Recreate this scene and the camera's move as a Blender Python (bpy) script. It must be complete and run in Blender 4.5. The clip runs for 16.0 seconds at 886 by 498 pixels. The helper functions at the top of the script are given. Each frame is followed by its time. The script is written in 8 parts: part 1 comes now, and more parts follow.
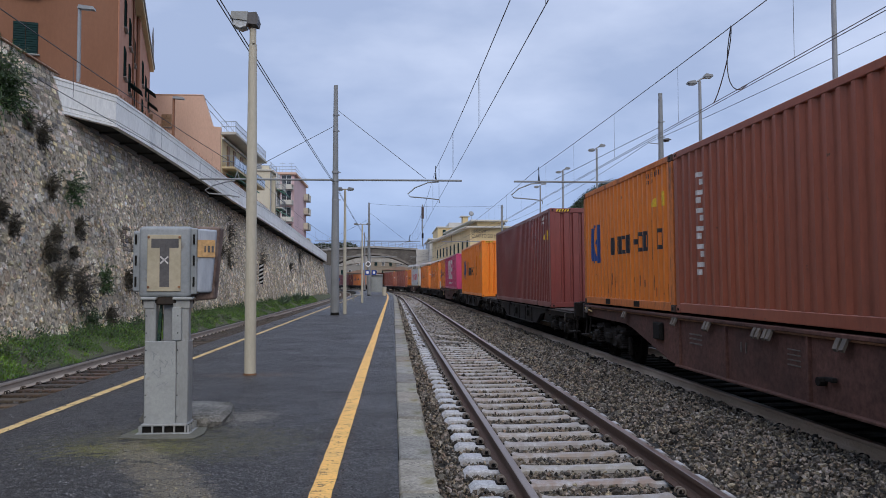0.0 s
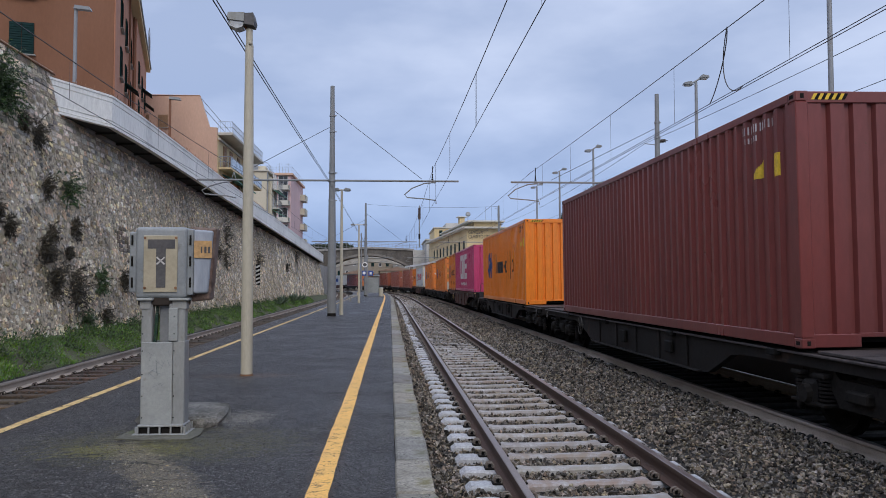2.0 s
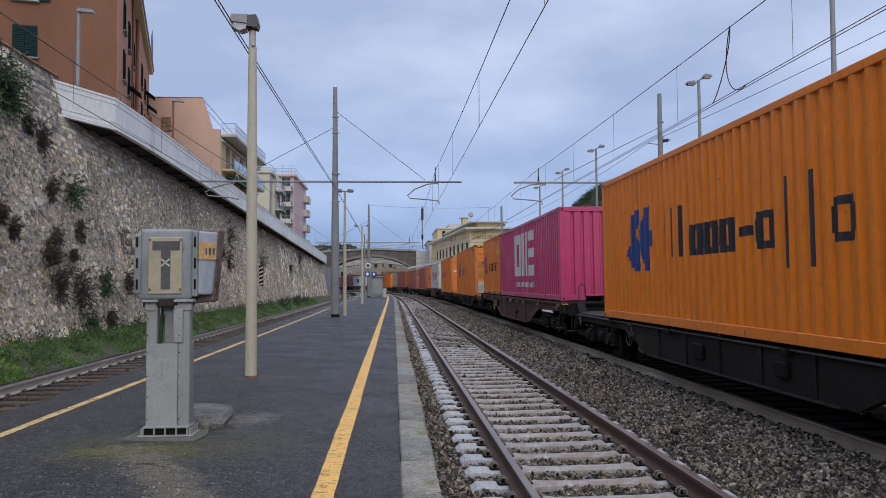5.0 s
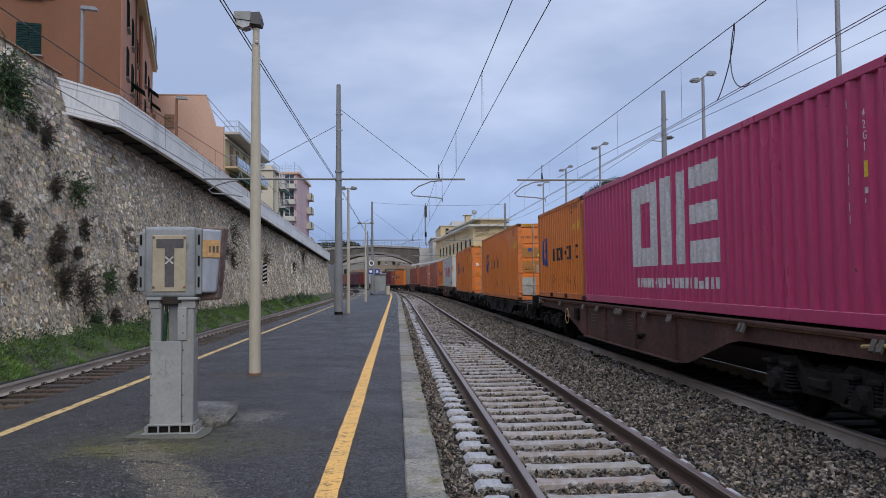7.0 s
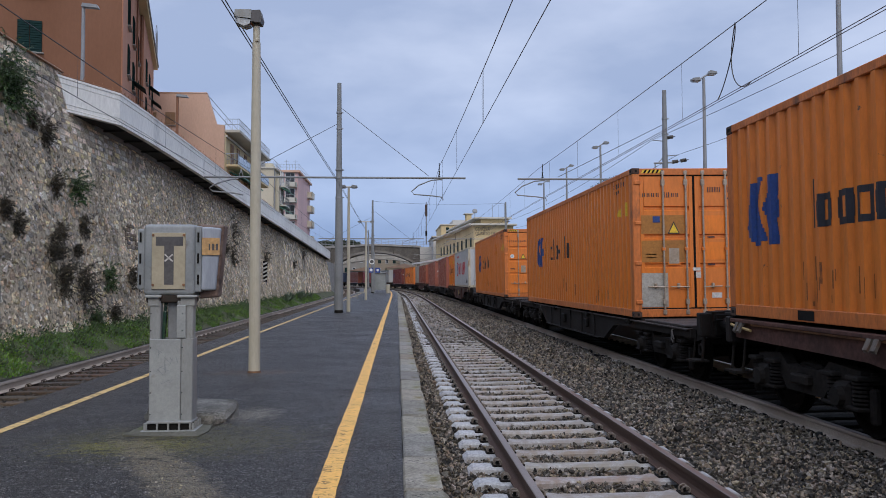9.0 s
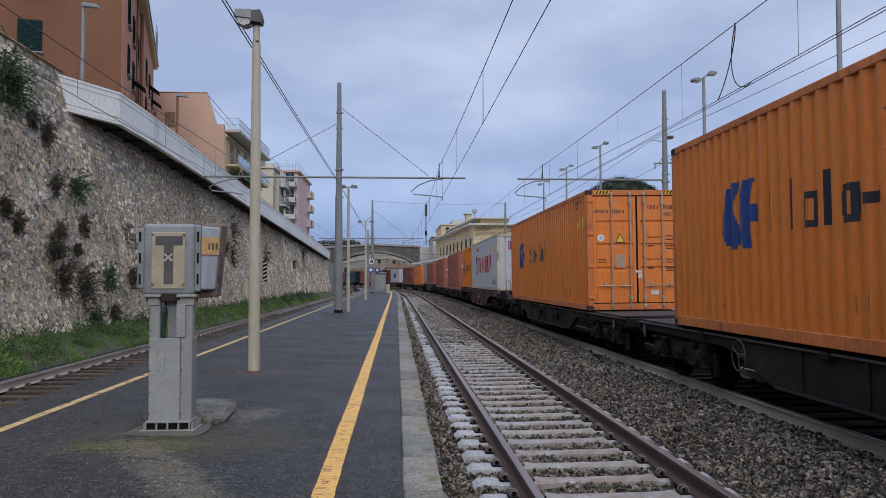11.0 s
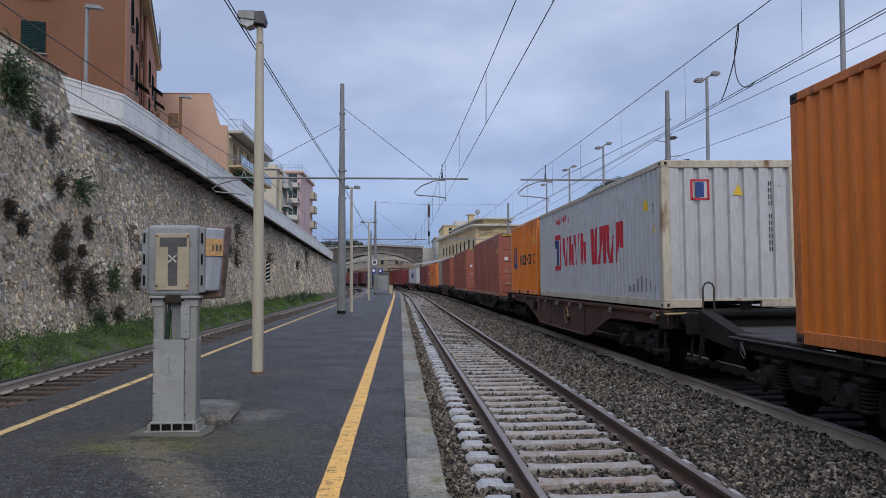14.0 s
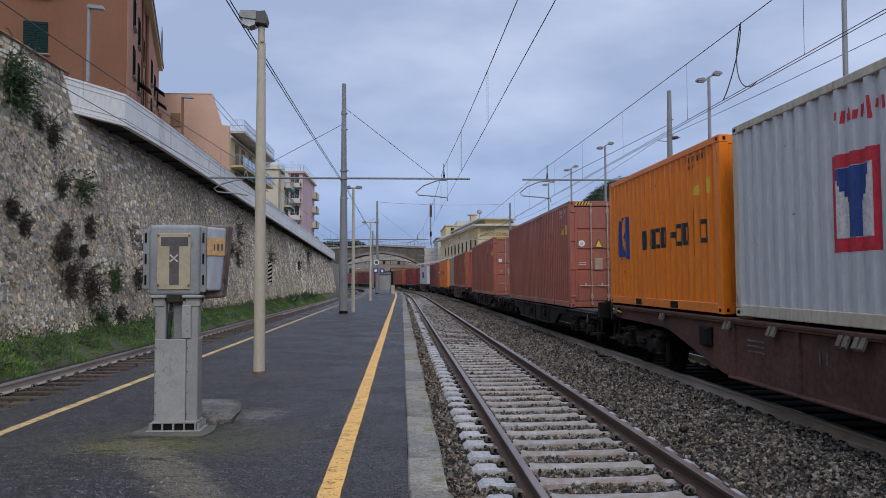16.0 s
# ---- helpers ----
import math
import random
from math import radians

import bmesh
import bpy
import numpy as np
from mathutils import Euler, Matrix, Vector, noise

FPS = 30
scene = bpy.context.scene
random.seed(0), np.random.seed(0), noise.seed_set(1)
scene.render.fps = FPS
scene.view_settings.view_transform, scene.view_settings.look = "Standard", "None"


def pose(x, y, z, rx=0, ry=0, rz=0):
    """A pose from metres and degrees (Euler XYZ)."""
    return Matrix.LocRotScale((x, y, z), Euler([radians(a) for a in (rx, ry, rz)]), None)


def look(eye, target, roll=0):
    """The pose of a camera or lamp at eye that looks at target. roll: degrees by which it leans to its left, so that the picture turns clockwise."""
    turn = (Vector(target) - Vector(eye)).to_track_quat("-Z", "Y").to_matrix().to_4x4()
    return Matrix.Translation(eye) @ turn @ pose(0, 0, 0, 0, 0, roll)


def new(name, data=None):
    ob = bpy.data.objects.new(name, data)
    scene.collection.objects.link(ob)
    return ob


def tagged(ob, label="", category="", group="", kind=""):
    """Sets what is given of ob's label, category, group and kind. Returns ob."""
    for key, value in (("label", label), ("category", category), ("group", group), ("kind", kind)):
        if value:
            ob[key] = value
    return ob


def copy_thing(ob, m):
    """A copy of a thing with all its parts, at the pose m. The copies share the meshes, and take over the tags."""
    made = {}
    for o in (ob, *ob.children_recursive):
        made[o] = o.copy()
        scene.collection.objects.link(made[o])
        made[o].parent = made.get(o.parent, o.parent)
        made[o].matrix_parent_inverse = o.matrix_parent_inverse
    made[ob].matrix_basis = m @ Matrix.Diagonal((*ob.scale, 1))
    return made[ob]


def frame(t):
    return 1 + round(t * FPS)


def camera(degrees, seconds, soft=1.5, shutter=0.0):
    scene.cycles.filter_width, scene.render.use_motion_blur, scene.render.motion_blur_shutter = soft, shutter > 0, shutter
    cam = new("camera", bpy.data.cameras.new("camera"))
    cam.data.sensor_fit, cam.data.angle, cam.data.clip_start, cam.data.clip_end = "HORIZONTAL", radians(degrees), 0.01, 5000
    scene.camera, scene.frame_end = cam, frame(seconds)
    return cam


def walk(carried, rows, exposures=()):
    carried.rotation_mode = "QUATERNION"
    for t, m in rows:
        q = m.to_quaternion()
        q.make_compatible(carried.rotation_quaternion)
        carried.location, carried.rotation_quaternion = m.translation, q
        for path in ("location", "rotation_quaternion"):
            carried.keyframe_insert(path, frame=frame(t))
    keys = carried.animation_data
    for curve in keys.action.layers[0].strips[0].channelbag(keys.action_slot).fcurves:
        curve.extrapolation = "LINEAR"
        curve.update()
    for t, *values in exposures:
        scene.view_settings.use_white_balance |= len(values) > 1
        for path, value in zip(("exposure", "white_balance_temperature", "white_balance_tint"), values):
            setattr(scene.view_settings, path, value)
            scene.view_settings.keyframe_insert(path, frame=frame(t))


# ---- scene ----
from math import sin, cos, pi, sqrt, atan2

# ---------------------------------------------------------------- camera
cam = camera(58.042, 16.0, soft=0.6)


def aim(yaw, pitch, roll, dx, dy, dz):
    y, p = radians(yaw), radians(pitch)
    eye = Vector((dx, dy, 1.42 + dz))
    return look(eye, eye + Vector((sin(y) * cos(p), cos(y) * cos(p), sin(p))), roll)


walk(cam, [
    (0.0, aim(3.558, 2.397, -0.080, 0.009, 0.019, 0.002)),
    (0.5, aim(3.622, 2.415, -0.073, 0.012, 0.018, 0.005)),
    (1.0, aim(3.680, 2.411, -0.096, 0.012, 0.018, 0.004)),
    (1.5, aim(3.727, 2.444, -0.081, 0.012, 0.014, 0.005)),
    (2.0, aim(3.791, 2.442, -0.089, 0.011, 0.010, 0.003)),
    (2.5, aim(3.730, 2.412, -0.116, 0.009, 0.001, 0.005)),
    (3.0, aim(3.794, 2.513, -0.155, 0.004, 0.004, 0.007)),
    (3.5, aim(3.731, 2.508, -0.183, 0.002, 0.004, 0.006)),
    (4.0, aim(3.721, 2.536, -0.286, 0.000, 0.000, 0.000)),
    (6.5, aim(3.359, 2.346, -0.317, 0.000, 0.017, 0.005)),
    (7.0, aim(3.337, 2.302, -0.320, -0.005, 0.018, 0.006)),
    (7.5, aim(3.322, 2.275, -0.304, -0.004, 0.022, 0.007)),
    (8.0, aim(3.284, 2.283, -0.227, -0.001, 0.022, 0.003)),
    (8.5, aim(3.284, 2.232, -0.197, 0.003, 0.017, 0.001)),
    (9.0, aim(3.300, 2.220, -0.129, 0.006, 0.015, 0.003)),
    (11.5, aim(3.317, 2.214, -0.046, 0.007, 0.015, 0.001)),
    (12.0, aim(3.298, 2.192, -0.092, 0.008, 0.011, 0.000)),
    (12.5, aim(3.234, 2.259, -0.077, 0.011, 0.015, 0.004)),
    (13.0, aim(3.224, 2.256, -0.126, 0.000, 0.011, 0.008)),
    (13.5, aim(3.163, 2.259, -0.118, -0.001, 0.011, 0.002)),
    (14.0, aim(3.111, 2.258, -0.109, -0.001, 0.013, 0.006)),
    (14.5, aim(3.046, 2.260, -0.107, 0.001, 0.019, 0.003)),
    (15.0, aim(3.001, 2.259, -0.086, 0.001, 0.025, 0.001)),
    (15.5, aim(2.972, 2.272, -0.103, 0.002, 0.012, 0.000)),
    (16.0, aim(2.974, 2.272, -0.109, 0.004, 0.018, 0.000)),
], exposures=[(0.0, 0.26), (4.0, 0.26), (9.0, 0.2), (16.0, 0.15)])

# ---------------------------------------------------------------- sky and sun
SUN_EL, SUN_AZ = radians(40), radians(175)
world = bpy.data.worlds.new("overcast_sky")
scene.world = world
world.use_nodes = True
wn, wl = world.node_tree.nodes, world.node_tree.links
wn.clear()
w_out = wn.new("ShaderNodeOutputWorld")
w_bg = wn.new("ShaderNodeBackground")
w_sky = wn.new("ShaderNodeTexSky")
w_sky.sky_type = "NISHITA"
w_sky.sun_disc = False
w_sky.sun_elevation, w_sky.sun_rotation = SUN_EL, SUN_AZ
w_co = wn.new("ShaderNodeTexCoord")
w_map = wn.new("ShaderNodeMapping")
w_map.inputs["Scale"].default_value = (1.0, 1.0, 2.6)
w_map.inputs["Rotation"].default_value = (0.25, 0.1, 0.9)
w_no = wn.new("ShaderNodeTexNoise")
w_no.inputs["Scale"].default_value, w_no.inputs["Detail"].default_value = 2.3, 6
w_no.inputs["Roughness"].default_value = 0.52
w_rp = wn.new("ShaderNodeValToRGB")
w_rp.color_ramp.elements[0].position, w_rp.color_ramp.elements[1].position = 0.36, 0.66
w_rp.color_ramp.elements[0].color = (3.1, 3.8, 5.6, 1)
w_rp.color_ramp.elements[1].color = (5.6, 6.25, 8.0, 1)
w_mx = wn.new("ShaderNodeMix")
w_mx.data_type = "RGBA"
w_mx.inputs["Factor"].default_value = 0.9
wl.new(w_co.outputs["Generated"], w_map.inputs["Vector"])
wl.new(w_map.outputs["Vector"], w_no.inputs["Vector"])
wl.new(w_no.outputs["Fac"], w_rp.inputs["Fac"])
wl.new(w_sky.outputs["Color"], w_mx.inputs["A"])
wl.new(w_rp.outputs["Color"], w_mx.inputs["B"])
w_sep = wn.new("ShaderNodeSeparateXYZ")
w_low = wn.new("ShaderNodeMapRange")
w_low.interpolation_type = "SMOOTHSTEP"
w_low.inputs["From Min"].default_value, w_low.inputs["From Max"].default_value = -0.02, 0.3
w_low.inputs["To Min"].default_value, w_low.inputs["To Max"].default_value = 1.0, 0.0
w_hz = wn.new("ShaderNodeMix")
w_hz.data_type, w_hz.blend_type = "RGBA", "MULTIPLY"
w_hz.inputs["B"].default_value = (0.56, 0.68, 0.86, 1)
wl.new(w_co.outputs["Generated"], w_sep.inputs["Vector"])
wl.new(w_sep.outputs["Z"], w_low.inputs["Value"])
wl.new(w_low.outputs["Result"], w_hz.inputs["Factor"])
wl.new(w_mx.outputs["Result"], w_hz.inputs["A"])
# an overcast dome is brighter overhead
w_up = wn.new("ShaderNodeMapRange")
w_up.inputs["From Min"].default_value, w_up.inputs["From Max"].default_value = 0.33, 1.0
w_up.inputs["To Min"].default_value, w_up.inputs["To Max"].default_value = 1.0, 1.75
w_gain = wn.new("ShaderNodeVectorMath")
w_gain.operation = "SCALE"
wl.new(w_sep.outputs["Z"], w_up.inputs["Value"])
wl.new(w_hz.outputs["Result"], w_gain.inputs[0])
wl.new(w_up.outputs["Result"], w_gain.inputs["Scale"])
wl.new(w_gain.outputs["Vector"], w_bg.inputs["Color"])
wl.new(w_bg.outputs["Background"], w_out.inputs["Surface"])
w_bg.inputs["Strength"].default_value = 0.11
sun = new("sun", bpy.data.lights.new("sun", "SUN"))
sun.data.energy, sun.data.angle, sun.data.color = 1.2, radians(42), (1.0, 0.9, 0.77)
sun.matrix_basis = look((0, 0, 60), (60 * sin(SUN_AZ) * -1, 60 * cos(SUN_AZ) * -1, 60 - 60 * math.tan(SUN_EL)))


# ---------------------------------------------------------------- materials
def M(name, c1, c2, big=0.7, fine=25.0, rough=0.7, metal=0.0, bump=0.15, stretch=(1, 1, 1), grain=0.25,
      stain=None, stain_at=0.62, rnd=0.0, stain_scale=1.5, dist=0.01, island=0.0, spec=0.5, speckle=None, speck_scale=60, cracks=None,
      fine_detail=4, agg=0.0, streak=None, spots=(), middle=None, scars=None):
    """Painted or mineral surface: two colours mixed over large noise, fine grain, relief, optional stains."""
    m = bpy.data.materials.new(name)
    m.use_nodes = True
    nt = m.node_tree
    N, L = nt.nodes, nt.links
    b = N["Principled BSDF"]
    co = N.new("ShaderNodeTexCoord")
    mp = N.new("ShaderNodeMapping")
    mp.inputs["Scale"].default_value = stretch
    L.new(co.outputs["Object"], mp.inputs["Vector"])

    def noise_node(scale, detail=5.0, rough_=0.6):
        n = N.new("ShaderNodeTexNoise")
        n.inputs["Scale"].default_value = scale
        n.inputs["Detail"].default_value = detail
        n.inputs["Roughness"].default_value = rough_
        L.new(mp.outputs["Vector"], n.inputs["Vector"])
        return n

    def ramp(src, lo, hi):
        r = N.new("ShaderNodeMapRange")
        r.inputs["From Min"].default_value, r.inputs["From Max"].default_value = lo, hi
        L.new(src, r.inputs["Value"])
        return r.outputs["Result"]

    def mix(fac, a, bb, mode="MIX"):
        x = N.new("ShaderNodeMix")
        x.data_type = "RGBA"
        x.blend_type = mode
        for sock, v in (("Factor", fac), ("A", a), ("B", bb)):
            if isinstance(v, (int, float)):
                x.inputs[sock].default_value = v
            elif isinstance(v, tuple):
                x.inputs[sock].default_value = (*v[:3], 1)
            else:
                L.new(v, x.inputs[sock])
        return x.outputs["Result"]

    n1, n2 = noise_node(big), noise_node(fine, fine_detail, 0.7)
    col = mix(ramp(n1.outputs["Fac"], 0.35, 0.65), tuple(c1), tuple(c2))
    g = N.new("ShaderNodeMapRange")
    g.inputs["From Min"].default_value, g.inputs["From Max"].default_value = 0.3, 0.7
    g.inputs["To Min"].default_value, g.inputs["To Max"].default_value = 1 - grain, 1 + grain
    L.new(n2.outputs["Fac"], g.inputs["Value"])
    gc = N.new("ShaderNodeCombineColor")
    for i in range(3):
        L.new(g.outputs["Result"], gc.inputs[i])
    col = mix(1.0, col, gc.outputs["Color"], "MULTIPLY")
    if stain is not None:
        n3 = noise_node(stain_scale, 7, 0.65)
        col = mix(ramp(n3.outputs["Fac"], stain_at, stain_at + 0.12), col, tuple(stain))
    if speckle is not None:
        vo = N.new("ShaderNodeTexVoronoi")
        vo.inputs["Scale"].default_value = speck_scale
        L.new(mp.outputs["Vector"], vo.inputs["Vector"])
        sv = N.new("ShaderNodeSeparateColor")
        L.new(vo.outputs["Color"], sv.inputs["Color"])
        col = mix(ramp(sv.outputs["Red"], 0.72, 1.0), col, tuple(speckle))
        col = mix(ramp(sv.outputs["Green"], 0.7, 1.1), col, (0.008, 0.008, 0.009))
    if streak is not None:
        # long stains running down the face: colour, threshold, scale
        ms = N.new("ShaderNodeMapping")
        ms.inputs["Scale"].default_value = (1, 1, 0.13)
        L.new(co.outputs["Object"], ms.inputs["Vector"])
        ns = N.new("ShaderNodeTexNoise")
        ns.inputs["Scale"].default_value, ns.inputs["Detail"].default_value, ns.inputs["Roughness"].default_value = streak[2], 6, 0.62
        L.new(ms.outputs["Vector"], ns.inputs["Vector"])
        col = mix(ramp(ns.outputs["Fac"], streak[1], streak[1] + 0.16), col, tuple(streak[0]))
    if scars is not None:
        # small rusty scars: colour, threshold, scale
        nx = N.new("ShaderNodeTexNoise")
        nx.inputs["Scale"].default_value, nx.inputs["Detail"].default_value, nx.inputs["Roughness"].default_value = scars[2], 4, 0.6
        L.new(co.outputs["Object"], nx.inputs["Vector"])
        col = mix(ramp(nx.outputs["Fac"], scars[1], scars[1] + 0.05), col, tuple(scars[0]))
    for sx_, sy_, rx_, ry_, turn_, tint, dense in spots:
        # a ragged blotch of moss, dust or rust
        mo = N.new("ShaderNodeMapping")
        mo.vector_type = "TEXTURE"
        mo.inputs["Location"].default_value, mo.inputs["Rotation"].default_value = (sx_, sy_, 0), (0, 0, radians(turn_))
        mo.inputs["Scale"].default_value = (rx_, ry_, 50)
        L.new(co.outputs["Object"], mo.inputs["Vector"])
        le = N.new("ShaderNodeVectorMath")
        le.operation = "LENGTH"
        L.new(mo.outputs["Vector"], le.inputs[0])
        ne = noise_node(11.0, 9, 0.8)
        su = N.new("ShaderNodeMath")
        su.operation = "MULTIPLY_ADD"
        su.inputs[1].default_value, su.inputs[2].default_value = -5.5, 2.75 + dense
        L.new(ne.outputs["Fac"], su.inputs[0])
        ad = N.new("ShaderNodeMath")
        ad.operation = "ADD"
        L.new(le.outputs["Value"], ad.inputs[0])
        L.new(su.outputs[0], ad.inputs[1])
        gr = noise_node(70.0, 3, 0.7)
        sg = N.new("ShaderNodeMath")
        sg.operation = "MULTIPLY"
        L.new(ramp(ad.outputs[0], 1.0, 0.3), sg.inputs[0])
        L.new(ramp(gr.outputs["Fac"], 0.4, 0.55), sg.inputs[1])
        col = mix(sg.outputs[0], col, tuple(tint))
    if middle is not None:
        # brake dust between the rails: colour, half width
        sm = N.new("ShaderNodeSeparateXYZ")
        L.new(co.outputs["Object"], sm.inputs["Vector"])
        am = N.new("ShaderNodeMath")
        am.operation = "ABSOLUTE"
        L.new(sm.outputs["X"], am.inputs[0])
        nm_ = noise_node(6.0, 5, 0.6)
        mm_ = N.new("ShaderNodeMath")
        mm_.operation = "MULTIPLY"
        L.new(ramp(am.outputs[0], middle[1], middle[1] - 0.12), mm_.inputs[0])
        L.new(ramp(nm_.outputs["Fac"], 0.25, 0.6), mm_.inputs[1])
        col = mix(mm_.outputs[0], col, tuple(middle[0]))
    if cracks is not None:
        mc = N.new("ShaderNodeMapping")
        mc.inputs["Scale"].default_value = (cracks[0], cracks[1], 1)
        L.new(co.outputs["Object"], mc.inputs["Vector"])
        nc = N.new("ShaderNodeTexNoise")
        nc.inputs["Scale"].default_value, nc.inputs["Detail"].default_value = 1.0, 6
        L.new(mc.outputs["Vector"], nc.inputs["Vector"])
        ab = N.new("ShaderNodeMath")
        ab.operation = "SUBTRACT"
        ab.inputs[1].default_value = 0.5
        L.new(nc.outputs["Fac"], ab.inputs[0])
        a2 = N.new("ShaderNodeMath")
        a2.operation = "ABSOLUTE"
        L.new(ab.outputs[0], a2.inputs[0])
        col = mix(ramp(a2.outputs[0], cracks[2], cracks[2] * 0.35), col, (0.012, 0.011, 0.01))
    if rnd or island:
        if rnd:
            oi = N.new("ShaderNodeObjectInfo")
            src = oi.outputs["Random"]
        else:
            oi = N.new("ShaderNodeNewGeometry")
            src = oi.outputs["Random Per Island"]
        amt = rnd or island
        hs = N.new("ShaderNodeHueSaturation")
        r = N.new("ShaderNodeMapRange")
        r.inputs["To Min"].default_value, r.inputs["To Max"].default_value = 1 - amt, 1 + amt
        L.new(src, r.inputs["Value"])
        L.new(r.outputs["Result"], hs.inputs["Value"])
        prev = src
        for times, sock, lo, hi in ((7.31, "Hue", 0.475, 0.525), (5.17, "Saturation", 0.45, 1.45)):
            mu, fr_, r2 = N.new("ShaderNodeMath"), N.new("ShaderNodeMath"), N.new("ShaderNodeMapRange")
            mu.operation, fr_.operation = "MULTIPLY", "FRACT"
            mu.inputs[1].default_value = times * 10
            r2.inputs["To Min"].default_value, r2.inputs["To Max"].default_value = lo, hi
            L.new(prev, mu.inputs[0])
            L.new(mu.outputs[0], fr_.inputs[0])
            L.new(fr_.outputs[0], r2.inputs["Value"])
            L.new(r2.outputs["Result"], hs.inputs[sock])
        L.new(col, hs.inputs["Color"])
        col = hs.outputs["Color"]
    L.new(col, b.inputs["Base Color"])
    rr = N.new("ShaderNodeMapRange")
    rr.inputs["From Min"].default_value, rr.inputs["From Max"].default_value = 0.3, 0.7
    rr.inputs["To Min"].default_value, rr.inputs["To Max"].default_value = max(rough - 0.12, 0.03), min(rough + 0.12, 1)
    L.new(n1.outputs["Fac"], rr.inputs["Value"])
    L.new(rr.outputs["Result"], b.inputs["Roughness"])
    b.inputs["Metallic"].default_value = metal
    b.inputs["Specular IOR Level"].default_value = spec
    if bump:
        bp = N.new("ShaderNodeBump")
        bp.inputs["Strength"].default_value, bp.inputs["Distance"].default_value = bump, dist
        if agg:
            va = N.new("ShaderNodeTexVoronoi")
            va.inputs["Scale"].default_value = agg
            L.new(mp.outputs["Vector"], va.inputs["Vector"])
            va2 = N.new("ShaderNodeMath")
            va2.operation = "MULTIPLY_ADD"
            va2.inputs[1].default_value = -1.3
            L.new(va.outputs["Distance"], va2.inputs[0])
            L.new(n2.outputs["Fac"], va2.inputs[2])
            L.new(va2.outputs[0], bp.inputs["Height"])
        else:
            L.new(n2.outputs["Fac"], bp.inputs["Height"])
        L.new(bp.outputs["Normal"], b.inputs["Normal"])
    return m


SPOTS = ((-1.95, 7.25, 0.85, 0.6, 0, (0.095, 0.09, 0.03), -0.55), (-2.22, 6.98, 0.5, 0.26, 0, (0.2, 0.19, 0.035), -0.4), (-1.66, 6.0, 1.15, 0.16, -62, (0.25, 0.215, 0.145), -0.6),
         (-1.5, 8.6, 0.26, 0.4, 0, (0.26, 0.245, 0.2), -0.2), (-2.17, 12.42, 0.7, 0.3, 0, (0.14, 0.085, 0.05), -0.2), (-4.2, 20.0, 0.35, 24.0, 0, (0.05, 0.04, 0.032), 0.0),
         (-0.05, 14.0, 0.1, 12.0, 0, (0.06, 0.056, 0.045), 0.05), (-0.565, 14.0, 0.035, 16.0, 0, (0.075, 0.042, 0.022), -0.2), (-0.385, 14.0, 0.035, 16.0, 0, (0.075, 0.042, 0.022), -0.2),
         (-3.72, 14.0, 0.13, 16.0, 0, (0.09, 0.055, 0.03), -0.1))
ASPHALT = M("asphalt", (0.0095, 0.0094, 0.0103), (0.0215, 0.0208, 0.0224), 0.9, 16, 0.47, bump=1.0, grain=1.0, dist=0.025, fine_detail=9,
            stain=(0.045, 0.0425, 0.042), stain_at=0.56, stain_scale=2.0, speckle=(0.2, 0.196, 0.193), speck_scale=75, cracks=(0.8, 2.2, 0.012), spec=0.5,
            agg=85, spots=SPOTS)
COPING = M("coping_stone", (0.14, 0.128, 0.1), (0.28, 0.262, 0.222), 2.4, 45, 0.88, bump=0.8, grain=0.45,
           stain=(0.13, 0.115, 0.05), stain_at=0.53, stain_scale=2.6, rnd=0.22, cracks=(1.6, 2.5, 0.003))
YELLOW = M("worn_yellow_paint", (0.78, 0.43, 0.09), (0.68, 0.4, 0.12), 2.0, 45, 0.7, bump=0.4, grain=0.2,
           stain=(0.09, 0.075, 0.055), stain_at=0.64, stain_scale=7.0, cracks=(4.0, 6.5, 0.008))
PALE_YELLOW = M("faded_yellow_paint", (0.6, 0.42, 0.18), (0.48, 0.32, 0.12), 3.0, 45, 0.75, bump=0.5, grain=0.3,
                stain=(0.07, 0.058, 0.042), stain_at=0.57, stain_scale=9.0, cracks=(2.0, 4.0, 0.01))
# bed far darker than the stones: shade in their gaps is painted into it
BALLAST = M("ballast_bed", (0.012, 0.011, 0.009), (0.026, 0.023, 0.019), 0.8, 18, 0.9, bump=1.0, grain=0.8, dist=0.05)
STONES = M("ballast_stones", (0.04, 0.034, 0.027), (0.215, 0.183, 0.146), 14.0, 50, 0.85, bump=0.4, grain=0.4, island=1.0)
SLEEPER = M("concrete_sleeper", (0.43, 0.44, 0.46), (0.29, 0.29, 0.297), 3.0, 40, 0.85, bump=0.4, grain=0.35,
            stain=(0.14, 0.12, 0.1), stain_at=0.58, stain_scale=3.0, rnd=0.1, middle=((0.27, 0.238, 0.205), 0.7))
DARK_SLEEPER = M("old_brown_sleeper", (0.05, 0.038, 0.03), (0.085, 0.066, 0.052), 1.4, 30, 0.9, bump=0.5, grain=0.5, rnd=0.25)
RAIL = M("rusty_rail_steel", (0.055, 0.029, 0.019), (0.09, 0.05, 0.034), 0.8, 60, 0.8, metal=0.0, bump=0.25, grain=0.25)
DUSTY_RAIL = M("dusty_grey_rail", (0.29, 0.24, 0.195), (0.4, 0.336, 0.275), 0.8, 60, 0.85, bump=0.2, grain=0.2)
RAIL_TOP = M("rail_running_surface", (0.2, 0.16, 0.14), (0.28, 0.24, 0.22), 0.8, 60, 0.4, metal=0.7, bump=0.05, grain=0.15)
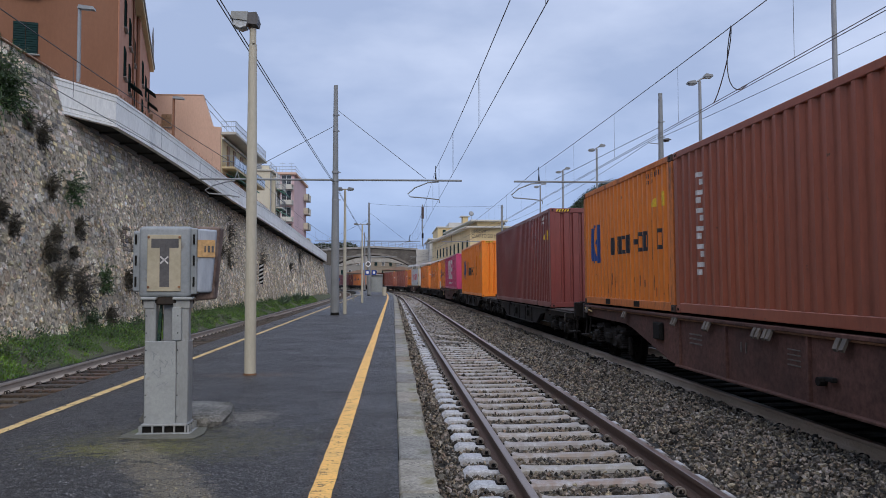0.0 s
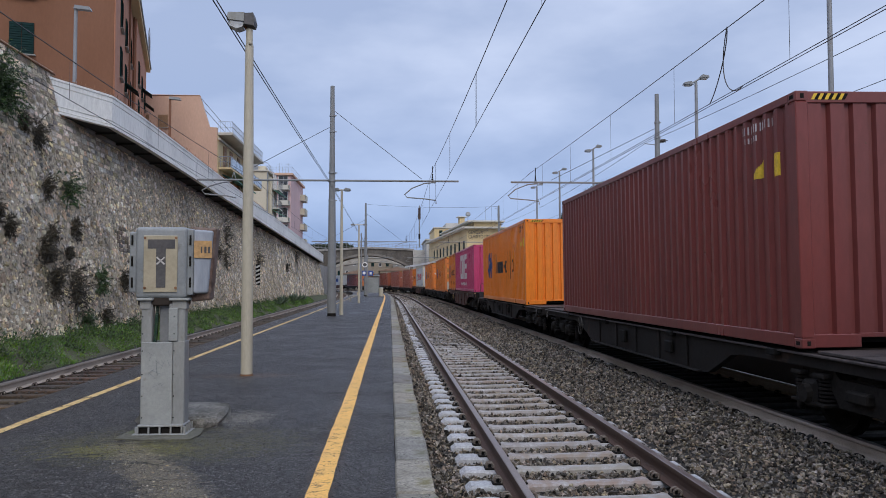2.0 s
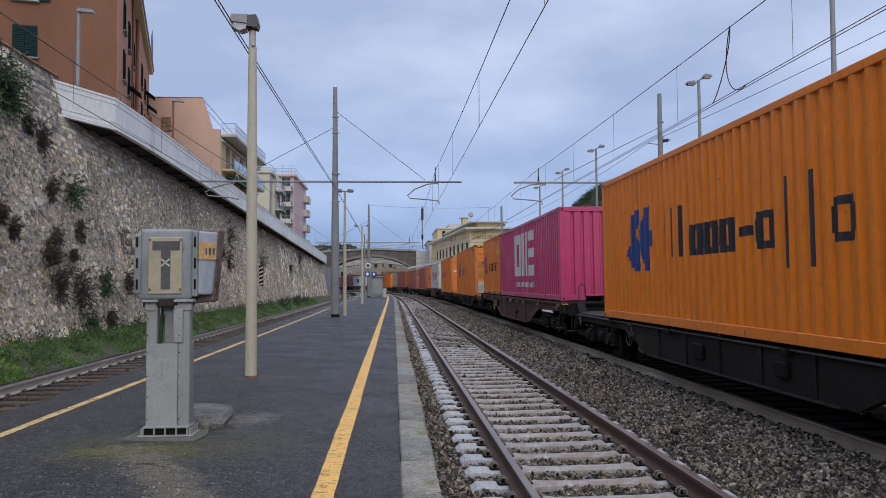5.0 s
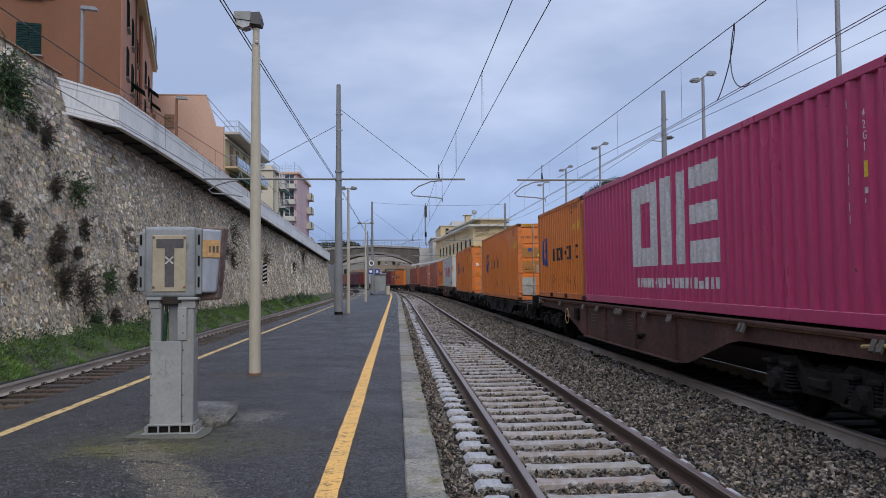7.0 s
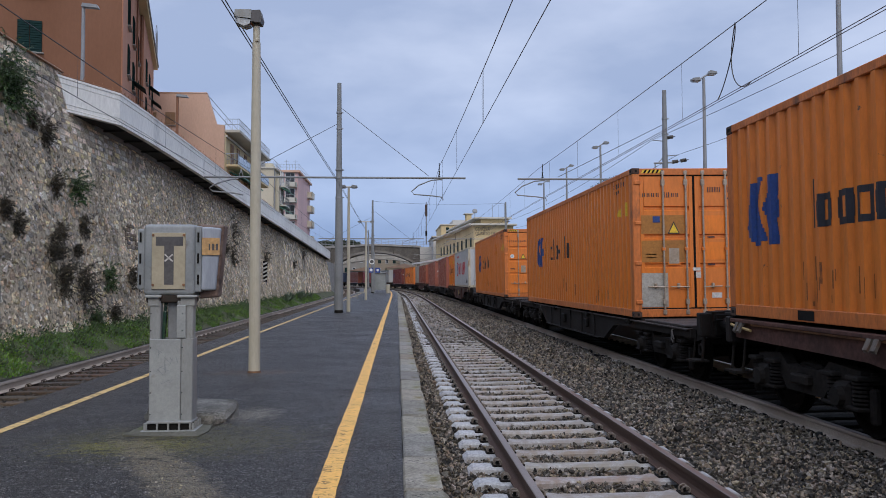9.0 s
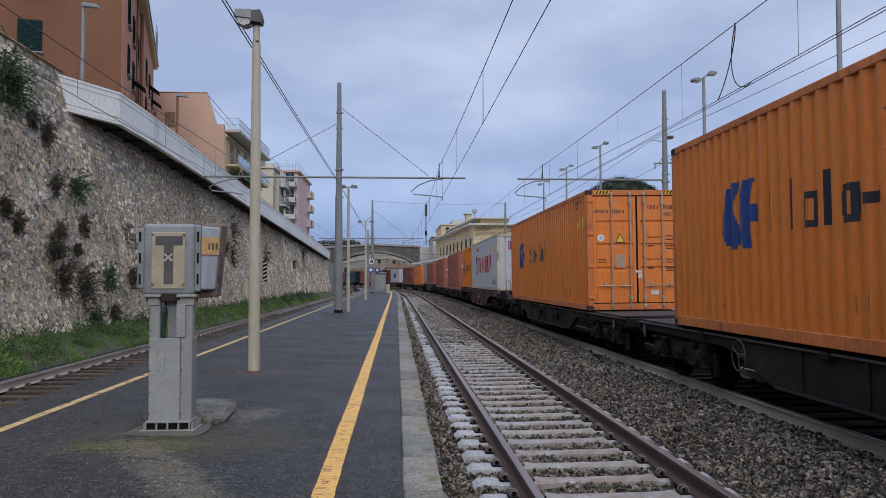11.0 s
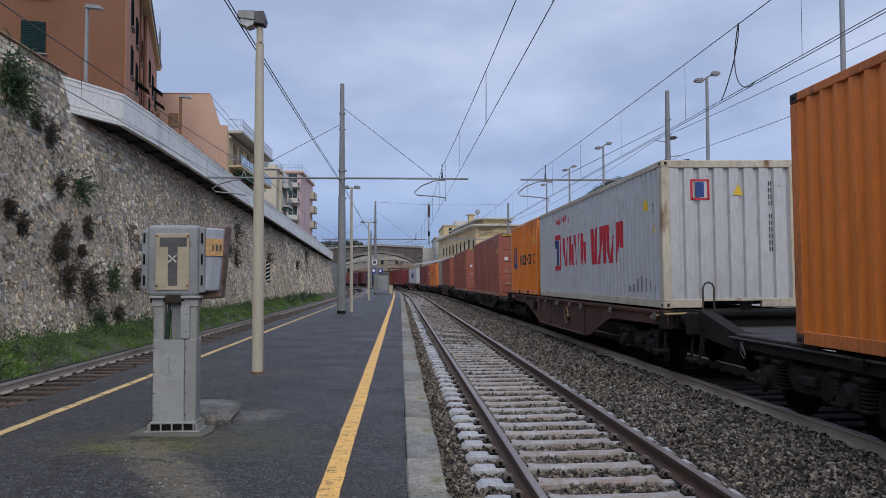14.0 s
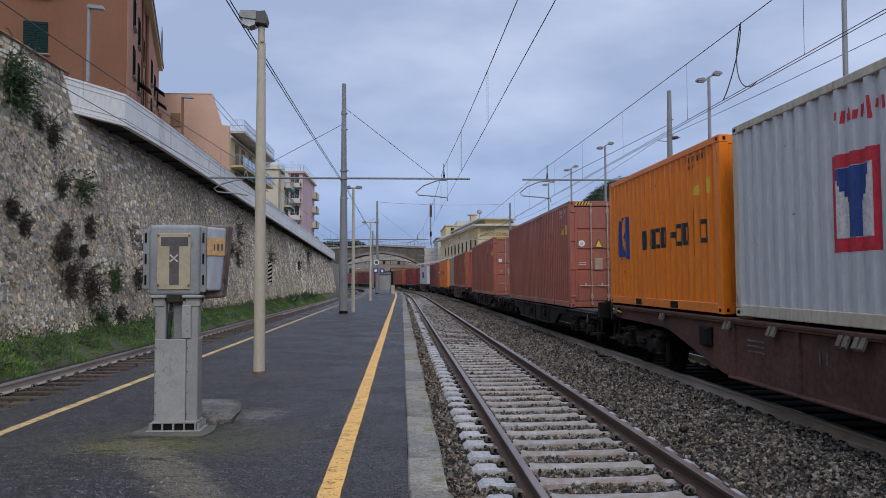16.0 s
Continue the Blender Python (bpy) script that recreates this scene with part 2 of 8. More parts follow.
CLIP = M("rail_clip_iron", (0.13, 0.108, 0.092), (0.26, 0.226, 0.195), 6, 60, 0.7, metal=0.3, bump=0.2)
WALLM = M("wall_mortar", (0.32, 0.262, 0.185), (0.52, 0.43, 0.308), 0.35, 14, 0.95, bump=0.8, grain=0.6, dist=0.05, fine_detail=8,
          stain=(0.13, 0.107, 0.078), stain_at=0.57, stain_scale=1.3, speckle=(0.56, 0.48, 0.36), speck_scale=13, streak=((0.1, 0.09, 0.075), 0.575, 0.6))
STONE_LOOK = dict(big=0.35, fine=30, rough=0.92, bump=1.0, grain=0.7, stain=(0.2, 0.165, 0.12), stain_at=0.58, stain_scale=1.5,
                  streak=((0.12, 0.106, 0.088), 0.575, 0.6))
WSTONE = M("wall_rubble_stone", (0.42, 0.345, 0.245), (0.72, 0.61, 0.45), island=0.62, dist=0.05, **STONE_LOOK)
WSTONE_P = M("wall_rubble_piece", (0.42, 0.345, 0.245), (0.72, 0.61, 0.45), rnd=0.62, dist=0.04, **STONE_LOOK)
CONCRETE = M("pale_concrete", (0.72, 0.71, 0.66), (0.82, 0.81, 0.76), 0.4, 12, 0.85, bump=0.2, grain=0.12,
             stain=(0.45, 0.45, 0.43), stain_at=0.6, stain_scale=1.0, stretch=(1, 1, 0.35))
GREYCON = M("grey_concrete", (0.24, 0.235, 0.22), (0.34, 0.33, 0.31), 0.9, 25, 0.9, bump=0.4, grain=0.3,
            stain=(0.12, 0.12, 0.1), stain_at=0.6)
EARTH = M("earth", (0.07, 0.06, 0.045), (0.11, 0.1, 0.07), 0.4, 8, 0.95, bump=0.8, grain=0.4, dist=0.05)
GRASSG = M("grass_ground", (0.06, 0.058, 0.034), (0.085, 0.1, 0.045), 0.6, 12, 0.95, bump=0.8, grain=0.5, dist=0.05)
GRASS = M("grass_blades", (0.07, 0.145, 0.025), (0.15, 0.265, 0.053), 0.5, 5, 0.75, bump=0, grain=0.3, island=0.4)
LEAF = M("shrub_leaves", (0.036, 0.07, 0.022), (0.07, 0.12, 0.04), 0.8, 6, 0.7, bump=0, grain=0.3, island=0.45)
COVER = M("ground_cover_leaves", (0.09, 0.17, 0.03), (0.17, 0.28, 0.06), 0.5, 5, 0.7, bump=0, grain=0.3, island=0.5)
DRYLEAF = M("dry_brush", (0.042, 0.036, 0.025), (0.1, 0.083, 0.055), 0.8, 6, 0.85, bump=0, grain=0.3, island=0.45)
PINE = M("pine_needles", (0.018, 0.032, 0.014), (0.035, 0.055, 0.022), 0.3, 3, 0.8, bump=0, grain=0.3, island=0.4)
BARK = M("bark", (0.07, 0.05, 0.035), (0.12, 0.09, 0.065), 2, 20, 0.95, bump=0.6, grain=0.4)
GALV = M("galvanised_steel", (0.2, 0.21, 0.22), (0.28, 0.29, 0.3), 1.2, 25, 0.6, metal=0.3, bump=0.08, grain=0.12)
MASTM = M("mast_grey_paint", (0.17, 0.18, 0.185), (0.23, 0.24, 0.245), 1.0, 25, 0.65, metal=0.1, bump=0.08, grain=0.15)
CREAM = M("cream_painted_pole", (0.42, 0.385, 0.3), (0.49, 0.455, 0.36), 0.9, 25, 0.6, bump=0.08, grain=0.1,
          stain=(0.32, 0.28, 0.2), stain_at=0.63, stretch=(1, 1, 0.3))
WIRE = M("copper_wire_dark", (0.05, 0.052, 0.055), (0.08, 0.08, 0.085), 1, 10, 0.6, metal=0.4, bump=0)
BLACK = M("black_iron", (0.006, 0.0055, 0.005), (0.013, 0.012, 0.011), 1.5, 20, 0.8, bump=0.15, grain=0.35, spec=0.15)
GLASS = M("lamp_glass", (0.35, 0.37, 0.38), (0.42, 0.44, 0.45), 2, 10, 0.2, bump=0)
WHITE = M("white_paint", (0.68, 0.69, 0.7), (0.78, 0.78, 0.78), 1.5, 20, 0.6, bump=0.05, grain=0.1)


def paint(name, c, dirt, k=0.72):
    """Container paint: streaked, weathered."""
    c2 = tuple(v * k + 0.1 * (1 - k) * sum(c) for v in c)
    return M(name, c, c2, 0.55, 14, 0.37, bump=0.06, grain=0.12, stain=dirt, stain_at=0.6, stain_scale=1.9,
             stretch=(1, 1, 0.28), dist=0.005, streak=(tuple(v * 0.66 for v in c), 0.62, 2.6),
             scars=((0.09, 0.045, 0.028), 0.7, 7.0))


P_BROWN = paint("brown_red_container_paint", (0.3, 0.08, 0.043), (0.18, 0.055, 0.034))
P_MAROON = paint("maroon_container_paint", (0.19, 0.042, 0.037), (0.12, 0.03, 0.03))
P_ORANGE = paint("orange_container_paint", (0.76, 0.2, 0.011), (0.5, 0.15, 0.02), 0.93)
P_ORANGE_OLD = paint("faded_orange_container_paint", (0.68, 0.19, 0.025), (0.46, 0.13, 0.026), 0.92)
P_ORANGE_RUST = M("rust_streaked_orange_paint", (0.58, 0.17, 0.036), (0.44, 0.125, 0.028), 0.8, 20, 0.6, bump=0.2, grain=0.25, stain=(0.15, 0.06, 0.03), stain_at=0.58,
                  stain_scale=3.0, stretch=(1, 1, 0.4))
P_PINK = paint("magenta_container_paint", (0.47, 0.045, 0.14), (0.4, 0.042, 0.115), 0.9)
P_WHITE = paint("pale_grey_container_paint", (0.47, 0.485, 0.5), (0.37, 0.35, 0.315), 0.93)
P_RED = paint("red_container_paint", (0.22, 0.03, 0.03), (0.2, 0.02, 0.025))
P_BEIGE = paint("beige_container_paint", (0.36, 0.33, 0.27), (0.24, 0.2, 0.16))
P_NAVY = paint("navy_container_paint", (0.03, 0.045, 0.085), (0.03, 0.03, 0.05))
P_TERRA = paint("terracotta_container_paint", (0.33, 0.1, 0.066), (0.21, 0.068, 0.047))
L_BLUE = M("logo_blue_paint", (0.01, 0.045, 0.19), (0.015, 0.05, 0.21), 2, 20, 0.5, bump=0)
L_DARK = M("logo_dark_paint", (0.012, 0.014, 0.022), (0.02, 0.02, 0.03), 2, 20, 0.5, bump=0)
L_WHITE = M("logo_pale_paint", (0.5, 0.485, 0.47), (0.58, 0.565, 0.55), 2, 20, 0.55, bump=0)
L_RED = M("logo_red_paint", (0.5, 0.02, 0.04), (0.45, 0.02, 0.035), 2, 20, 0.5, bump=0)
L_PALEBLUE = M("pale_blue_print", (0.35, 0.45, 0.52), (0.4, 0.5, 0.57), 4, 20, 0.5, bump=0)
P_PATCH = M("bare_grey_plate", (0.3, 0.29, 0.26), (0.38, 0.365, 0.33), 2, 20, 0.6, bump=0.05, stain=(0.2, 0.12, 0.07), stain_at=0.62, stain_scale=4)
P_OCHRE = M("dull_ochre_paint", (0.36, 0.15, 0.025), (0.3, 0.13, 0.03), 1.5, 20, 0.6, bump=0.05, stain=(0.14, 0.06, 0.03), stain_at=0.6, stain_scale=4)
CASTDARK = M("rust_black_casting", (0.035, 0.022, 0.018), (0.075, 0.04, 0.028), 5, 30, 0.85, bump=0.3, grain=0.4)
L_RUST = M("rust_drip", (0.16, 0.055, 0.02), (0.3, 0.1, 0.025), 9, 40, 0.85, bump=0.1, grain=0.4)
L_YELLOW = M("warning_yellow_paint", (0.72, 0.48, 0.03), (0.65, 0.43, 0.03), 2, 20, 0.5, bump=0)
RUST = M("rusted_steel", (0.16, 0.075, 0.04), (0.28, 0.14, 0.07), 3, 25, 0.85, bump=0.2, grain=0.3)
DARKRUST = M("dark_rusted_steel", (0.075, 0.038, 0.022), (0.17, 0.088, 0.045), 3, 25, 0.9, bump=0.3, grain=0.4)
LOCKBAR = M("galvanised_lock_bar", (0.3, 0.24, 0.18), (0.42, 0.36, 0.3), 3, 25, 0.55, metal=0.4, bump=0.05)
WAGON_B = M("wagon_brown_black_paint", (0.058, 0.03, 0.025), (0.12, 0.058, 0.046), 0.8, 14, 0.8, bump=0.15, grain=0.35,
            stain=(0.1, 0.048, 0.03), stain_at=0.63, spec=0.25)
WAGON_K = M("wagon_black_grime", (0.009, 0.008, 0.0075), (0.021, 0.017, 0.0155), 0.8, 14, 0.75, bump=0.15, grain=0.3,
            stain=(0.045, 0.028, 0.021), stain_at=0.6, spec=0.2)
# running gear: grime, with the shade under the wagons mixed into the colours
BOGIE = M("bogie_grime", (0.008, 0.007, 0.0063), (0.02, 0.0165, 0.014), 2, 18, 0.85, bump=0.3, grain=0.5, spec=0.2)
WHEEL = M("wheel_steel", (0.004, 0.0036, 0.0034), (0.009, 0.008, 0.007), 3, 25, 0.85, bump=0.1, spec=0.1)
DECK = M("wagon_deck_plates", (0.028, 0.021, 0.02), (0.055, 0.043, 0.04), 0.9, 16, 0.8, bump=0.2, grain=0.4, stain=(0.012, 0.01, 0.01), stain_at=0.55, stain_scale=2.5)


# ---------------------------------------------------------------- mesh building
class Mesh:
    """Collects faces of one mesh."""

    def __init__(self):
        self.v, self.f, self.k = [], [], []

    def add(self, verts, faces, k=0):
        n = len(self.v)
        self.v += [tuple(p) for p in verts]
        self.f += [tuple(n + i for i in f) for f in faces]
        self.k += [k] * len(faces)
        return self

    def box(self, c, s, k=0, b=0.0, m=None):
        """A box about c, of size s, chamfered by b."""
        h = [x / 2 for x in s]
        b = min(b, min(h) * 0.9)
        vs, fs = [], []
        if b <= 0:
            for x in (-1, 1):
                for y in (-1, 1):
                    for z in (-1, 1):
                        vs.append(Vector((x * h[0], y * h[1], z * h[2])))
            fs = [(0, 1, 3, 2), (4, 6, 7, 5), (0, 4, 5, 1), (2, 3, 7, 6), (0, 2, 6, 4), (1, 5, 7, 3)]
        else:
            idx = {}
            for x in (-1, 1):
                for y in (-1, 1):
                    for z in (-1, 1):
                        sg = (x, y, z)
                        for a in range(3):
                            idx[sg, a] = len(vs)
                            vs.append(Vector([sg[i] * (h[i] if i == a else h[i] - b) for i in range(3)]))
            for a in range(3):
                o1, o2 = [i for i in range(3) if i != a]
                for s_ in (-1, 1):
                    q = []
                    for u, w in ((-1, -1), (1, -1), (1, 1), (-1, 1)):
                        sg = [0, 0, 0]
                        sg[a], sg[o1], sg[o2] = s_, u, w
                        q.append(idx[tuple(sg), a])
                    fs.append(q)
                for u in (-1, 1):
                    for w in (-1, 1):
                        e0, e1 = [0, 0, 0], [0, 0, 0]
                        e0[a], e1[a] = -1, 1
                        e0[o1] = e1[o1] = u
                        e0[o2] = e1[o2] = w
                        fs.append((idx[tuple(e0), o1], idx[tuple(e1), o1], idx[tuple(e1), o2], idx[tuple(e0), o2]))
            for x in (-1, 1):
                for y in (-1, 1):
                    for z in (-1, 1):
                        fs.append([idx[(x, y, z), a] for a in range(3)])
            good = []
            for f in fs:
                p = [vs[i] for i in f]
                nrm = (p[1] - p[0]).cross(p[2] - p[0])
                good.append(tuple(f) if nrm.dot(sum(p, Vector()) / len(p)) > 0 else tuple(reversed(f)))
            fs = good
        c = Vector(c)
        vs = [(m @ v if m else v) + c for v in vs]
        return self.add(vs, fs, k)

    def tube(self, p0, p1, r0, r1=None, n=10, k=0, caps=True):
        p0, p1 = Vector(p0), Vector(p1)
        r1 = r0 if r1 is None else r1
        d = (p1 - p0).normalized()
        a = d.orthogonal().normalized()
        b = d.cross(a)
        vs = []
        for p, r in ((p0, r0), (p1, r1)):
            for i in range(n):
                t = 2 * pi * i / n
                vs.append(p + (a * cos(t) + b * sin(t)) * r)
        fs = [(i, (i + 1) % n, n + (i + 1) % n, n + i) for i in range(n)]
        if caps:
            fs += [tuple(range(n - 1, -1, -1)), tuple(range(n, 2 * n))]
        return self.add(vs, fs, k)

    def path(self, pts, r, n=6, k=0):
        """A bent tube along points."""
        pts = [Vector(p) for p in pts]
        vs, fs = [], []
        a = None
        for i, p in enumerate(pts):
            d = (pts[min(i + 1, len(pts) - 1)] - pts[max(i - 1, 0)]).normalized()
            a = d.orthogonal().normalized() if a is None else (a - d * a.dot(d)).normalized()
            b = d.cross(a)
            for j in range(n):
                t = 2 * pi * j / n
                vs.append(p + (a * cos(t) + b * sin(t)) * r)
        for i in range(len(pts) - 1):
            for j in range(n):
                fs.append((i * n + j, i * n + (j + 1) % n, (i + 1) * n + (j + 1) % n, (i + 1) * n + j))
        fs += [tuple(range(n - 1, -1, -1)), tuple(range((len(pts) - 1) * n, len(pts) * n))]
        return self.add(vs, fs, k)

    def prism(self, poly, axis, a, b, k=0):
        """A polygon extruded from a to b along axis 0, 1 or 2; poly gives the two other coordinates in order."""
        o = [i for i in range(3) if i != axis]
        vs = []
        for t in (a, b):
            for p in poly:
                v = [0, 0, 0]
                v[axis], v[o[0]], v[o[1]] = t, p[0], p[1]
                vs.append(v)
        n = len(poly)
        fs = [tuple(range(n)), tuple(range(2 * n - 1, n - 1, -1))]
        fs += [((i + 1) % n, i, n + i, n + (i + 1) % n) for i in range(n)]
        return self.add(vs, fs, k)

    def make(self, name, mats, parent=None, label="", smooth=False, at=None):
        me = bpy.data.meshes.new(name)
        me.from_pydata(self.v, [], self.f)
        mats = mats if isinstance(mats, (list, tuple)) else [mats]
        for m in mats:
            me.materials.append(m)
        if len(mats) > 1:
            me.polygons.foreach_set("material_index", self.k)
        bm = bmesh.new()
        bm.from_mesh(me)
        if len(self.f) < 60000:
            bmesh.ops.recalc_face_normals(bm, faces=bm.faces)
        bm.to_mesh(me)
        bm.free()
        if smooth:
            me.polygons.foreach_set("use_smooth", [True] * len(me.polygons))
            me.update()
        ob = new(name, me)
        if parent is not None:
            ob.parent = parent
        if at is not None:
            ob.matrix_basis = at
        if label:
            ob["label"] = label
        return ob


def rounded(corners, r, seg=3):
    """A soft-edged block from its eight corners, in the order x, y, z with z changing fastest."""
    bm = bmesh.new()
    vs = [bm.verts.new(p) for p in corners]
    for f in ((0, 1, 3, 2), (4, 6, 7, 5), (0, 4, 5, 1), (2, 3, 7, 6), (0, 2, 6, 4), (1, 5, 7, 3)):
        bm.faces.new([vs[i] for i in f])
    bmesh.ops.recalc_face_normals(bm, faces=bm.faces)
    bmesh.ops.bevel(bm, geom=list(bm.edges), offset=r, segments=seg, affect="EDGES", profile=0.5)
    bm.verts.index_update()
    m = Mesh()
    m.add([v.co.copy() for v in bm.verts], [[v.index for v in f.verts] for f in bm.faces])
    bm.free()
    return m


def soft_box(x0, x1, y0, y1, z0, z1, r, seg=3, taper=0.0):
    """A soft-edged box; taper draws its right side in at the foot."""
    return rounded([(x - (taper if x == x1 and z == z0 else 0), y, z) for x in (x0, x1) for y in (y0, y1) for z in (z0, z1)], r, seg)


def twin(ob, m, parent=None):
    """Another object on the same mesh."""
    o = new(ob.name.split(".")[0], ob.data)
    o.parent = parent if parent is not None else ob.parent
    o.matrix_basis = m
    if "label" in ob:
        o["label"] = ob["label"]
    return o


def thing(name, label, category, group="", kind="", at=None):
    e = new(name)
    e.empty_display_size = 0.2
    if at is not None:
        e.matrix_basis = at
    return tagged(e, label, category, group, kind)


# ---------------------------------------------------------------- the line's plan
# Straight past the platform, then a transition into a left-hand curve.
FAR_X, NEAR_E, LEFT_E = 5.805, -3.911, -11.75
S0, S1, KMAX = 58.0, 140.0, 0.00235
RAIL_Z, NEAR_Z, FAR_Z, CANT = -0.30, -0.286, -0.25, 0.0093
_tab = [(FAR_X, -60.0, 0.0)]
for _i in range(960):
    _s = -60 + _i * 0.5 + 0.25
    _k = 0.0 if _s < S0 else KMAX * min(1.0, (_s - S0) / (S1 - S0))
    _x, _y, _h = _tab[-1]
    _hm = _h + _k * 0.25
    _tab.append((_x - sin(_hm) * 0.5, _y + cos(_hm) * 0.5, _h + _k * 0.5))


def line(s):
    """Place and left-turn of the far track's centre line at the way s."""
    q = min(max((s + 60) * 2, 0), 959.999)
    i = int(q)
    f = q - i
    a, b = _tab[i], _tab[i + 1]
    return [a[j] + (b[j] - a[j]) * f for j in range(3)]


def at(s, e, z=0.0):
    """The point at way s, e metres right of the far track's centre."""
    x, y, h = line(s)
    return Vector((x + e * cos(h), y + e * sin(h), z))


def frame_at(s, e, z=0.0, turn=0.0):
    x, y, h = line(s)
    return pose(x + e * cos(h), y + e * sin(h), z, 0, 0, math.degrees(h) + turn)


def ways(a, b, step_straight=8.0, step=3.0):
    out = [a]
    while out[-1] < b - 1e-6:
        out.append(min(out[-1] + (step_straight if out[-1] < S0 - 8 else step), b))
    return out


def sweep(mesh, profile, a, b, k=0, closed=True, ks=None, st=8.0):
    """Draw a profile of (e, z) along the line from way a to way b."""
    ss = ways(a, b, st)
    n = len(profile)
    vs = [at(s, e, z) for s in ss for e, z in profile]
    fs, kk = [], []
    for i in range(len(ss) - 1):
        for j in range(n if closed else n - 1):
            j2 = (j + 1) % n
            fs.append((i * n + j, i * n + j2, (i + 1) * n + j2, (i + 1) * n + j))
            kk.append(ks[j] if ks else k)
    if closed:
        fs += [tuple(range(n - 1, -1, -1)), tuple(range((len(ss) - 1) * n, len(ss) * n))]
        kk += [k, k]
    n0 = len(mesh.v)
    mesh.v += [tuple(v) for v in vs]
    mesh.f += [tuple(n0 + i for i in f) for f in fs]
    mesh.k += kk
    return mesh


E_OF = lambda x: x - FAR_X     # cross-track place of an x on the straight part


# ---------------------------------------------------------------- ground, ballast, tracks
g = Mesh()
g.add([(-2500, -1500, -0.8), (2500, -1500, -0.8), (2500, 3500, -0.8), (-2500, 3500, -0.8)], [(0, 1, 2, 3)])
tagged(g.make("ground", EARTH), "dark bare earth under the railway and the town", "ground", kind="structure")

bal = Mesh()
prof = [(0.37, -0.85), (0.37, -0.57), (0.62, -0.56), (0.9, -0.535), (1.9, -0.525), (2.95, -0.5), (3.3, -0.46), (3.9, -0.42),
        (4.4, -0.425), (4.8, -0.415), (4.82, -0.85)]
sweep(bal, [(E_OF(x), z) for x, z in prof], -30, 330, closed=True, st=4)
ballast = tagged(bal.make("ballast_bed", BALLAST), "grey brown crushed stone ballast under two tracks", "ballast", kind="structure")
# bed under the train coloured near black, its shade painted in
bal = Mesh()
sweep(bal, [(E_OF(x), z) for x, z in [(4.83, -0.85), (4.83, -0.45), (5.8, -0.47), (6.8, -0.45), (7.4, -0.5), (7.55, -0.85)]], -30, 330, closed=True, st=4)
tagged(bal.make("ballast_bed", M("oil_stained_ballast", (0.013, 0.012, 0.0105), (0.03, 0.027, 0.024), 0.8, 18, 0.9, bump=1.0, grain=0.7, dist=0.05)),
       "ballast under the freight train, coloured dark for the shade there", "ballast", kind="structure")
# fuller bed between the sleepers further on
bal = Mesh()
sweep(bal, [(E_OF(x), z) for x, z in [(0.72, -0.56), (0.8, -0.484), (1.2, -0.475), (1.9, -0.473), (2.6, -0.468), (3.05, -0.466), (3.2, -0.5)]], 24, 330, closed=False, st=4)
tagged(bal.make("ballast_bed", BALLAST), "grey brown ballast packed between the concrete sleepers", "ballast", kind="structure")
bal = Mesh()
prof = [(-4.42, -0.85), (-4.42, -0.56), (-4.8, -0.53), (-7.0, -0.52), (-7.35, -0.5), (-7.6, -0.42), (-7.65, -0.85)]
sweep(bal, [(E_OF(x), z) for x, z in prof], -30, 330, closed=True, st=4)
tagged(bal.make("ballast_bed", BALLAST), "brown stained ballast under the old track beside the wall", "ballast", kind="structure")

RAIL_PROFILE = [(-0.075, -0.172), (0.075, -0.172), (0.075, -0.161), (0.02, -0.146), (0.009, -0.13), (0.009, -0.055), (0.036, -0.04),
                (0.036, -0.006), (0.03, 0.0), (-0.03, 0.0), (-0.036, -0.006), (-0.036, -0.04), (-0.009, -0.055), (-0.009, -0.13),
                (-0.02, -0.146), (-0.075, -0.161)]
RAIL_KEYS = [0, 0, 0, 0, 0, 0, 0, 1, 1, 1, 0, 0, 0, 0, 0, 0]


def rails(track, e0, z0, cant, a, b, mat_=None):
    for side in (-1, 1):
        m = Mesh()
        o = e0 + side * 0.7535
        sweep(m, [(o + e, z0 + z + cant * side * 0.75) for e, z in RAIL_PROFILE], a, b, ks=RAIL_KEYS, st=6)
        m.make("rail", [mat_ or RAIL, RAIL_TOP], track)


def concrete_sleeper_mesh():
    """A prestressed monoblock sleeper, thick at the rail seats, waisted between them; top of the seats at z = 0."""
    xs = [(-1.17, 0.125, -0.03), (-1.12, 0.122, 0.012), (-0.96, 0.122, 0.012), (-0.9, 0.12, 0.0), (-0.6, 0.12, 0.0), (-0.55, 0.118, 0.012),
          (-0.48, 0.095, 0.006), (-0.3, 0.085, 0.004), (0.3, 0.085, 0.004), (0.48, 0.095, 0.006), (0.55, 0.118, 0.012), (0.6, 0.12, 0.0),
          (0.9, 0.12, 0.0), (0.95, 0.125, 0.012), (1.09, 0.13, 0.012), (1.15, 0.125, -0.035)]
    vs, fs = [], []
    for x, w, z in xs:
        vs += [(x, -w - 0.02, -0.2), (x, -w, z - 0.02), (x, -w + 0.025, z), (x, w - 0.025, z), (x, w, z - 0.02), (x, w + 0.02, -0.2)]
    for i in range(len(xs) - 1):
        for j in range(5):
            a = i * 6 + j
            fs.append((a, a + 6, a + 7, a + 1))
    fs += [(0, 1, 2, 3, 4, 5), tuple(len(vs) - 1 - i for i in range(6))]
    m = Mesh()
    m.add(vs, fs)
    return m


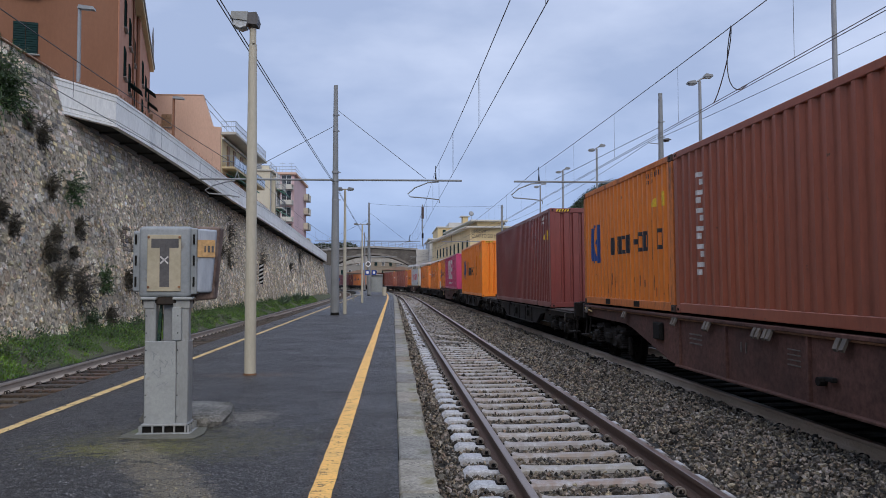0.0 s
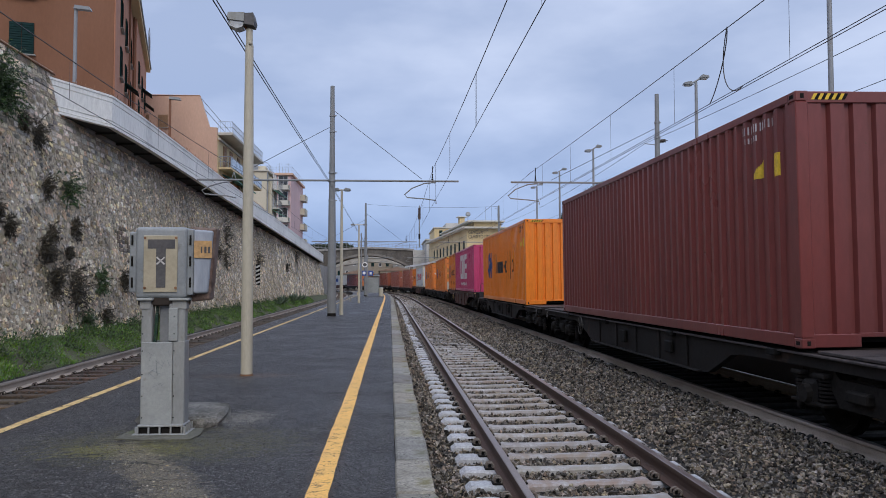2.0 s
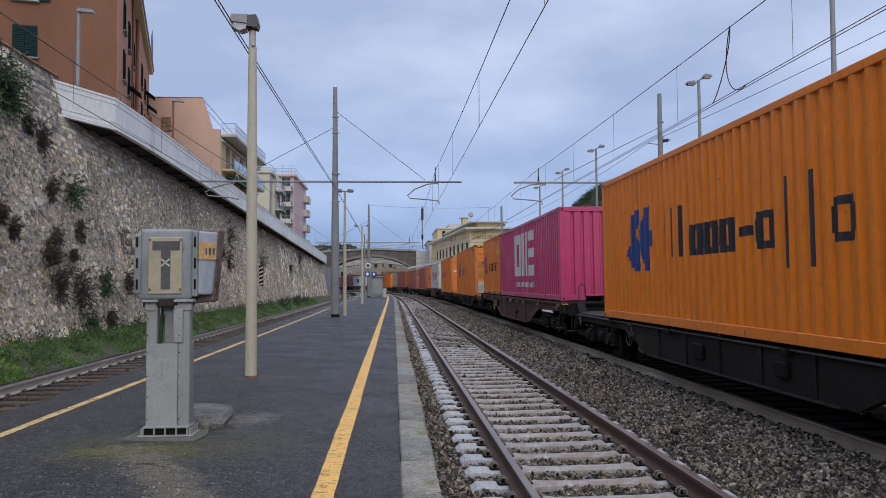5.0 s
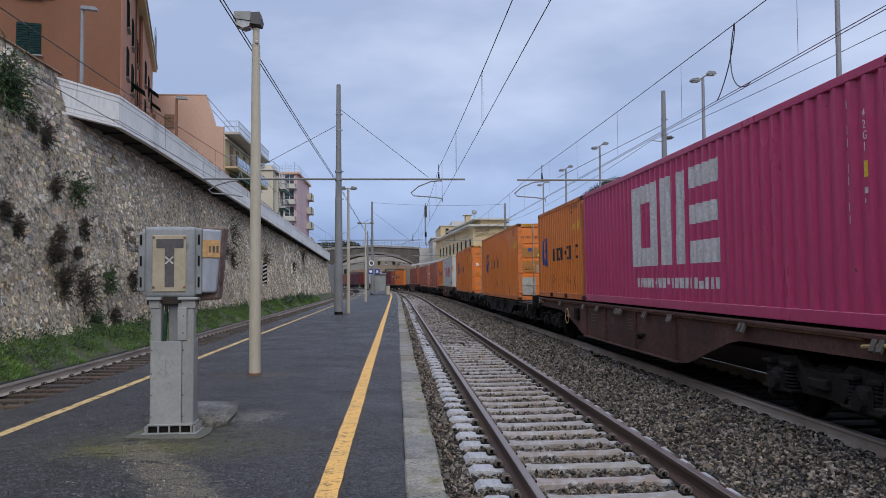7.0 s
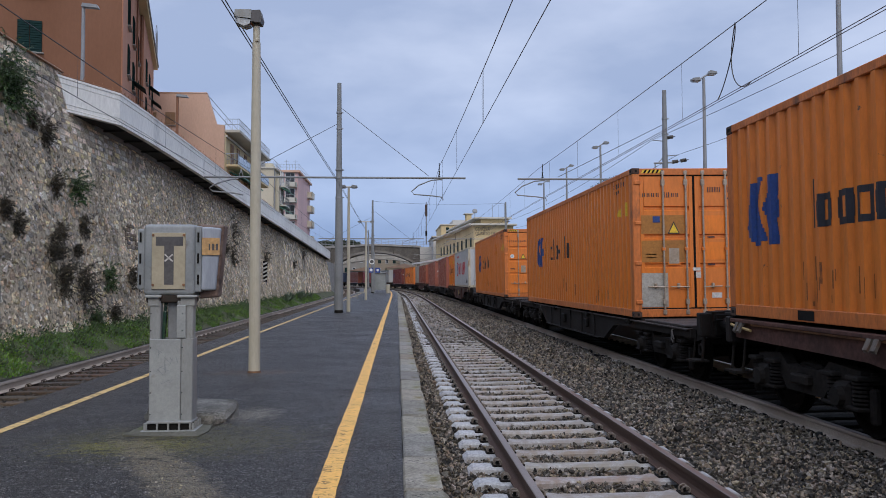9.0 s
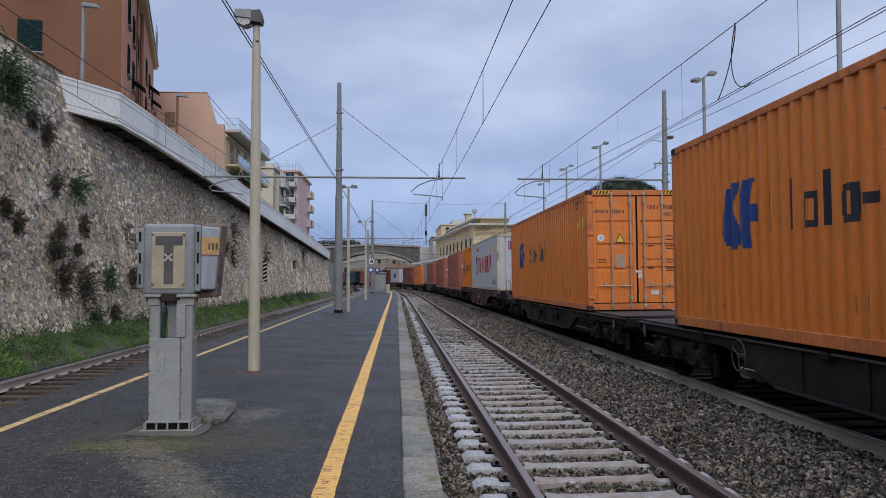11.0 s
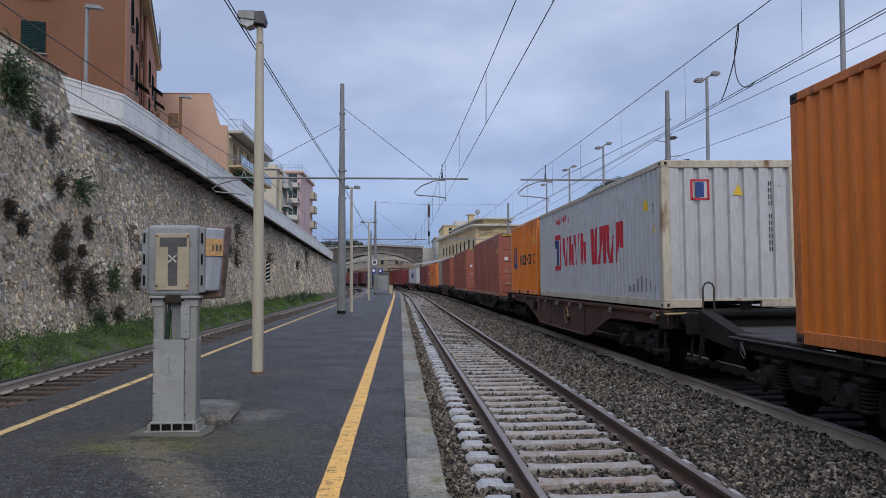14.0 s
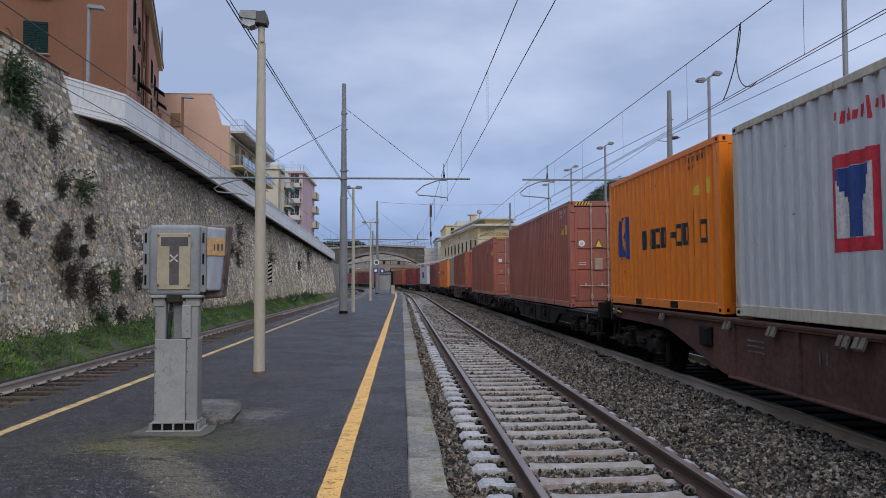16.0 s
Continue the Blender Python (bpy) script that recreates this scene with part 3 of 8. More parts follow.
def clip_mesh():
    """A bent spring clip over the rail foot, with its bolt."""
    m = Mesh()
    for y in (-0.036, 0.036):
        m.path([(0.036 + 0.036 * cos(t), y + 0.012 * sin(t * 0.5), 0.034 + 0.034 * sin(t)) for t in [-0.9 + i * 0.6 for i in range(9)]], 0.0095, 6)
    m.tube((0.035, 0.0, -0.01), (0.035, 0.0, 0.045), 0.015, n=6, k=1)
    m.box((0.04, 0, 0.005), (0.1, 0.12, 0.02), 1, b=0.005)
    return m


def lay_sleepers(track, e0, z_top, mesh, mat_, a, near_to, b, pitch, cant, clips, clip_mat=CLIP, sunk=0.0):
    first = mesh.make("sleeper", mat_, track)
    cl = clip_mesh().make("clip", [clip_mat, BLACK], track) if clips else None
    used, rest, n = False, Mesh(), 0
    s = a
    cl_used = False
    while s < b:
        jit = random.uniform(-0.012, 0.012)
        mm = frame_at(s + jit, e0, z_top, random.uniform(-0.4, 0.4)) @ pose(0, 0, 0, 0, -math.degrees(cant), 0)
        if s < near_to:
            if not used:
                first.matrix_basis, used = mm, True
            else:
                twin(first, mm, track)
            if clips and s < clips:
                for x, r in ((-0.83, 180), (-0.677, 0), (0.677, 180), (0.83, 0)):
                    cm = mm @ pose(x, 0, 0.004 - sunk, 0, 0, r) if x in (-0.83, 0.677) else mm @ pose(x, 0, 0.004 - sunk)
                    if not cl_used:
                        cl.matrix_basis, cl_used = cm, True
                    else:
                        twin(cl, cm, track)
        else:
            k = len(rest.v)
            rest.v += [tuple(mm @ Vector(v)) for v in mesh.v]
            rest.f += [tuple(k + i for i in f) for f in mesh.f]
            rest.k += [0] * len(mesh.f)
        s += pitch
    if rest.v:
        tagged(rest.make("far_sleepers", mat_, track), kind="stuff")


near_track = thing("near_track", "track with brown rails on pale concrete sleepers in grey ballast", "railway track", kind="structure")
rails(near_track, NEAR_E, NEAR_Z, CANT, -30, 330)
far_track = thing("far_track", "track with dusty grey rails under the passing freight train", "railway track", kind="structure")
rails(far_track, 0.0, FAR_Z, CANT, -30, 330, DUSTY_RAIL)
left_track = thing("left_track", "old track with rusty rails on dark brown sleepers beside the wall", "railway track", kind="structure")
rails(left_track, LEFT_E, RAIL_Z, 0.0, -30, 330, DUSTY_RAIL)

# ---------------------------------------------------------------- island platform
plat = Mesh()
sweep(plat, [(E_OF(x), z) for x, z in [(-4.4, -0.85), (-4.4, -0.03), (-4.37, 0.0), (-2.0, 0.02), (0.05, 0.0), (0.05, -0.06), (0.05, -0.85)]],
      -25, 150, st=5)
platform = tagged(plat.make("platform", ASPHALT), "worn dark asphalt island platform, patched and damp", "platform", kind="structure")
face = Mesh()
sweep(face, [(E_OF(x), z) for x, z in [(0.05, -0.85), (0.05, -0.155), (0.31, -0.155), (0.31, -0.85)]], -25, 150)
tagged(face.make("platform_wall", GREYCON), "grey concrete face of the island platform", "platform wall", kind="structure")
for x, wd, nm in ((-0.475, 0.15, "bright"), (-3.72, 0.105, "faded")):
    ln = Mesh()
    ql = random.Random(int(wd * 1000))
    ways_ = [-12 + 0.14 * i for i in range(240)] + [22 + 1.0 * i for i in range(127)]
    drift = 0.0
    zl = 0.013
    for way in ways_:
        drift = drift * 0.92 + ql.uniform(-0.0012, 0.0012)
        ln.v += [tuple(at(way, E_OF(x - wd / 2 + drift + ql.uniform(-0.0035, 0.0035)), zl)), tuple(at(way, E_OF(x + wd / 2 + drift + ql.uniform(-0.0035, 0.0035)), zl - 0.002))]
    ln.f = [(2 * i, 2 * i + 1, 2 * i + 3, 2 * i + 2) for i in range(len(ways_) - 1)]
    ln.k = [0] * len(ln.f)
    tagged(ln.make("safety_line", YELLOW if x > -2 else PALE_YELLOW), nm + " yellow safety line, worn and cracked, on the asphalt", "painted line", kind="structure")

# ---------------------------------------------------------------- retaining wall with its overhanging walkway
WB, WT = -8.45, -9.62     # foot and head of the battered wall
wall = thing("wall_west", "high grey rubble stone retaining wall, stained and overgrown", "retaining wall", kind="structure")
core = Mesh()


WALL_END = 104.0


def para_z(s):
    """Top of the ramped walkway parapet."""
    return 7.33 - 0.0283 * (s - 25) - 0.1 * min(max((28.5 - s) / 4.5, 0.0), 1.0)


def wall_top(s):
    return 7.5 if s < 23.5 else para_z(s) - 0.9


def wall_at(s, e, z=0.0):
    """A point of the straight wall, s metres along it."""
    return Vector((FAR_X + e, s, z))


ss = [-10 + 3 * i for i in range(11)] + [23.4, 23.6] + [26 + 3 * i for i in range(27)]
NZ = 8
vs = []
for s in ss:
    top = wall_top(s)
    for j in range(NZ + 1):
        z = -0.85 + (top + 0.85) * j / NZ
        x = WB + (WT - WB) * max(z, 0) / 7.3
        vs.append(wall_at(s, E_OF(x), z))
    vs.append(wall_at(s, E_OF(WT - 1.2), top))
    vs.append(wall_at(s, E_OF(WT - 1.2), -0.85))
n = NZ + 3
fs = []
for i in range(len(ss) - 1):
    for j in range(n):
        fs.append((i * n + j, i * n + (j + 1) % n, (i + 1) * n + (j + 1) % n, (i + 1) * n + j))
fs += [tuple(range(n)), tuple(reversed(range((len(ss) - 1) * n, len(ss) * n)))]
core.add(vs, fs)
core.make("wall_core", WALLM, wall)

# street behind the wall head
st = Mesh()
st.prism([(-10, 6.1), (40, 6.1), (104, 4.4), (150, 4.2), (150, -0.85), (-10, -0.85)], 0, -45, -10.75)
tagged(st.make("street_terrace", GREYCON), "raised street terrace behind the wall head", "terrace", kind="structure")


# near-black concrete tone: the shade under the walkway is put into its colour
SHADECON = M("sooty_concrete", (0.018, 0.017, 0.015), (0.035, 0.033, 0.03), 0.8, 15, 0.9, bump=0.4, grain=0.3)
walkway = thing("overhanging_walkway", "pale concrete walkway parapet bracketed out over the stone wall", "walkway", kind="structure")
pm, um = Mesh(), Mesh()
PAR = [(0.02, 0), (0.02, 0.06), (0, 0.07), (0, 0.2), (-0.025, 0.205), (-0.025, 0.23), (0, 0.235), (0, 0.74), (-0.025, 0.745), (-0.025, 0.77),
       (0, 0.775), (0, 0.86), (-0.03, 0.865), (-0.03, 0.89), (0.05, 0.895), (0.05, 0.95), (-0.12, 0.95), (-0.12, 0)]
stations = [(23.05, -9.63), (25.2, -8.6)] + [(28 + 4 * i, -8.6) for i in range(19)] + [(WALL_END, -8.6)]
for i in range(len(stations) - 1):
    (sa, xa), (sb, xb) = stations[i], stations[i + 1]
    quad = []
    for s, x in ((sa, xa), (sb, xb)):
        zt = para_z(s)
        quad.append([wall_at(s, E_OF(x + dx), zt - dz * 1.06) for dx, dz in PAR])
    np_ = len(PAR)
    pm.add(quad[0] + quad[1], [(j, (j + 1) % np_, np_ + (j + 1) % np_, np_ + j) for j in range(np_)])
    sl = []
    for s, x in ((sa, xa - 0.12), (sb, xb - 0.12)):
        zt = para_z(s) - 0.9
        sl.append([wall_at(s, E_OF(x), zt), wall_at(s, E_OF(x), zt - 0.1), wall_at(s, E_OF(-10.8), zt - 0.1), wall_at(s, E_OF(-10.8), zt)])
    um.add(sl[0] + sl[1], [(j, (j + 1) % 4, 4 + (j + 1) % 4, 4 + j) for j in range(4)])
pm.make("parapet", CONCRETE, walkway)
um.make("walkway_slab", SHADECON, walkway, "concrete slab coloured dark for the shade beneath")
lb = Mesh()
for (sa, xa), (sb, xb) in zip(stations[1:], stations[2:]):
    qd = [[wall_at(s, E_OF(x), para_z(s) + z) for x, z in ((-9.6, -1.0), (-9.6, -1.13), (-9.36, -1.13), (-9.36, -1.0))] for s in (sa, sb)]
    lb.add(qd[0] + qd[1], [(j, (j + 1) % 4, 4 + (j + 1) % 4, 4 + j) for j in range(4)])
lb.make("ledge_beam", GREYCON, walkway, "grey ledge beam on the wall head")
sp_ = Mesh()
for (sa, xa), (sb, xb) in zip(stations[:9], stations[1:10]):
    pa, pb = wall_at(sa, E_OF(xa - 0.05), para_z(sa) + 0.05), wall_at(sb, E_OF(xb - 0.05), para_z(sb) + 0.05)
    sp_.tube(pa, pb, 0.014, n=5)
    k_ = int((pb - pa).length / 0.22)
    for j in range(k_):
        q = pa.lerp(pb, j / k_) + Vector((0, random.uniform(-0.05, 0.05), 0))
        sp_.tube(q - Vector((0, 0, 0.06)), q + Vector((random.uniform(-0.05, 0.05), random.uniform(-0.05, 0.05), random.uniform(0.02, 0.13))), 0.009, n=4)
sp_.make("rusty_top_wire", RUST, walkway, "rusty wire and spikes along the parapet top")
br = None
for i in range(41):
    s = 26 + 1.9 * i
    m = Mesh()
    if br is None:
        m.prism([(-0.78, 0.02), (0.0, 0.02), (0.0, -0.035), (-0.78, -0.035)], 1, -0.07, 0.07)
        br = m.make("bracket", SHADECON, walkway, at=pose(-8.7, s, para_z(s) - 1.04))
    else:
        twin(br, pose(-8.7, s, para_z(s) - 1.04), walkway)

# darker wall set back beyond the end of the walkway, following the curve
bw = Mesh()
sweep(bw, [(E_OF(x), z) for x, z in [(-9.7, -0.85), (-9.75, 2.0), (-9.9, 4.7), (-10.9, 4.7), (-10.9, -0.85)]], 103.5, 168)
tagged(bw.make("wall_northwest", SHADECON), "dark wall set back beside the bridge", "retaining wall", kind="structure")

# grass bank between the old track and the wall
bank = Mesh()
sweep(bank, [(E_OF(x), z) for x, z in [(-7.5, -0.85), (-7.5, -0.45), (-7.9, -0.2), (-8.2, 0.02), (-8.5, 0.12), (-9.3, 0.12), (-9.3, -0.85)]], -12, 110)
tagged(bank.make("grass_bank", GRASSG), "green grassy bank along the foot of the wall", "grass bank", kind="structure")


# ---------------------------------------------------------------- containers
SIDE_X = 1.219


def side_profile(L):
    """Break points (y, depth) of the corrugated side."""
    a, b = -L / 2 + 0.17, L / 2 - 0.17
    n = round((b - a) / 0.278)
    p = (b - a) / n
    out = []
    for i in range(n):
        y = a + i * p
        out += [(y, 0.006), (y + p * 0.27, 0.006), (y + p * 0.48, 0.05), (y + p * 0.79, 0.05)]
    return out + [(b, 0.012)]


def depth_at(prof, y):
    for (ya, da), (yb, db) in zip(prof, prof[1:]):
        if ya <= y <= yb:
            return da + (db - da) * (y - ya) / max(yb - ya, 1e-9)
    return 0.012


def marks(prof, L, rects, name, mat_, parent, label="", kind="", proud=0.004):
    """Paint on the corrugated left side: rectangles (u0, u1, v0, v1), u from the far end, v from the floor."""
    m, seen = Mesh(), {}

    def vert(p):
        q = tuple(round(c, 4) for c in p)
        if q not in seen:
            seen[q] = len(m.v)
            m.v.append(q)
        return seen[q]

    # the strips of one stroke share their corners
    cuts = {L / 2 - u for r in rects for u in r[:2]} if len(rects) < 13 else set()
    for u0, u1, v0, v1 in rects:
        ya, yb = L / 2 - u1, L / 2 - u0
        ys = [ya] + sorted({y for y, d in prof if ya < y < yb} | {y for y in cuts if ya + 1e-4 < y < yb - 1e-4}) + [yb]
        for y0, y1 in zip(ys, ys[1:]):
            x0, x1 = -SIDE_X + depth_at(prof, y0) - proud, -SIDE_X + depth_at(prof, y1) - proud
            m.f.append(tuple(vert(p) for p in ((x0, y0, v0), (x1, y1, v0), (x1, y1, v1), (x0, y0, v1))))
            m.k.append(0)
    if m.v:
        o = m.make(name, mat_, parent, label)
        if kind:
            tagged(o, kind=kind)


def slant(u, w, v0, v1, lean, n=6):
    """A leaning bar made of n stacked rectangles."""
    h = (v1 - v0) / n
    return [(u + lean * i / n, u + w + lean * i / n, v0 + h * i, v0 + h * (i + 1)) for i in range(n)]


def bars_word(u0, u1, v0, v1, count, seed, up=0.25, down=0.25, heavy=0.3, lean=0.12):
    """A row of plain leaning bars of uneven height, in pairs: a list of bars."""
    rng = random.Random(seed)
    p = (u1 - u0) / count
    out = []
    for i in range(count):
        u = u0 + i * p
        hi = v1 + (up if rng.random() < 0.3 or i == 0 else 0)
        lo = v0 - (down if rng.random() < 0.2 else 0)
        w = p * heavy * rng.uniform(0.85, 1.15)
        tilt = p * lean * (1 if i % 2 else -1)
        out.append(slant(u + max(-tilt, 0), w, lo, hi, tilt, 8))
        out.append(slant(u + p * 0.52 + max(tilt, 0) * 0.6, w, v0 + (v1 - v0) * rng.choice((0, 0, 0.35)), v1 - (v1 - v0) * rng.choice((0, 0, 0.3)), -tilt * 0.6, 8))
    return out


def block_word(u0, u1, v0, v1, count, seed, up, down):
    """A row of plain blocks, some hollow, some with a stem: a list of blocks."""
    rng = random.Random(seed)
    p = (u1 - u0) / count
    w, h = p * 0.27, v1 - v0
    out = [[(u0, u0 + p * 0.1, v0, v1 + up)], [(u0 + p * 0.62, u0 + p * 0.72, v0, v1 + up)]]
    for i in range(1, count):
        u, e = u0 + i * p, u0 + i * p + p * 0.84
        if i == count // 2:
            out.append([(u + p * 0.1, e, v0 + h * 0.4, v0 + h * 0.68)])
            continue
        q = rng.random()
        if q < 0.25:
            out.append([(u + p * 0.2, u + p * 0.2 + w, v0 - down * (q < 0.12), v1 + up)])
            continue
        out.append([(u, u + w, v0 + h * 0.2, v1 - h * 0.2), (e - w, e, v0 + h * 0.2, v1 - h * 0.2),
                    (u + p * 0.04, e - p * 0.04, v0, v0 + h * 0.2), (u + p * 0.04, e - p * 0.04, v1 - h * 0.2, v1)])
    return out


def strips(poly, u, v, w, h, n=16):
    """A polygon in unit space cut into flat strips."""
    out = []
    for i in range(n):
        y = (i + 0.5) / n
        xs = []
        for (xa, ya), (xb, yb) in zip(poly, poly[1:] + poly[:1]):
            if (ya <= y) != (yb <= y):
                xs.append(xa + (xb - xa) * (y - ya) / (yb - ya))
        xs.sort()
        for a, b in zip(xs[::2], xs[1::2]):
            out.append((u + a * w, u + b * w, v + h * i / n, v + h * (i + 1) / n))
    return out


def emblem(u, v0, v1, w):
    """Two leaning strokes side by side."""
    a = [(0.0, 0.28), (0.18, 0.62), (0.22, 0.95), (0.55, 1.0), (0.42, 0.62), (0.6, 0.05), (0.3, 0.0)]
    b = [(0.52, 0.55), (0.72, 1.0), (1.0, 1.0), (0.88, 0.62), (1.02, 0.6), (1.02, 0.36), (0.86, 0.36), (0.94, 0.02), (0.68, 0.03), (0.58, 0.4)]
    return [strips(a, u, v0, w, v1 - v0), strips(b, u, v0, w, v1 - v0)]


_cast = {}


def lettering(text, x, z, size, y, parent, mat_, name="lettering", squeeze=0.8):
    """Flat letters facing -y."""
    cu = bpy.data.curves.new(name, "FONT")
    cu.body, cu.size, cu.extrude = text, size, 0.002
    tmp = new(name, cu)
    me = bpy.data.meshes.new_from_object(tmp.evaluated_get(bpy.context.evaluated_depsgraph_get()))
    bpy.data.objects.remove(tmp)
    me.materials.clear()
    me.materials.append(mat_)
    o = new(name, me)
    o.parent, o.matrix_basis = parent, pose(x, y, z, 90, 0, 0) @ Matrix.Diagonal((squeeze, 1, 1, 1))
    return o


def container(L, H, mat_, door, words, label, post=None, hazard=True):
    """A shipping container, its base centre at the origin, its near end towards -y."""
    c = thing("shipping_container", label, "shipping container", group="containers on the freight train")
    post = post or mat_
    hl = L / 2
    fr = Mesh()
    for sx in (-1, 1):
        for y in (-hl, hl):
            s = 1 if y < 0 else -1
            fr.box((sx * (SIDE_X - 0.075), y + s * 0.085, H / 2), (0.15, 0.17, H - 0.23), b=0.012)
        fr.box((sx * (SIDE_X - 0.03), 0, H - 0.05), (0.06, L - 0.34, 0.1), b=0.008)
        n = 2
        fr.box((sx * (SIDE_X - 0.025), 0, 0.085), (0.05, L - 0.34, 0.15), b=0.008)
    for y in (-hl, hl):
        s = 1 if y < 0 else -1
        fr.box((0, y + s * 0.05, H - 0.07), (2.2, 0.1, 0.13), b=0.008)
        if L > 8 and not (door and y < 0):
            for sx in (-1, 1):
                fr.box((sx * 0.82, y + s * 0.06, 0.085), (0.58, 0.12, 0.15), b=0.008)
            fr.box((0, y + s * 0.06, 0.145), (1.1, 0.12, 0.05), b=0.006)
        else:
            fr.box((0, y + s * 0.06, 0.085), (2.2, 0.12, 0.15), b=0.008)
    fr.make("frame", post, c)
    # fork pockets on the short ones, drawn as dark recesses in the bottom rail
    if L < 8:
        for y in (-1.0, 1.0):
            for sx in (-1, 1):
                Mesh().box((sx * (SIDE_X - 0.02), y, 0.085), (0.046, 0.36, 0.11)).make("fork_pocket", BLACK, c)
    prof = side_profile(L)
    sd = Mesh()
    z0, z1 = 0.16, H - 0.1
    vs, fs = [], []
    for y, d in prof:
        vs += [(-SIDE_X + d, y, z0), (-SIDE_X + d, y, z1)]
    fs = [(2 * i, 2 * i + 2, 2 * i + 3, 2 * i + 1) for i in range(len(prof) - 1)]
    sd.add(vs, fs)
    s1 = sd.make("side_panel", mat_, c)
    twin(s1, pose(0, 0, 0, 0, 0, 180), c)
    rf = Mesh()
    vs, fs = [], []
    for i in range(int(L / 0.15) + 1):
        y = -hl + 0.05 + (L - 0.1) * i / int(L / 0.15)
        z = H - 0.03 + (0.018 if i % 2 else 0)
        vs += [(-1.17, y, z), (1.17, y, z)]
    fs = [(2 * i, 2 * i + 1, 2 * i + 3, 2 * i + 2) for i in range(len(vs) // 2 - 1)]
    rf.add(vs, fs)
    rf.make("roof_panel", mat_, c)
    flr = Mesh()
    flr.box((0, 0, 0.1), (2.34, L - 0.2, 0.08))
    flr.make("floor_frame", BLACK, c)
    if post.name not in _cast:
        cm = Mesh()
        cm.box((0, 0, 0), (0.162, 0.178, 0.118), b=0.012)
        cm.box((-0.066, 0, 0), (0.034, 0.1, 0.06), 1, b=0.01)
        cm.box((0, -0.074, 0), (0.06, 0.034, 0.07), 1, b=0.01)
        _cast[post.name] = cm.make("corner_casting", [CASTDARK if post is P_ORANGE_RUST else post, BLACK], c)
    cast = _cast[post.name]
    for sx in (-1, 1):
        for sy in (-1, 1):
            for z in (0.059, H - 0.056):
                mm = pose(sx * (SIDE_X - 0.079), sy * (hl - 0.087), z, 0, 0, 0 if sx < 0 else 180)
                if cast.parent is c and "placed" not in cast:
                    cast.matrix_basis = mm
                    cast["placed"] = 1
                else:
                    twin(cast, mm, c)
    # ends
    def corr_end(y):
        e = Mesh()
        s = 1 if y < 0 else -1
        n, a, b = 8, -SIDE_X + 0.15, SIDE_X - 0.15
        p = (b - a) / n
        pts = []
        for i in range(n):
            x = a + i * p
            pts += [(x, 0.018), (x + p * 0.6, 0.018), (x + p * 0.7, 0.07), (x + p * 0.9, 0.07)]
        pts.append((b, 0.02))
        vs = []
        for x, d in pts:
            vs += [(x, y + s * d, 0.16), (x, y + s * d, H - 0.13)]
        e.add(vs, [(2 * i, 2 * i + 2, 2 * i + 3, 2 * i + 1) for i in range(len(pts) - 1)])
        e.make("end_wall", mat_, c)
    corr_end(hl)
    if not door:
        corr_end(-hl)
        # end code in strokes and a warning triangle
        wd = Mesh()
        for i in range(11):
            z = H - 0.42 - i * 0.115
            if i != 4:
                for d_ in (-0.02, 0.02):
                    wd.box((0.72 + d_, -hl + 0.012, z), (0.016, 0.006, 0.08))
        tagged(wd.make("end_code", L_WHITE if mat_ not in (P_ORANGE, P_WHITE) else L_DARK, c), kind="stuff")
        tr = Mesh()
        tr.prism([(0.06, H - 0.62), (0.24, H - 0.62), (0.15, H - 0.42)], 1, -hl + 0.006, -hl + 0.016)
        tr.make("warning_triangle", L_YELLOW, c, "yellow warning triangle")
        if "red word" in label:
            em = Mesh()
            for x, z, w_, h_ in ((-0.68, H - 0.52, 0.04, 0.36), (-0.38, H - 0.52, 0.04, 0.36), (-0.53, H - 0.355, 0.3, 0.035), (-0.53, H - 0.685, 0.3, 0.035)):
                em.box((x, -hl + 0.012, z), (w_, 0.006, h_))
            em.make("end_emblem", L_RED, c, "red emblem frame")
            em = Mesh()
            for x, z, w_, h_ in ((-0.53, H - 0.52, 0.14, 0.26),):
                em.box((x, -hl + 0.015, z), (w_, 0.006, h_))
            em.make("end_emblem", L_BLUE, c, "blue emblem strokes")
    else:
        dark_code = L_DARK if mat_ in (P_ORANGE, P_ORANGE_OLD) else L_WHITE
        zb, zt = 0.185, H - 0.155
        steps = [zb + (zt - zb) * q for q in (0.32, 0.54, 0.755)]
        for sx in (-1, 1):
            # a pressed leaf: flat bands between sunk horizontal grooves
            prof_d = [(-hl + 0.075, zb), (-hl + 0.03, zb)]
            for z in steps:
                prof_d += [(-hl + 0.03, z - 0.05), (-hl + 0.062, z - 0.03), (-hl + 0.062, z + 0.03), (-hl + 0.03, z + 0.045)]
            prof_d += [(-hl + 0.03, zt), (-hl + 0.075, zt)]
            d = Mesh()
            d.prism(prof_d, 0, sx * 0.1, sx * 0.985)
            leaf = d.make("door", mat_, c)
            for x in (0.06, 1.028):
                e_ = Mesh()
                e_.box((sx * x, -hl + 0.05, (zb + zt) / 2), (0.08, 0.05, zt - zb), b=0.008)
                e_.make("door_stile", mat_, leaf)
            for x in (0.012, 1.078):
                e_ = Mesh()
                e_.box((sx * x, -hl + 0.045, H / 2 + 0.01), (0.018, 0.04, H - 0.31))
                e_.make("rubber_seal", BLACK, leaf)
            for z in (0.17, H - 0.143):
                e_ = Mesh()
                e_.box((sx * 0.545, -hl + 0.045, z), (1.05, 0.04, 0.02))
                e_.make("rubber_seal", BLACK, leaf)
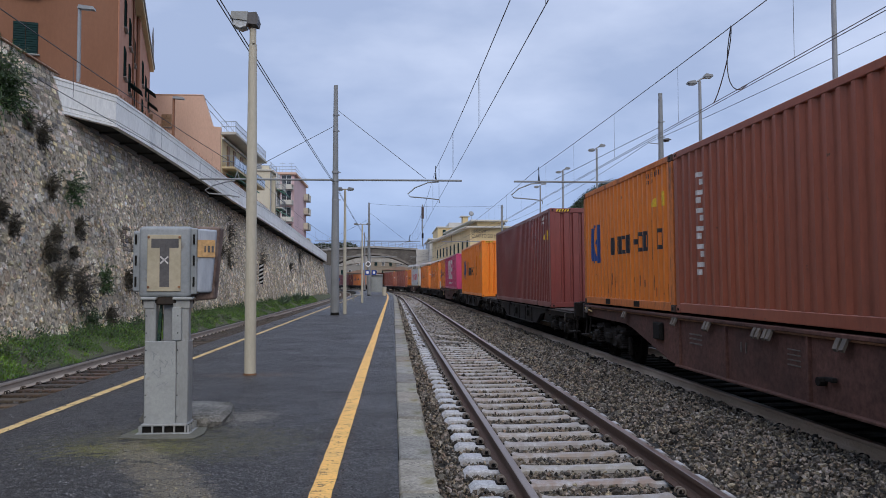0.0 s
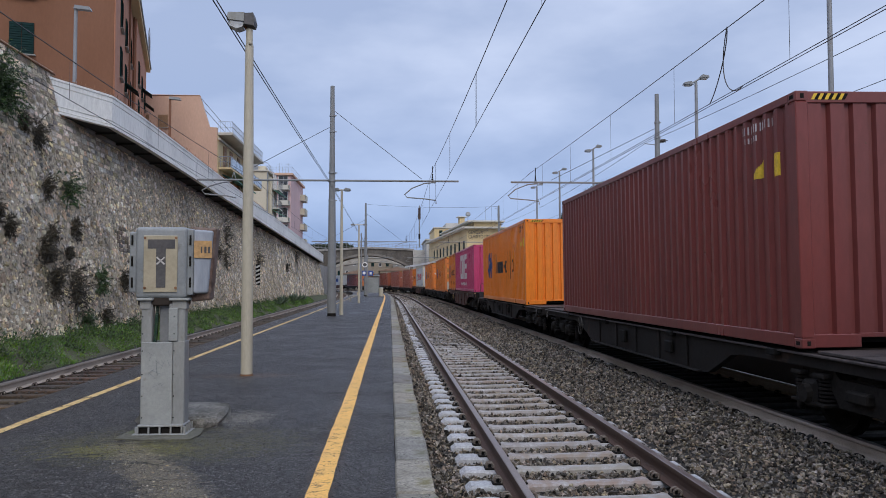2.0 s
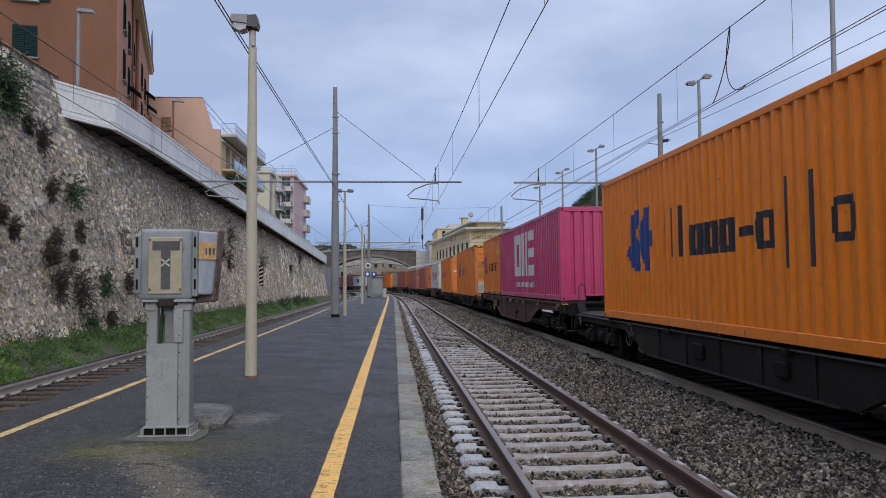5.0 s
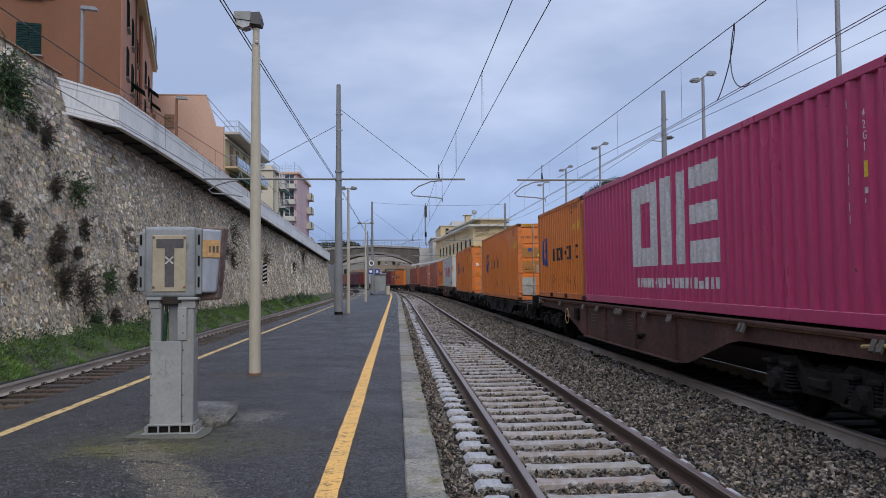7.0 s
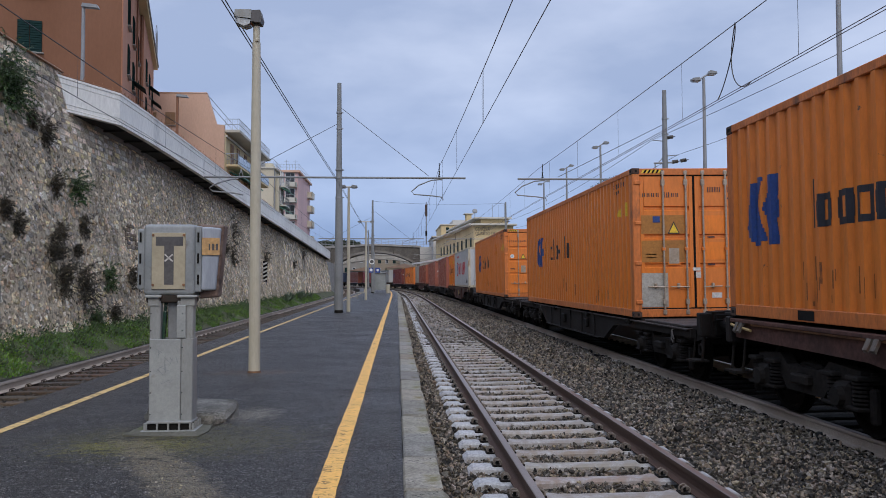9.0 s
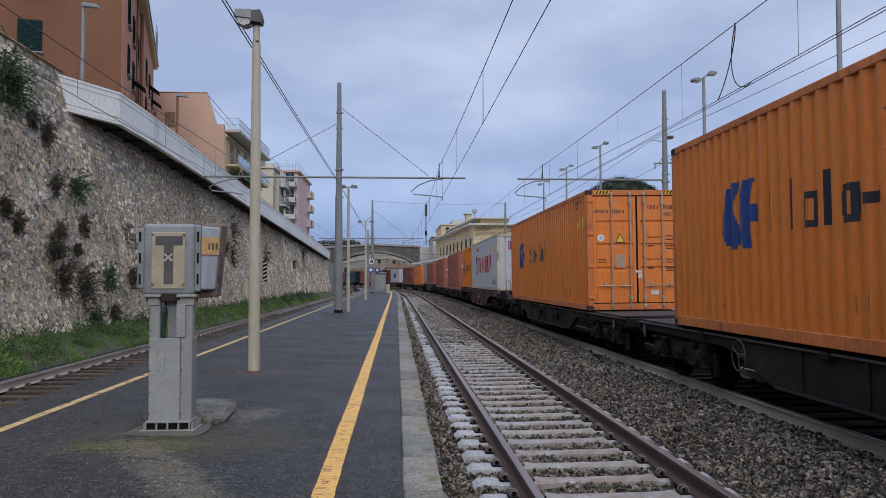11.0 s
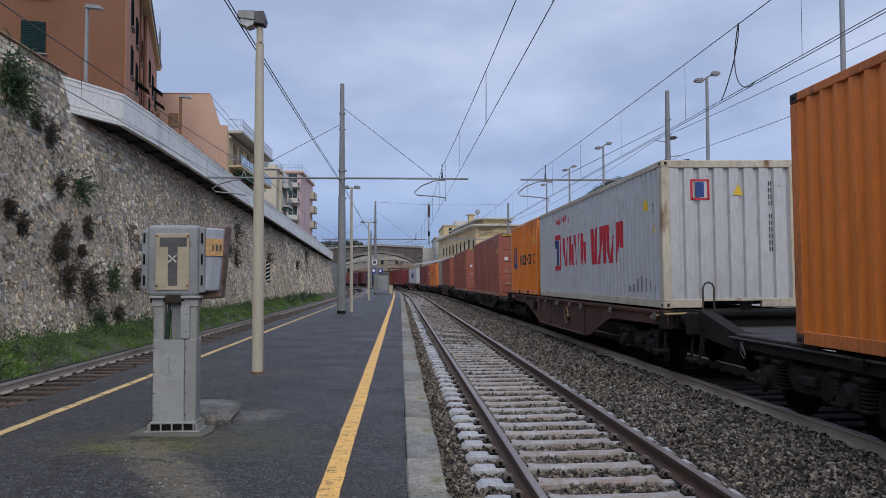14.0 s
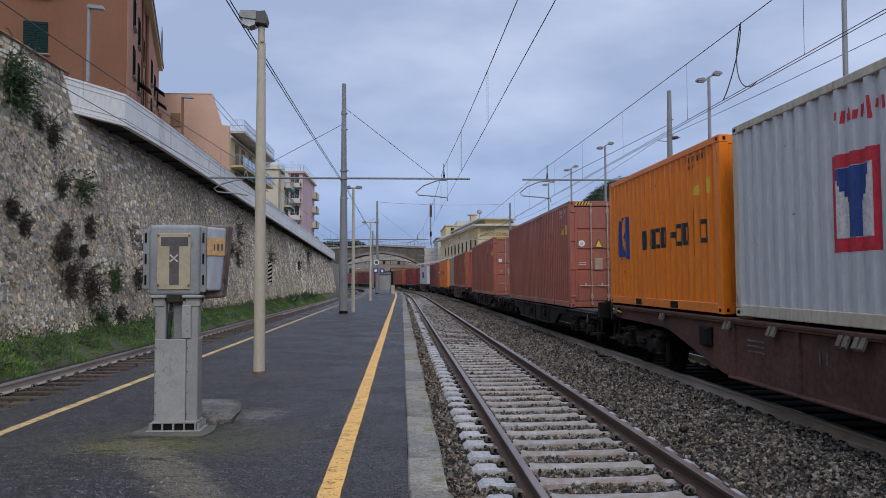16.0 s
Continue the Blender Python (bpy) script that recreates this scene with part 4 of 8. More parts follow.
            if "repaired" in label and sx < 0:
                rp = Mesh()
                rp.box((-0.8, -hl + 0.024, 0.53), (0.52, 0.01, 0.66))
                rp.make("repair_plate", P_PATCH, leaf, "bare grey repair plate")
                for z, h_ in ((1.28, 0.42), (1.8, 0.36)):
                    rp = Mesh()
                    rp.box((-0.62, -hl + 0.026, z), (0.86, 0.006, h_))
                    rp.make("repaint_patch", P_OCHRE, leaf, "dull ochre repainted patch")
            if "repaired" in label and sx > 0:
                for z in (1.28, 1.8):
                    rp = Mesh()
                    rp.box((0.4, -hl + 0.026, z), (0.5, 0.008, 0.34))
                    rp.make("repaint_patch", P_ORANGE, leaf, "fresh orange patch")
            for rx in (0.17, 0.62):
                x = sx * rx
                rod = Mesh()
                rod.tube((x, -hl - 0.012, 0.06), (x, -hl - 0.012, H - 0.06), 0.019, n=10)
                rod = rod.make("lock_rod", LOCKBAR, leaf, "worn grey lock rod")
                for z, h_ in ((0.1, 0.09), (0.3, 0.11), (1.32, 0.07), (H - 0.28, 0.12), (H - 0.09, 0.08)):
                    Mesh().box((x, -hl + 0.0, z), (0.075, 0.06, h_), b=0.012).make("rod_bracket", LOCKBAR if h_ > 0.075 else mat_, rod)
                hd = Mesh()
                xs_ = (x - sx * 0.05, x + sx * 0.33) if rx > 0.5 else (x - sx * 0.03, x + sx * 0.34)
                hd.tube((xs_[0], -hl - 0.03, 0.585), (xs_[1], -hl - 0.03, 0.595), 0.014, 0.012, n=8)
                hd.make("door_handle", LOCKBAR, rod)
                hb = Mesh()
                hb.box((x + sx * 0.17, -hl + 0.0, 0.61), (0.055, 0.05, 0.1), b=0.012)
                hb.make("handle_catch", LOCKBAR, rod)
            for z in (0.3, 1.05, 1.83, H - 0.28):
                hg = Mesh()
                hg.box((sx * 1.12, -hl - 0.004, z), (0.13, 0.04, 0.075), b=0.012)
                hg.make("hinge", post, leaf)
        pl = Mesh()
        pl.box((-0.41, -hl + 0.024, 1.19), (0.2, 0.008, 0.3))
        pl.make("data_plate", LOCKBAR, c, "dull metal data plate")
        pl = Mesh()
        pl.box((-0.41, -hl + 0.027, 1.19), (0.25, 0.004, 0.35))
        pl.make("plate_margin", P_ORANGE if mat_ in (P_ORANGE, P_ORANGE_OLD) else mat_, c)
        if H > 2.7 and "repaired" not in label:
            pl = Mesh()
            pl.tube((-0.875, -hl + 0.027, 1.74), (-0.875, -hl + 0.022, 1.74), 0.085, n=18)
            disc_ = pl.make("round_sticker", WHITE, c, "white round sticker")
            pl = Mesh()
            pl.tube((-0.875, -hl + 0.0215, 1.74), (-0.875, -hl + 0.019, 1.74), 0.05, n=16)
            pl.make("sticker_centre", L_PALEBLUE, disc_)
        elif "repaired" in label:
            Mesh().box((-0.75, -hl + 0.02, 1.9), (0.14, 0.006, 0.12)).make("blue_sticker", L_BLUE, c, "small blue sticker")
        tr = Mesh()
        tr.prism([(-0.53, 1.62), (-0.29, 1.62), (-0.41, 1.86)], 1, -hl + 0.02, -hl + 0.03)
        tr.make("warning_rim", L_DARK, c)
        tr = Mesh()
        tr.prism([(-0.5, 1.64), (-0.32, 1.64), (-0.41, 1.82)], 1, -hl + 0.014, -hl + 0.019)
        tr.make("warning_triangle", L_YELLOW, c, "yellow warning triangle")
        for x, z, w_, h_ in ((0.03, 0.93, 0.15, 0.06), (0.06, 0.82, 0.1, 0.12), (0.42, 0.42, 0.2, 0.1)):
            Mesh().box((x, -hl + 0.018, z), (w_, 0.006, h_)).make("paper_tag", L_WHITE, c, "small white tag")
        # painted lines that cannot be read, as plain bars
        tx = Mesh()
        for i in range(9):
            if mat_ in (P_ORANGE, P_ORANGE_OLD):
                for d_ in (-0.018, 0.018):
                    tx.box((-1.08 + 0.09 * i + (0.03 if i > 4 else 0) + d_, -hl + 0.026, H - 0.52), (0.018, 0.006, 0.1 if i in (0, 5, 6) else 0.075))
        for i in range(4):
            for d_ in (-0.016, 0.016):
                tx.box((0.3 + 0.068 * i + d_, -hl + 0.026, H - 0.42), (0.014, 0.006, 0.1))
        for i in range(6):
            for d_ in (-0.014, 0.014):
                tx.box((0.66 + 0.056 * i + d_, -hl + 0.026, H - 0.42), (0.013, 0.006, 0.1))
        for z in (1.7, 1.62, 1.47, 1.4, 1.14, 1.07, 0.94, 0.87):
            tx.box((0.83, -hl + 0.026, z + 0.08), (0.24, 0.006, 0.022))
        for z in (1.55, 1.02):
            tx.box((0.33, -hl + 0.026, z), (0.14, 0.006, 0.025))
        for z in (1.22, 1.16):
            tx.box((-0.86, -hl + 0.026, z), (0.2, 0.006, 0.018))
        tagged(tx.make("end_code", dark_code, c), kind="stuff")
        if H > 2.7 and mat_ is P_ORANGE_OLD:
            lettering("45G1", 0.66, H - 0.64, 0.15, -hl + 0.026, c, dark_code)
            lettering("MAX. GROSS", 0.24, 1.73, 0.075, -hl + 0.026, c, dark_code)
            lettering("MAX. PAYLOAD", 0.24, 1.2, 0.06, -hl + 0.026, c, dark_code)
    if hazard:
        for sx in (-1, 1):
            hz = Mesh()
            for i in range(10):
                x = sx * (1.02 - 0.04 * i)
                hz.add([(x - 0.02, -hl - 0.004, H - 0.1), (x + 0.02, -hl - 0.004, H - 0.1), (x + 0.06, -hl - 0.004, H - 0.03), (x + 0.02, -hl - 0.004, H - 0.03)], [(0, 1, 2, 3)], i % 2)
            tagged(hz.make("hazard_stripe", [L_YELLOW, BLACK], c, "yellow and black height stripes"), kind="stuff")
    if mat_ is P_ORANGE_OLD:
        rr = random.Random(int(L * 100))
        drips = []
        for _ in range(34):
            u, v = rr.uniform(L * 0.3, L - 0.3), rr.uniform(0.18, 0.5)
            drips.append((u, u + rr.uniform(0.008, 0.03), v, v + rr.uniform(0.04, 0.3)))
        marks(prof, L, drips, "rust_streak", L_RUST, c, "", "stuff", 0.003)
    if mat_ is P_PINK:
        for i, ch in enumerate("42G1"):
            o = lettering(ch, 0, 0, 0.12, 0, c, L_WHITE)
            o.matrix_basis = pose(-SIDE_X - 0.002 + 0.006, -hl + 0.525, 2.08 - 0.11 * i, 90, 0, -90) @ Matrix.Diagonal((0.8, 1, 1, 1))
        marks(prof, L, [(L - 0.58, L - 0.45, 1.49, 1.65)], "size_label", L_YELLOW, c, "yellow size label")
        marks(prof, L, [(L - 0.57, L - 0.46, 1.33, 1.39), (L - 0.57, L - 0.5, 1.24, 1.28)], "weight_mark", L_WHITE, c, "", "stuff")
    else:
        side_labels(prof, L, H, mat_, c)
    for nm, glyphs, mm, lb in words:
        if isinstance(glyphs[0], tuple):
            marks(prof, L, glyphs, nm, mm, c, lb, "stuff")
        else:
            for rects in glyphs:
                marks(prof, L, rects, nm, mm, c, lb, "", 0.007 if nm == "emblem_stem" else 0.004)
    return c


def side_labels(prof, L, H, mat_, c):
    """Yellow size labels and code bars near the end of a side."""
    if mat_ is P_WHITE:
        marks(prof, L, strips([(0, 0), (1, 0), (0.62, 1)], L - 1.16, H * 0.69, 0.28, H * 0.09, 10), "warning_triangle", L_YELLOW, c, "yellow warning triangle")
        marks(prof, L, [(L - 0.55, L - 0.44, H * 0.52, H * 0.575)], "size_label", L_YELLOW, c, "yellow size label")
        code = [(L - 0.88, L - 0.86 + 0.015 * (i % 2), H * (0.34 + 0.042 * i), H * (0.366 + 0.042 * i)) for i in range(11)]
        code += [(L - 1.12, L - 1.1, H * (0.8 + 0.03 * i), H * (0.82 + 0.03 * i)) for i in range(3)] + [(L - 0.54, L - 0.47, H * (0.66 + 0.04 * i), H * (0.685 + 0.04 * i)) for i in range(2)]
        marks(prof, L, code, "side_code", L_DARK, c, "", "stuff")
        return
    marks(prof, L, [(L - 0.62, L - 0.42, H * 0.69, H * 0.785)] + strips([(0, 0), (1, 0), (1, 1)], L - 1.15, H * 0.7, 0.26, H * 0.075, 10), "size_label", L_YELLOW, c, "yellow size label", "stuff")
    code = [(L - 1.35 + 0.05 * i, L - 1.332 + 0.05 * i, H * 0.905, H * 0.94) for i in range(17)] + [(L - 1.3 + 0.05 * i, L - 1.282 + 0.05 * i, H * 0.865, H * 0.89) for i in range(7)]
    marks(prof, L, code, "side_code", L_DARK if mat_ in (P_ORANGE, P_ORANGE_OLD, P_WHITE) else L_WHITE, c, "", "stuff")


def word_orange(L):
    if L > 8:
        return [("emblem", emblem(1.75, 0.95, 2.1, 1.45), L_BLUE, "blue emblem stroke"), ("word_stroke", block_word(3.9, 9.6, 1.15, 1.62, 10, 3, 0.35, 0.25), L_DARK, "dark stroke of a worn word mark")]
    return [("emblem", emblem(0.5, 0.92, 1.78, 0.95), L_BLUE, "blue emblem stroke"), ("word_stroke", block_word(1.95, 5.55, 1.06, 1.42, 10, 5, 0.18, 0.18), L_DARK, "dark stroke of a worn word mark")]


def word_orange_old():
    return [("emblem", emblem(1.9, 1.15, 2.05, 1.1), L_BLUE, "blue emblem stroke"), ("word_stroke", block_word(3.4, 7.3, 1.32, 1.72, 10, 8, 0.2, 0.18), L_DARK, "dark stroke of a worn word mark")]


RUSTY_WHITE = M("rust_streaked_white_steel", (0.5, 0.46, 0.37), (0.42, 0.37, 0.28), 1.2, 14, 0.7, bump=0.1, grain=0.2,
                stain=(0.2, 0.1, 0.045), stain_at=0.6, stain_scale=3.2, stretch=(1, 1, 0.3))
def ring(u0, u1, v0, v1, w):
    return [(u0, u0 + w, v0, v1), (u1 - w, u1, v0, v1), (u0 + w, u1 - w, v0, v0 + w * 0.8), (u0 + w, u1 - w, v1 - w * 0.8, v1)]


WORD_PINK = [("block_mark", [ring(3.95, 5.42, 0.75, 2.25, 0.42), slant(5.62, 0.5, 0.75, 2.25, -0.02, 3), slant(6.28, 0.5, 0.75, 2.25, 0.02, 3),
                             [(6.98, 8.15, 0.75, 1.1)], [(6.98, 8.1, 1.36, 1.66)], [(6.98, 8.15, 1.92, 2.25)]], L_WHITE, "pale grey block shape"),
             ("line_stroke", bars_word(4.1, 8.15, 0.36, 0.53, 17, 11, 0, 0, 0.36, 0.03), L_WHITE, "pale stroke of a line"),
             ("code_mark", [(11.35 + d, 11.366 + d, 0.92 + 0.13 * i, 1.01 + 0.13 * i) for i in range(11) for d in ((0.0, 0.045) if i % 3 else (0.022,))], L_WHITE, "")]
L_SCUFF = M("grey_scuff", (0.1, 0.1, 0.1), (0.2, 0.2, 0.2), 6, 30, 0.8, bump=0)
WORD_WHITE = [("word_stroke", bars_word(3.65, 6.5, 0.9, 1.68, 4, 21, 0, 0, 0.3, 0.22) + bars_word(6.9, 9.75, 0.87, 1.72, 4, 25, 0, 0, 0.3, 0.22), L_RED, "bold red stroke"),
              ("emblem", [[(2.45, 2.53, 0.78, 1.8), (3.22, 3.3, 0.78, 1.8), (2.53, 3.22, 0.78, 0.92), (2.53, 3.22, 1.66, 1.8)]], L_RED, "red emblem frame"),
              ("emblem_field", [[(2.54, 3.21, 0.925, 1.655)]], L_WHITE, "pale emblem field"),
              ("emblem_stem", [strips([(0.3, 0), (0.7, 0), (0.7, 0.5), (1.0, 0.85), (1.0, 1.0), (0.0, 1.0), (0.0, 0.85), (0.3, 0.5)], 2.58, 0.93, 0.58, 0.72, 12)], L_BLUE, "blue emblem stem"),
              ("line_stroke", bars_word(2.5, 4.5, 2.12, 2.25, 12, 9, 0.05, 0.05, 0.25), L_RED, ""),
              ("base_scuff", [(10.1 + 0.27 * i, 10.13 + 0.27 * i, 0.27, (0.38, 0.42, 0.52, 0.58, 0.54, 0.5, 0.4)[i]) for i in range(7)], L_SCUFF, "dark scuffs")]
WORD_BROWN = [("upright_stroke", [q for i in range(6) for q in ([(0.88, 1.16, 0.72 + 0.27 * i, 0.79 + 0.27 * i)],
                                                             [(0.92 + 0.1 * (i % 2), 1.04 + 0.1 * (i % 2), 0.6 + 0.27 * i, 0.685 + 0.27 * i)])], L_WHITE,
               "pale stroke of an upright word mark"),
              ("code_mark", [(11.2 + 0.1 * i, 11.25 + 0.1 * i, 2.2, 2.3) for i in range(6)], L_WHITE, "")]
WORD_PLAIN = [("panel_patch", [(9.3, 9.7, 0.9, 1.5)], P_BROWN, "small repainted patch")]


# ---------------------------------------------------------------- wagons
LUG = M("worn_lug_steel", (0.06, 0.05, 0.042), (0.14, 0.12, 0.1), 5, 30, 0.75, bump=0.2, grain=0.3, stain=(0.1, 0.06, 0.04), stain_at=0.55, stain_scale=6)
L_FADED = M("faded_white_stencil", (0.13, 0.115, 0.1), (0.08, 0.068, 0.06), 6, 30, 0.8, bump=0)
HOOK = M("worn_hook_steel", (0.035, 0.031, 0.028), (0.075, 0.066, 0.058), 5, 30, 0.75, bump=0.2, grain=0.3)
YELLOWED = M("faded_yellow_bar_paint", (0.45, 0.32, 0.12), (0.35, 0.24, 0.1), 6, 30, 0.7, bump=0.1)
def wheelset_mesh():
    m = Mesh()
    m.tube((-1.0, 0, 0), (1.0, 0, 0), 0.08, n=10)
    for sx in (-1, 1):
        prev = None
        prof = [(0.66, 0.0), (0.66, 0.43), (0.685, 0.485), (0.705, 0.46), (0.71, 0.455), (0.8, 0.45), (0.8, 0.4), (0.755, 0.37), (0.75, 0.14), (0.79, 0.12), (0.79, 0.0)]
        n = 24
        vs = []
        for x, r in prof:
            for i in range(n):
                t = 2 * pi * i / n
                vs.append((sx * x, r * cos(t), r * sin(t)))
        fs = [(j * n + i, j * n + (i + 1) % n, (j + 1) * n + (i + 1) % n, (j + 1) * n + i) for j in range(len(prof) - 1) for i in range(n)]
        m.add(vs, fs)
        for i in range(4):
            t = pi / 2 * i
            m.box((sx * 0.775, 0.25 * cos(t), 0.25 * sin(t)), (0.05, 0.07, 0.07), b=0.01)
    return m


def bogie_mesh():
    """Two-axle cast bogie frame about its centre, rail level at z = 0."""
    m = Mesh()
    for sx in (-1, 1):
        x = sx * 1.0
        m.prism([(-1.15, 0.62), (-1.15, 0.74), (-0.55, 0.78), (-0.4, 0.66), (0.4, 0.66), (0.55, 0.78), (1.15, 0.74), (1.15, 0.62), (0.62, 0.6), (0.42, 0.36),
                 (-0.42, 0.36), (-0.62, 0.6)], 0, x - 0.07, x + 0.07)
        for wy in (-0.9, 0.9):
            m.box((x + sx * 0.05, wy, 0.46), (0.22, 0.3, 0.3), b=0.04)
            m.tube((x + sx * 0.14, wy, 0.46), (x + sx * 0.22, wy, 0.46), 0.12, 0.1, n=12)
            for d in (-0.24, 0.24):
                for i in range(6):
                    z = 0.4 + i * 0.042
                    m.tube((x + sx * 0.05, wy + d, z), (x + sx * 0.05, wy + d, z + 0.024), 0.1, n=10)
                m.box((x + sx * 0.05, wy + d, 0.36), (0.24, 0.24, 0.04), b=0.01)
                m.box((x + sx * 0.05, wy + d, 0.67), (0.24, 0.24, 0.05), b=0.01)
            m.box((x + sx * 0.02, wy * 1.45, 0.4), (0.08, 0.1, 0.36), b=0.02)
        m.box((x + sx * 0.1, 0, 0.52), (0.1, 0.4, 0.12), b=0.02)
    m.box((0, 0, 0.6), (2.0, 0.5, 0.22), b=0.03)
    for y in (-1.15, 1.15):
        m.box((0, y, 0.66), (2.0, 0.12, 0.12), b=0.02)
    return m


_bog = {}


def add_bogies(wagon, ys):
    for y in ys:
        if "b" not in _bog:
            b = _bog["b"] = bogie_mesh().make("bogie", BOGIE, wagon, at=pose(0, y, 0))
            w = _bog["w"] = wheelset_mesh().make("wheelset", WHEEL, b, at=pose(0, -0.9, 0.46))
            w2 = twin(w, pose(0, 0.9, 0.46), b)
        else:
            b = twin(_bog["b"], pose(0, y, 0), wagon)
            for wy in (-0.9, 0.9):
                twin(_bog["w"], pose(0, wy, 0.46), b)


def buffers(w, y, z, mat_):
    """A headstock with two buffers and a coupling."""
    s = -1 if y < 0 else 1
    m = Mesh()
    m.box((0, y - s * 0.1, z), (2.5, 0.16, 0.36), b=0.02)
    m.make("headstock", mat_, w)
    for sx in (-1, 1):
        b = Mesh()
        b.tube((sx * 0.87, y, z), (sx * 0.87, y + s * 0.4, z), 0.11, n=12)
        b.box((sx * 0.87, y + s * 0.02, z), (0.34, 0.04, 0.34), b=0.02)
        b.tube((sx * 0.87, y + s * 0.38, z), (sx * 0.87, y + s * 0.45, z), 0.15, 0.17, n=16)
        b.make("buffer", BLACK, w)
    c = Mesh()
    c.path([(0, y, z), (0, y + s * 0.25, z - 0.05), (0, y + s * 0.45, z - 0.12)], 0.05, 8)
    c.path([(0.3, y, z - 0.1), (0.32, y + s * 0.2, z - 0.42), (0.3, y + s * 0.42, z - 0.45)], 0.03, 6)
    c.make("coupling", BLACK, w)
    st = Mesh()
    st.path([(-1.15, y - s * 0.1, z - 0.1), (-1.2, y - s * 0.1, z - 0.55), (-1.2, y - s * 0.45, z - 0.55), (-1.15, y - s * 0.45, z - 0.1)], 0.02, 6)
    st.box((-1.2, y - s * 0.28, z - 0.55), (0.22, 0.36, 0.03))
    st.make("shunter_step", BOGIE, w)
    hr = Mesh()
    hr.path([(-1.05, y + s * 0.02, z + 0.05), (-1.05, y + s * 0.1, z + 0.08), (-0.75, y + s * 0.1, z + 0.08), (-0.75, y + s * 0.02, z + 0.05)], 0.016, 6)
    hr.make("grab_rail", BLACK, w)


def tall_wagon():
    """A sixty-foot container flat with deep plate side sills, rail level at z = 0, deck at 1.19."""
    w = thing("flat_wagon", "dark brown container flat wagon with deep riveted side sills", "rail wagon", group="wagons of the freight train")
    hl = 9.35
    for sx in (-1, 1):
        m = Mesh()
        x = sx * 1.16
        prof = [(-hl, 1.14), (hl, 1.14), (hl, 0.9), (6.1, 0.86), (5.6, 0.8), (3.5, 0.36), (3.1, 0.33), (-3.4, 0.33), (-3.7, 0.36), (-5.3, 0.8), (-5.7, 0.86), (-hl, 0.9)]
        m.prism(prof, 0, x - 0.012, x + 0.012)
        m.box((x, 0, 1.13), (0.16, 2 * hl, 0.05), b=0.008)
        m.box((x, -0.15, 0.34), (0.18, 6.5, 0.03), b=0.006)
        for y in (-3.2, -1.0, 1.2, 3.0):
            m.box((x + sx * 0.03, y, 0.72), (0.05, 0.06, 0.74), b=0.005)
        m.make("side_sill", WAGON_B, w)
        pp = Mesh()
        pp.tube((sx * 1.2, -8.6, 1.1), (sx * 1.2, 8.6, 1.1), 0.024, n=8)
        pp.make("edge_pipe", RUST, w)
        for y in (-8.9, -5.9, -3.1, -1.75, -0.15, 0.15, 1.75, 3.1, 5.9, 8.9):
            lg = Mesh()
            for d_ in (-0.06, 0.06):
                lg.prism([(sx * 1.2, 1.12), (sx * 1.235, 1.12), (sx * 1.29, 1.0), (sx * 1.27, 0.97)], 1, y + d_ - 0.04, y + d_ + 0.04)
            lg.tube((sx * 1.21, y - 0.14, 1.12), (sx * 1.21, y + 0.14, 1.12), 0.03, n=8)
            lg.make("container_lug", LUG, w, "worn folding lug")
        b1 = Mesh()
        b1.box((sx * 1.2, 4.0, 0.84), (0.07, 0.42, 0.3), b=0.02)
        b1.box((sx * 1.24, 3.9, 0.84), (0.03, 0.16, 0.24), b=0.01)
        b1.make("brake_panel", BLACK, w)
        b2_ = Mesh()
        b2_.tube((sx * 1.17, -1.3, 0.62), (sx * 1.26, -1.3, 0.62), 0.05, n=8)
        b2_.box((sx * 1.22, -1.5, 0.66), (0.06, 0.16, 0.05), b=0.01)
        b2_.make("brake_valve", BLACK, w)
        nm = Mesh()
        for k_ in range(3):
            nm.box((sx * 1.178, 2.35, 0.88 - 0.07 * k_), (0.008, 0.5, 0.022))
        nm.box((sx * 1.178, 0.75, 0.82), (0.008, 0.03, 0.14))
        nm.box((sx * 1.178, 0.6, 0.82), (0.008, 0.03, 0.14))
        for k_ in range(4):
            nm.box((sx * 1.178, -0.65, 0.9 - 0.06 * k_), (0.008, 0.3, 0.014))
        nm.make("sill_marking", L_FADED, w)
    for y in (-9.0, -6.1, -3.05, -0.1, 3.05, 6.1, 9.0):
        d = Mesh()
        d.box((0, y, 1.06), (2.3, 0.22, 0.2), b=0.01)
        d.make("cross_member", WAGON_B, w)
    d = Mesh()
    d.box((0, 0, 0.98), (1.5, 2 * hl - 0.3, 0.3), b=0.02)
    d.make("centre_sill", WAGON_K, w)
    tk = Mesh()
    tk.tube((-0.4, -1.0, 0.55), (-0.4, 1.2, 0.55), 0.2, n=14)
    tk.make("air_tank", BLACK, w)
    for y in (-hl, hl):
        buffers(w, y, 1.0, WAGON_K)
        s = -1 if y < 0 else 1
        pb = Mesh()
        pb.path([(-1.22, y - s * 0.75, 1.02), (-1.24, y - s * 0.3, 1.06), (-1.2, y + s * 0.05, 1.1), (-0.4, y + s * 0.1, 1.12)], 0.02, 6)
        pb.make("pull_bar", YELLOWED, w, "faded yellow hand bar")
    add_bogies(w, (-7.55, 7.55))
    return w


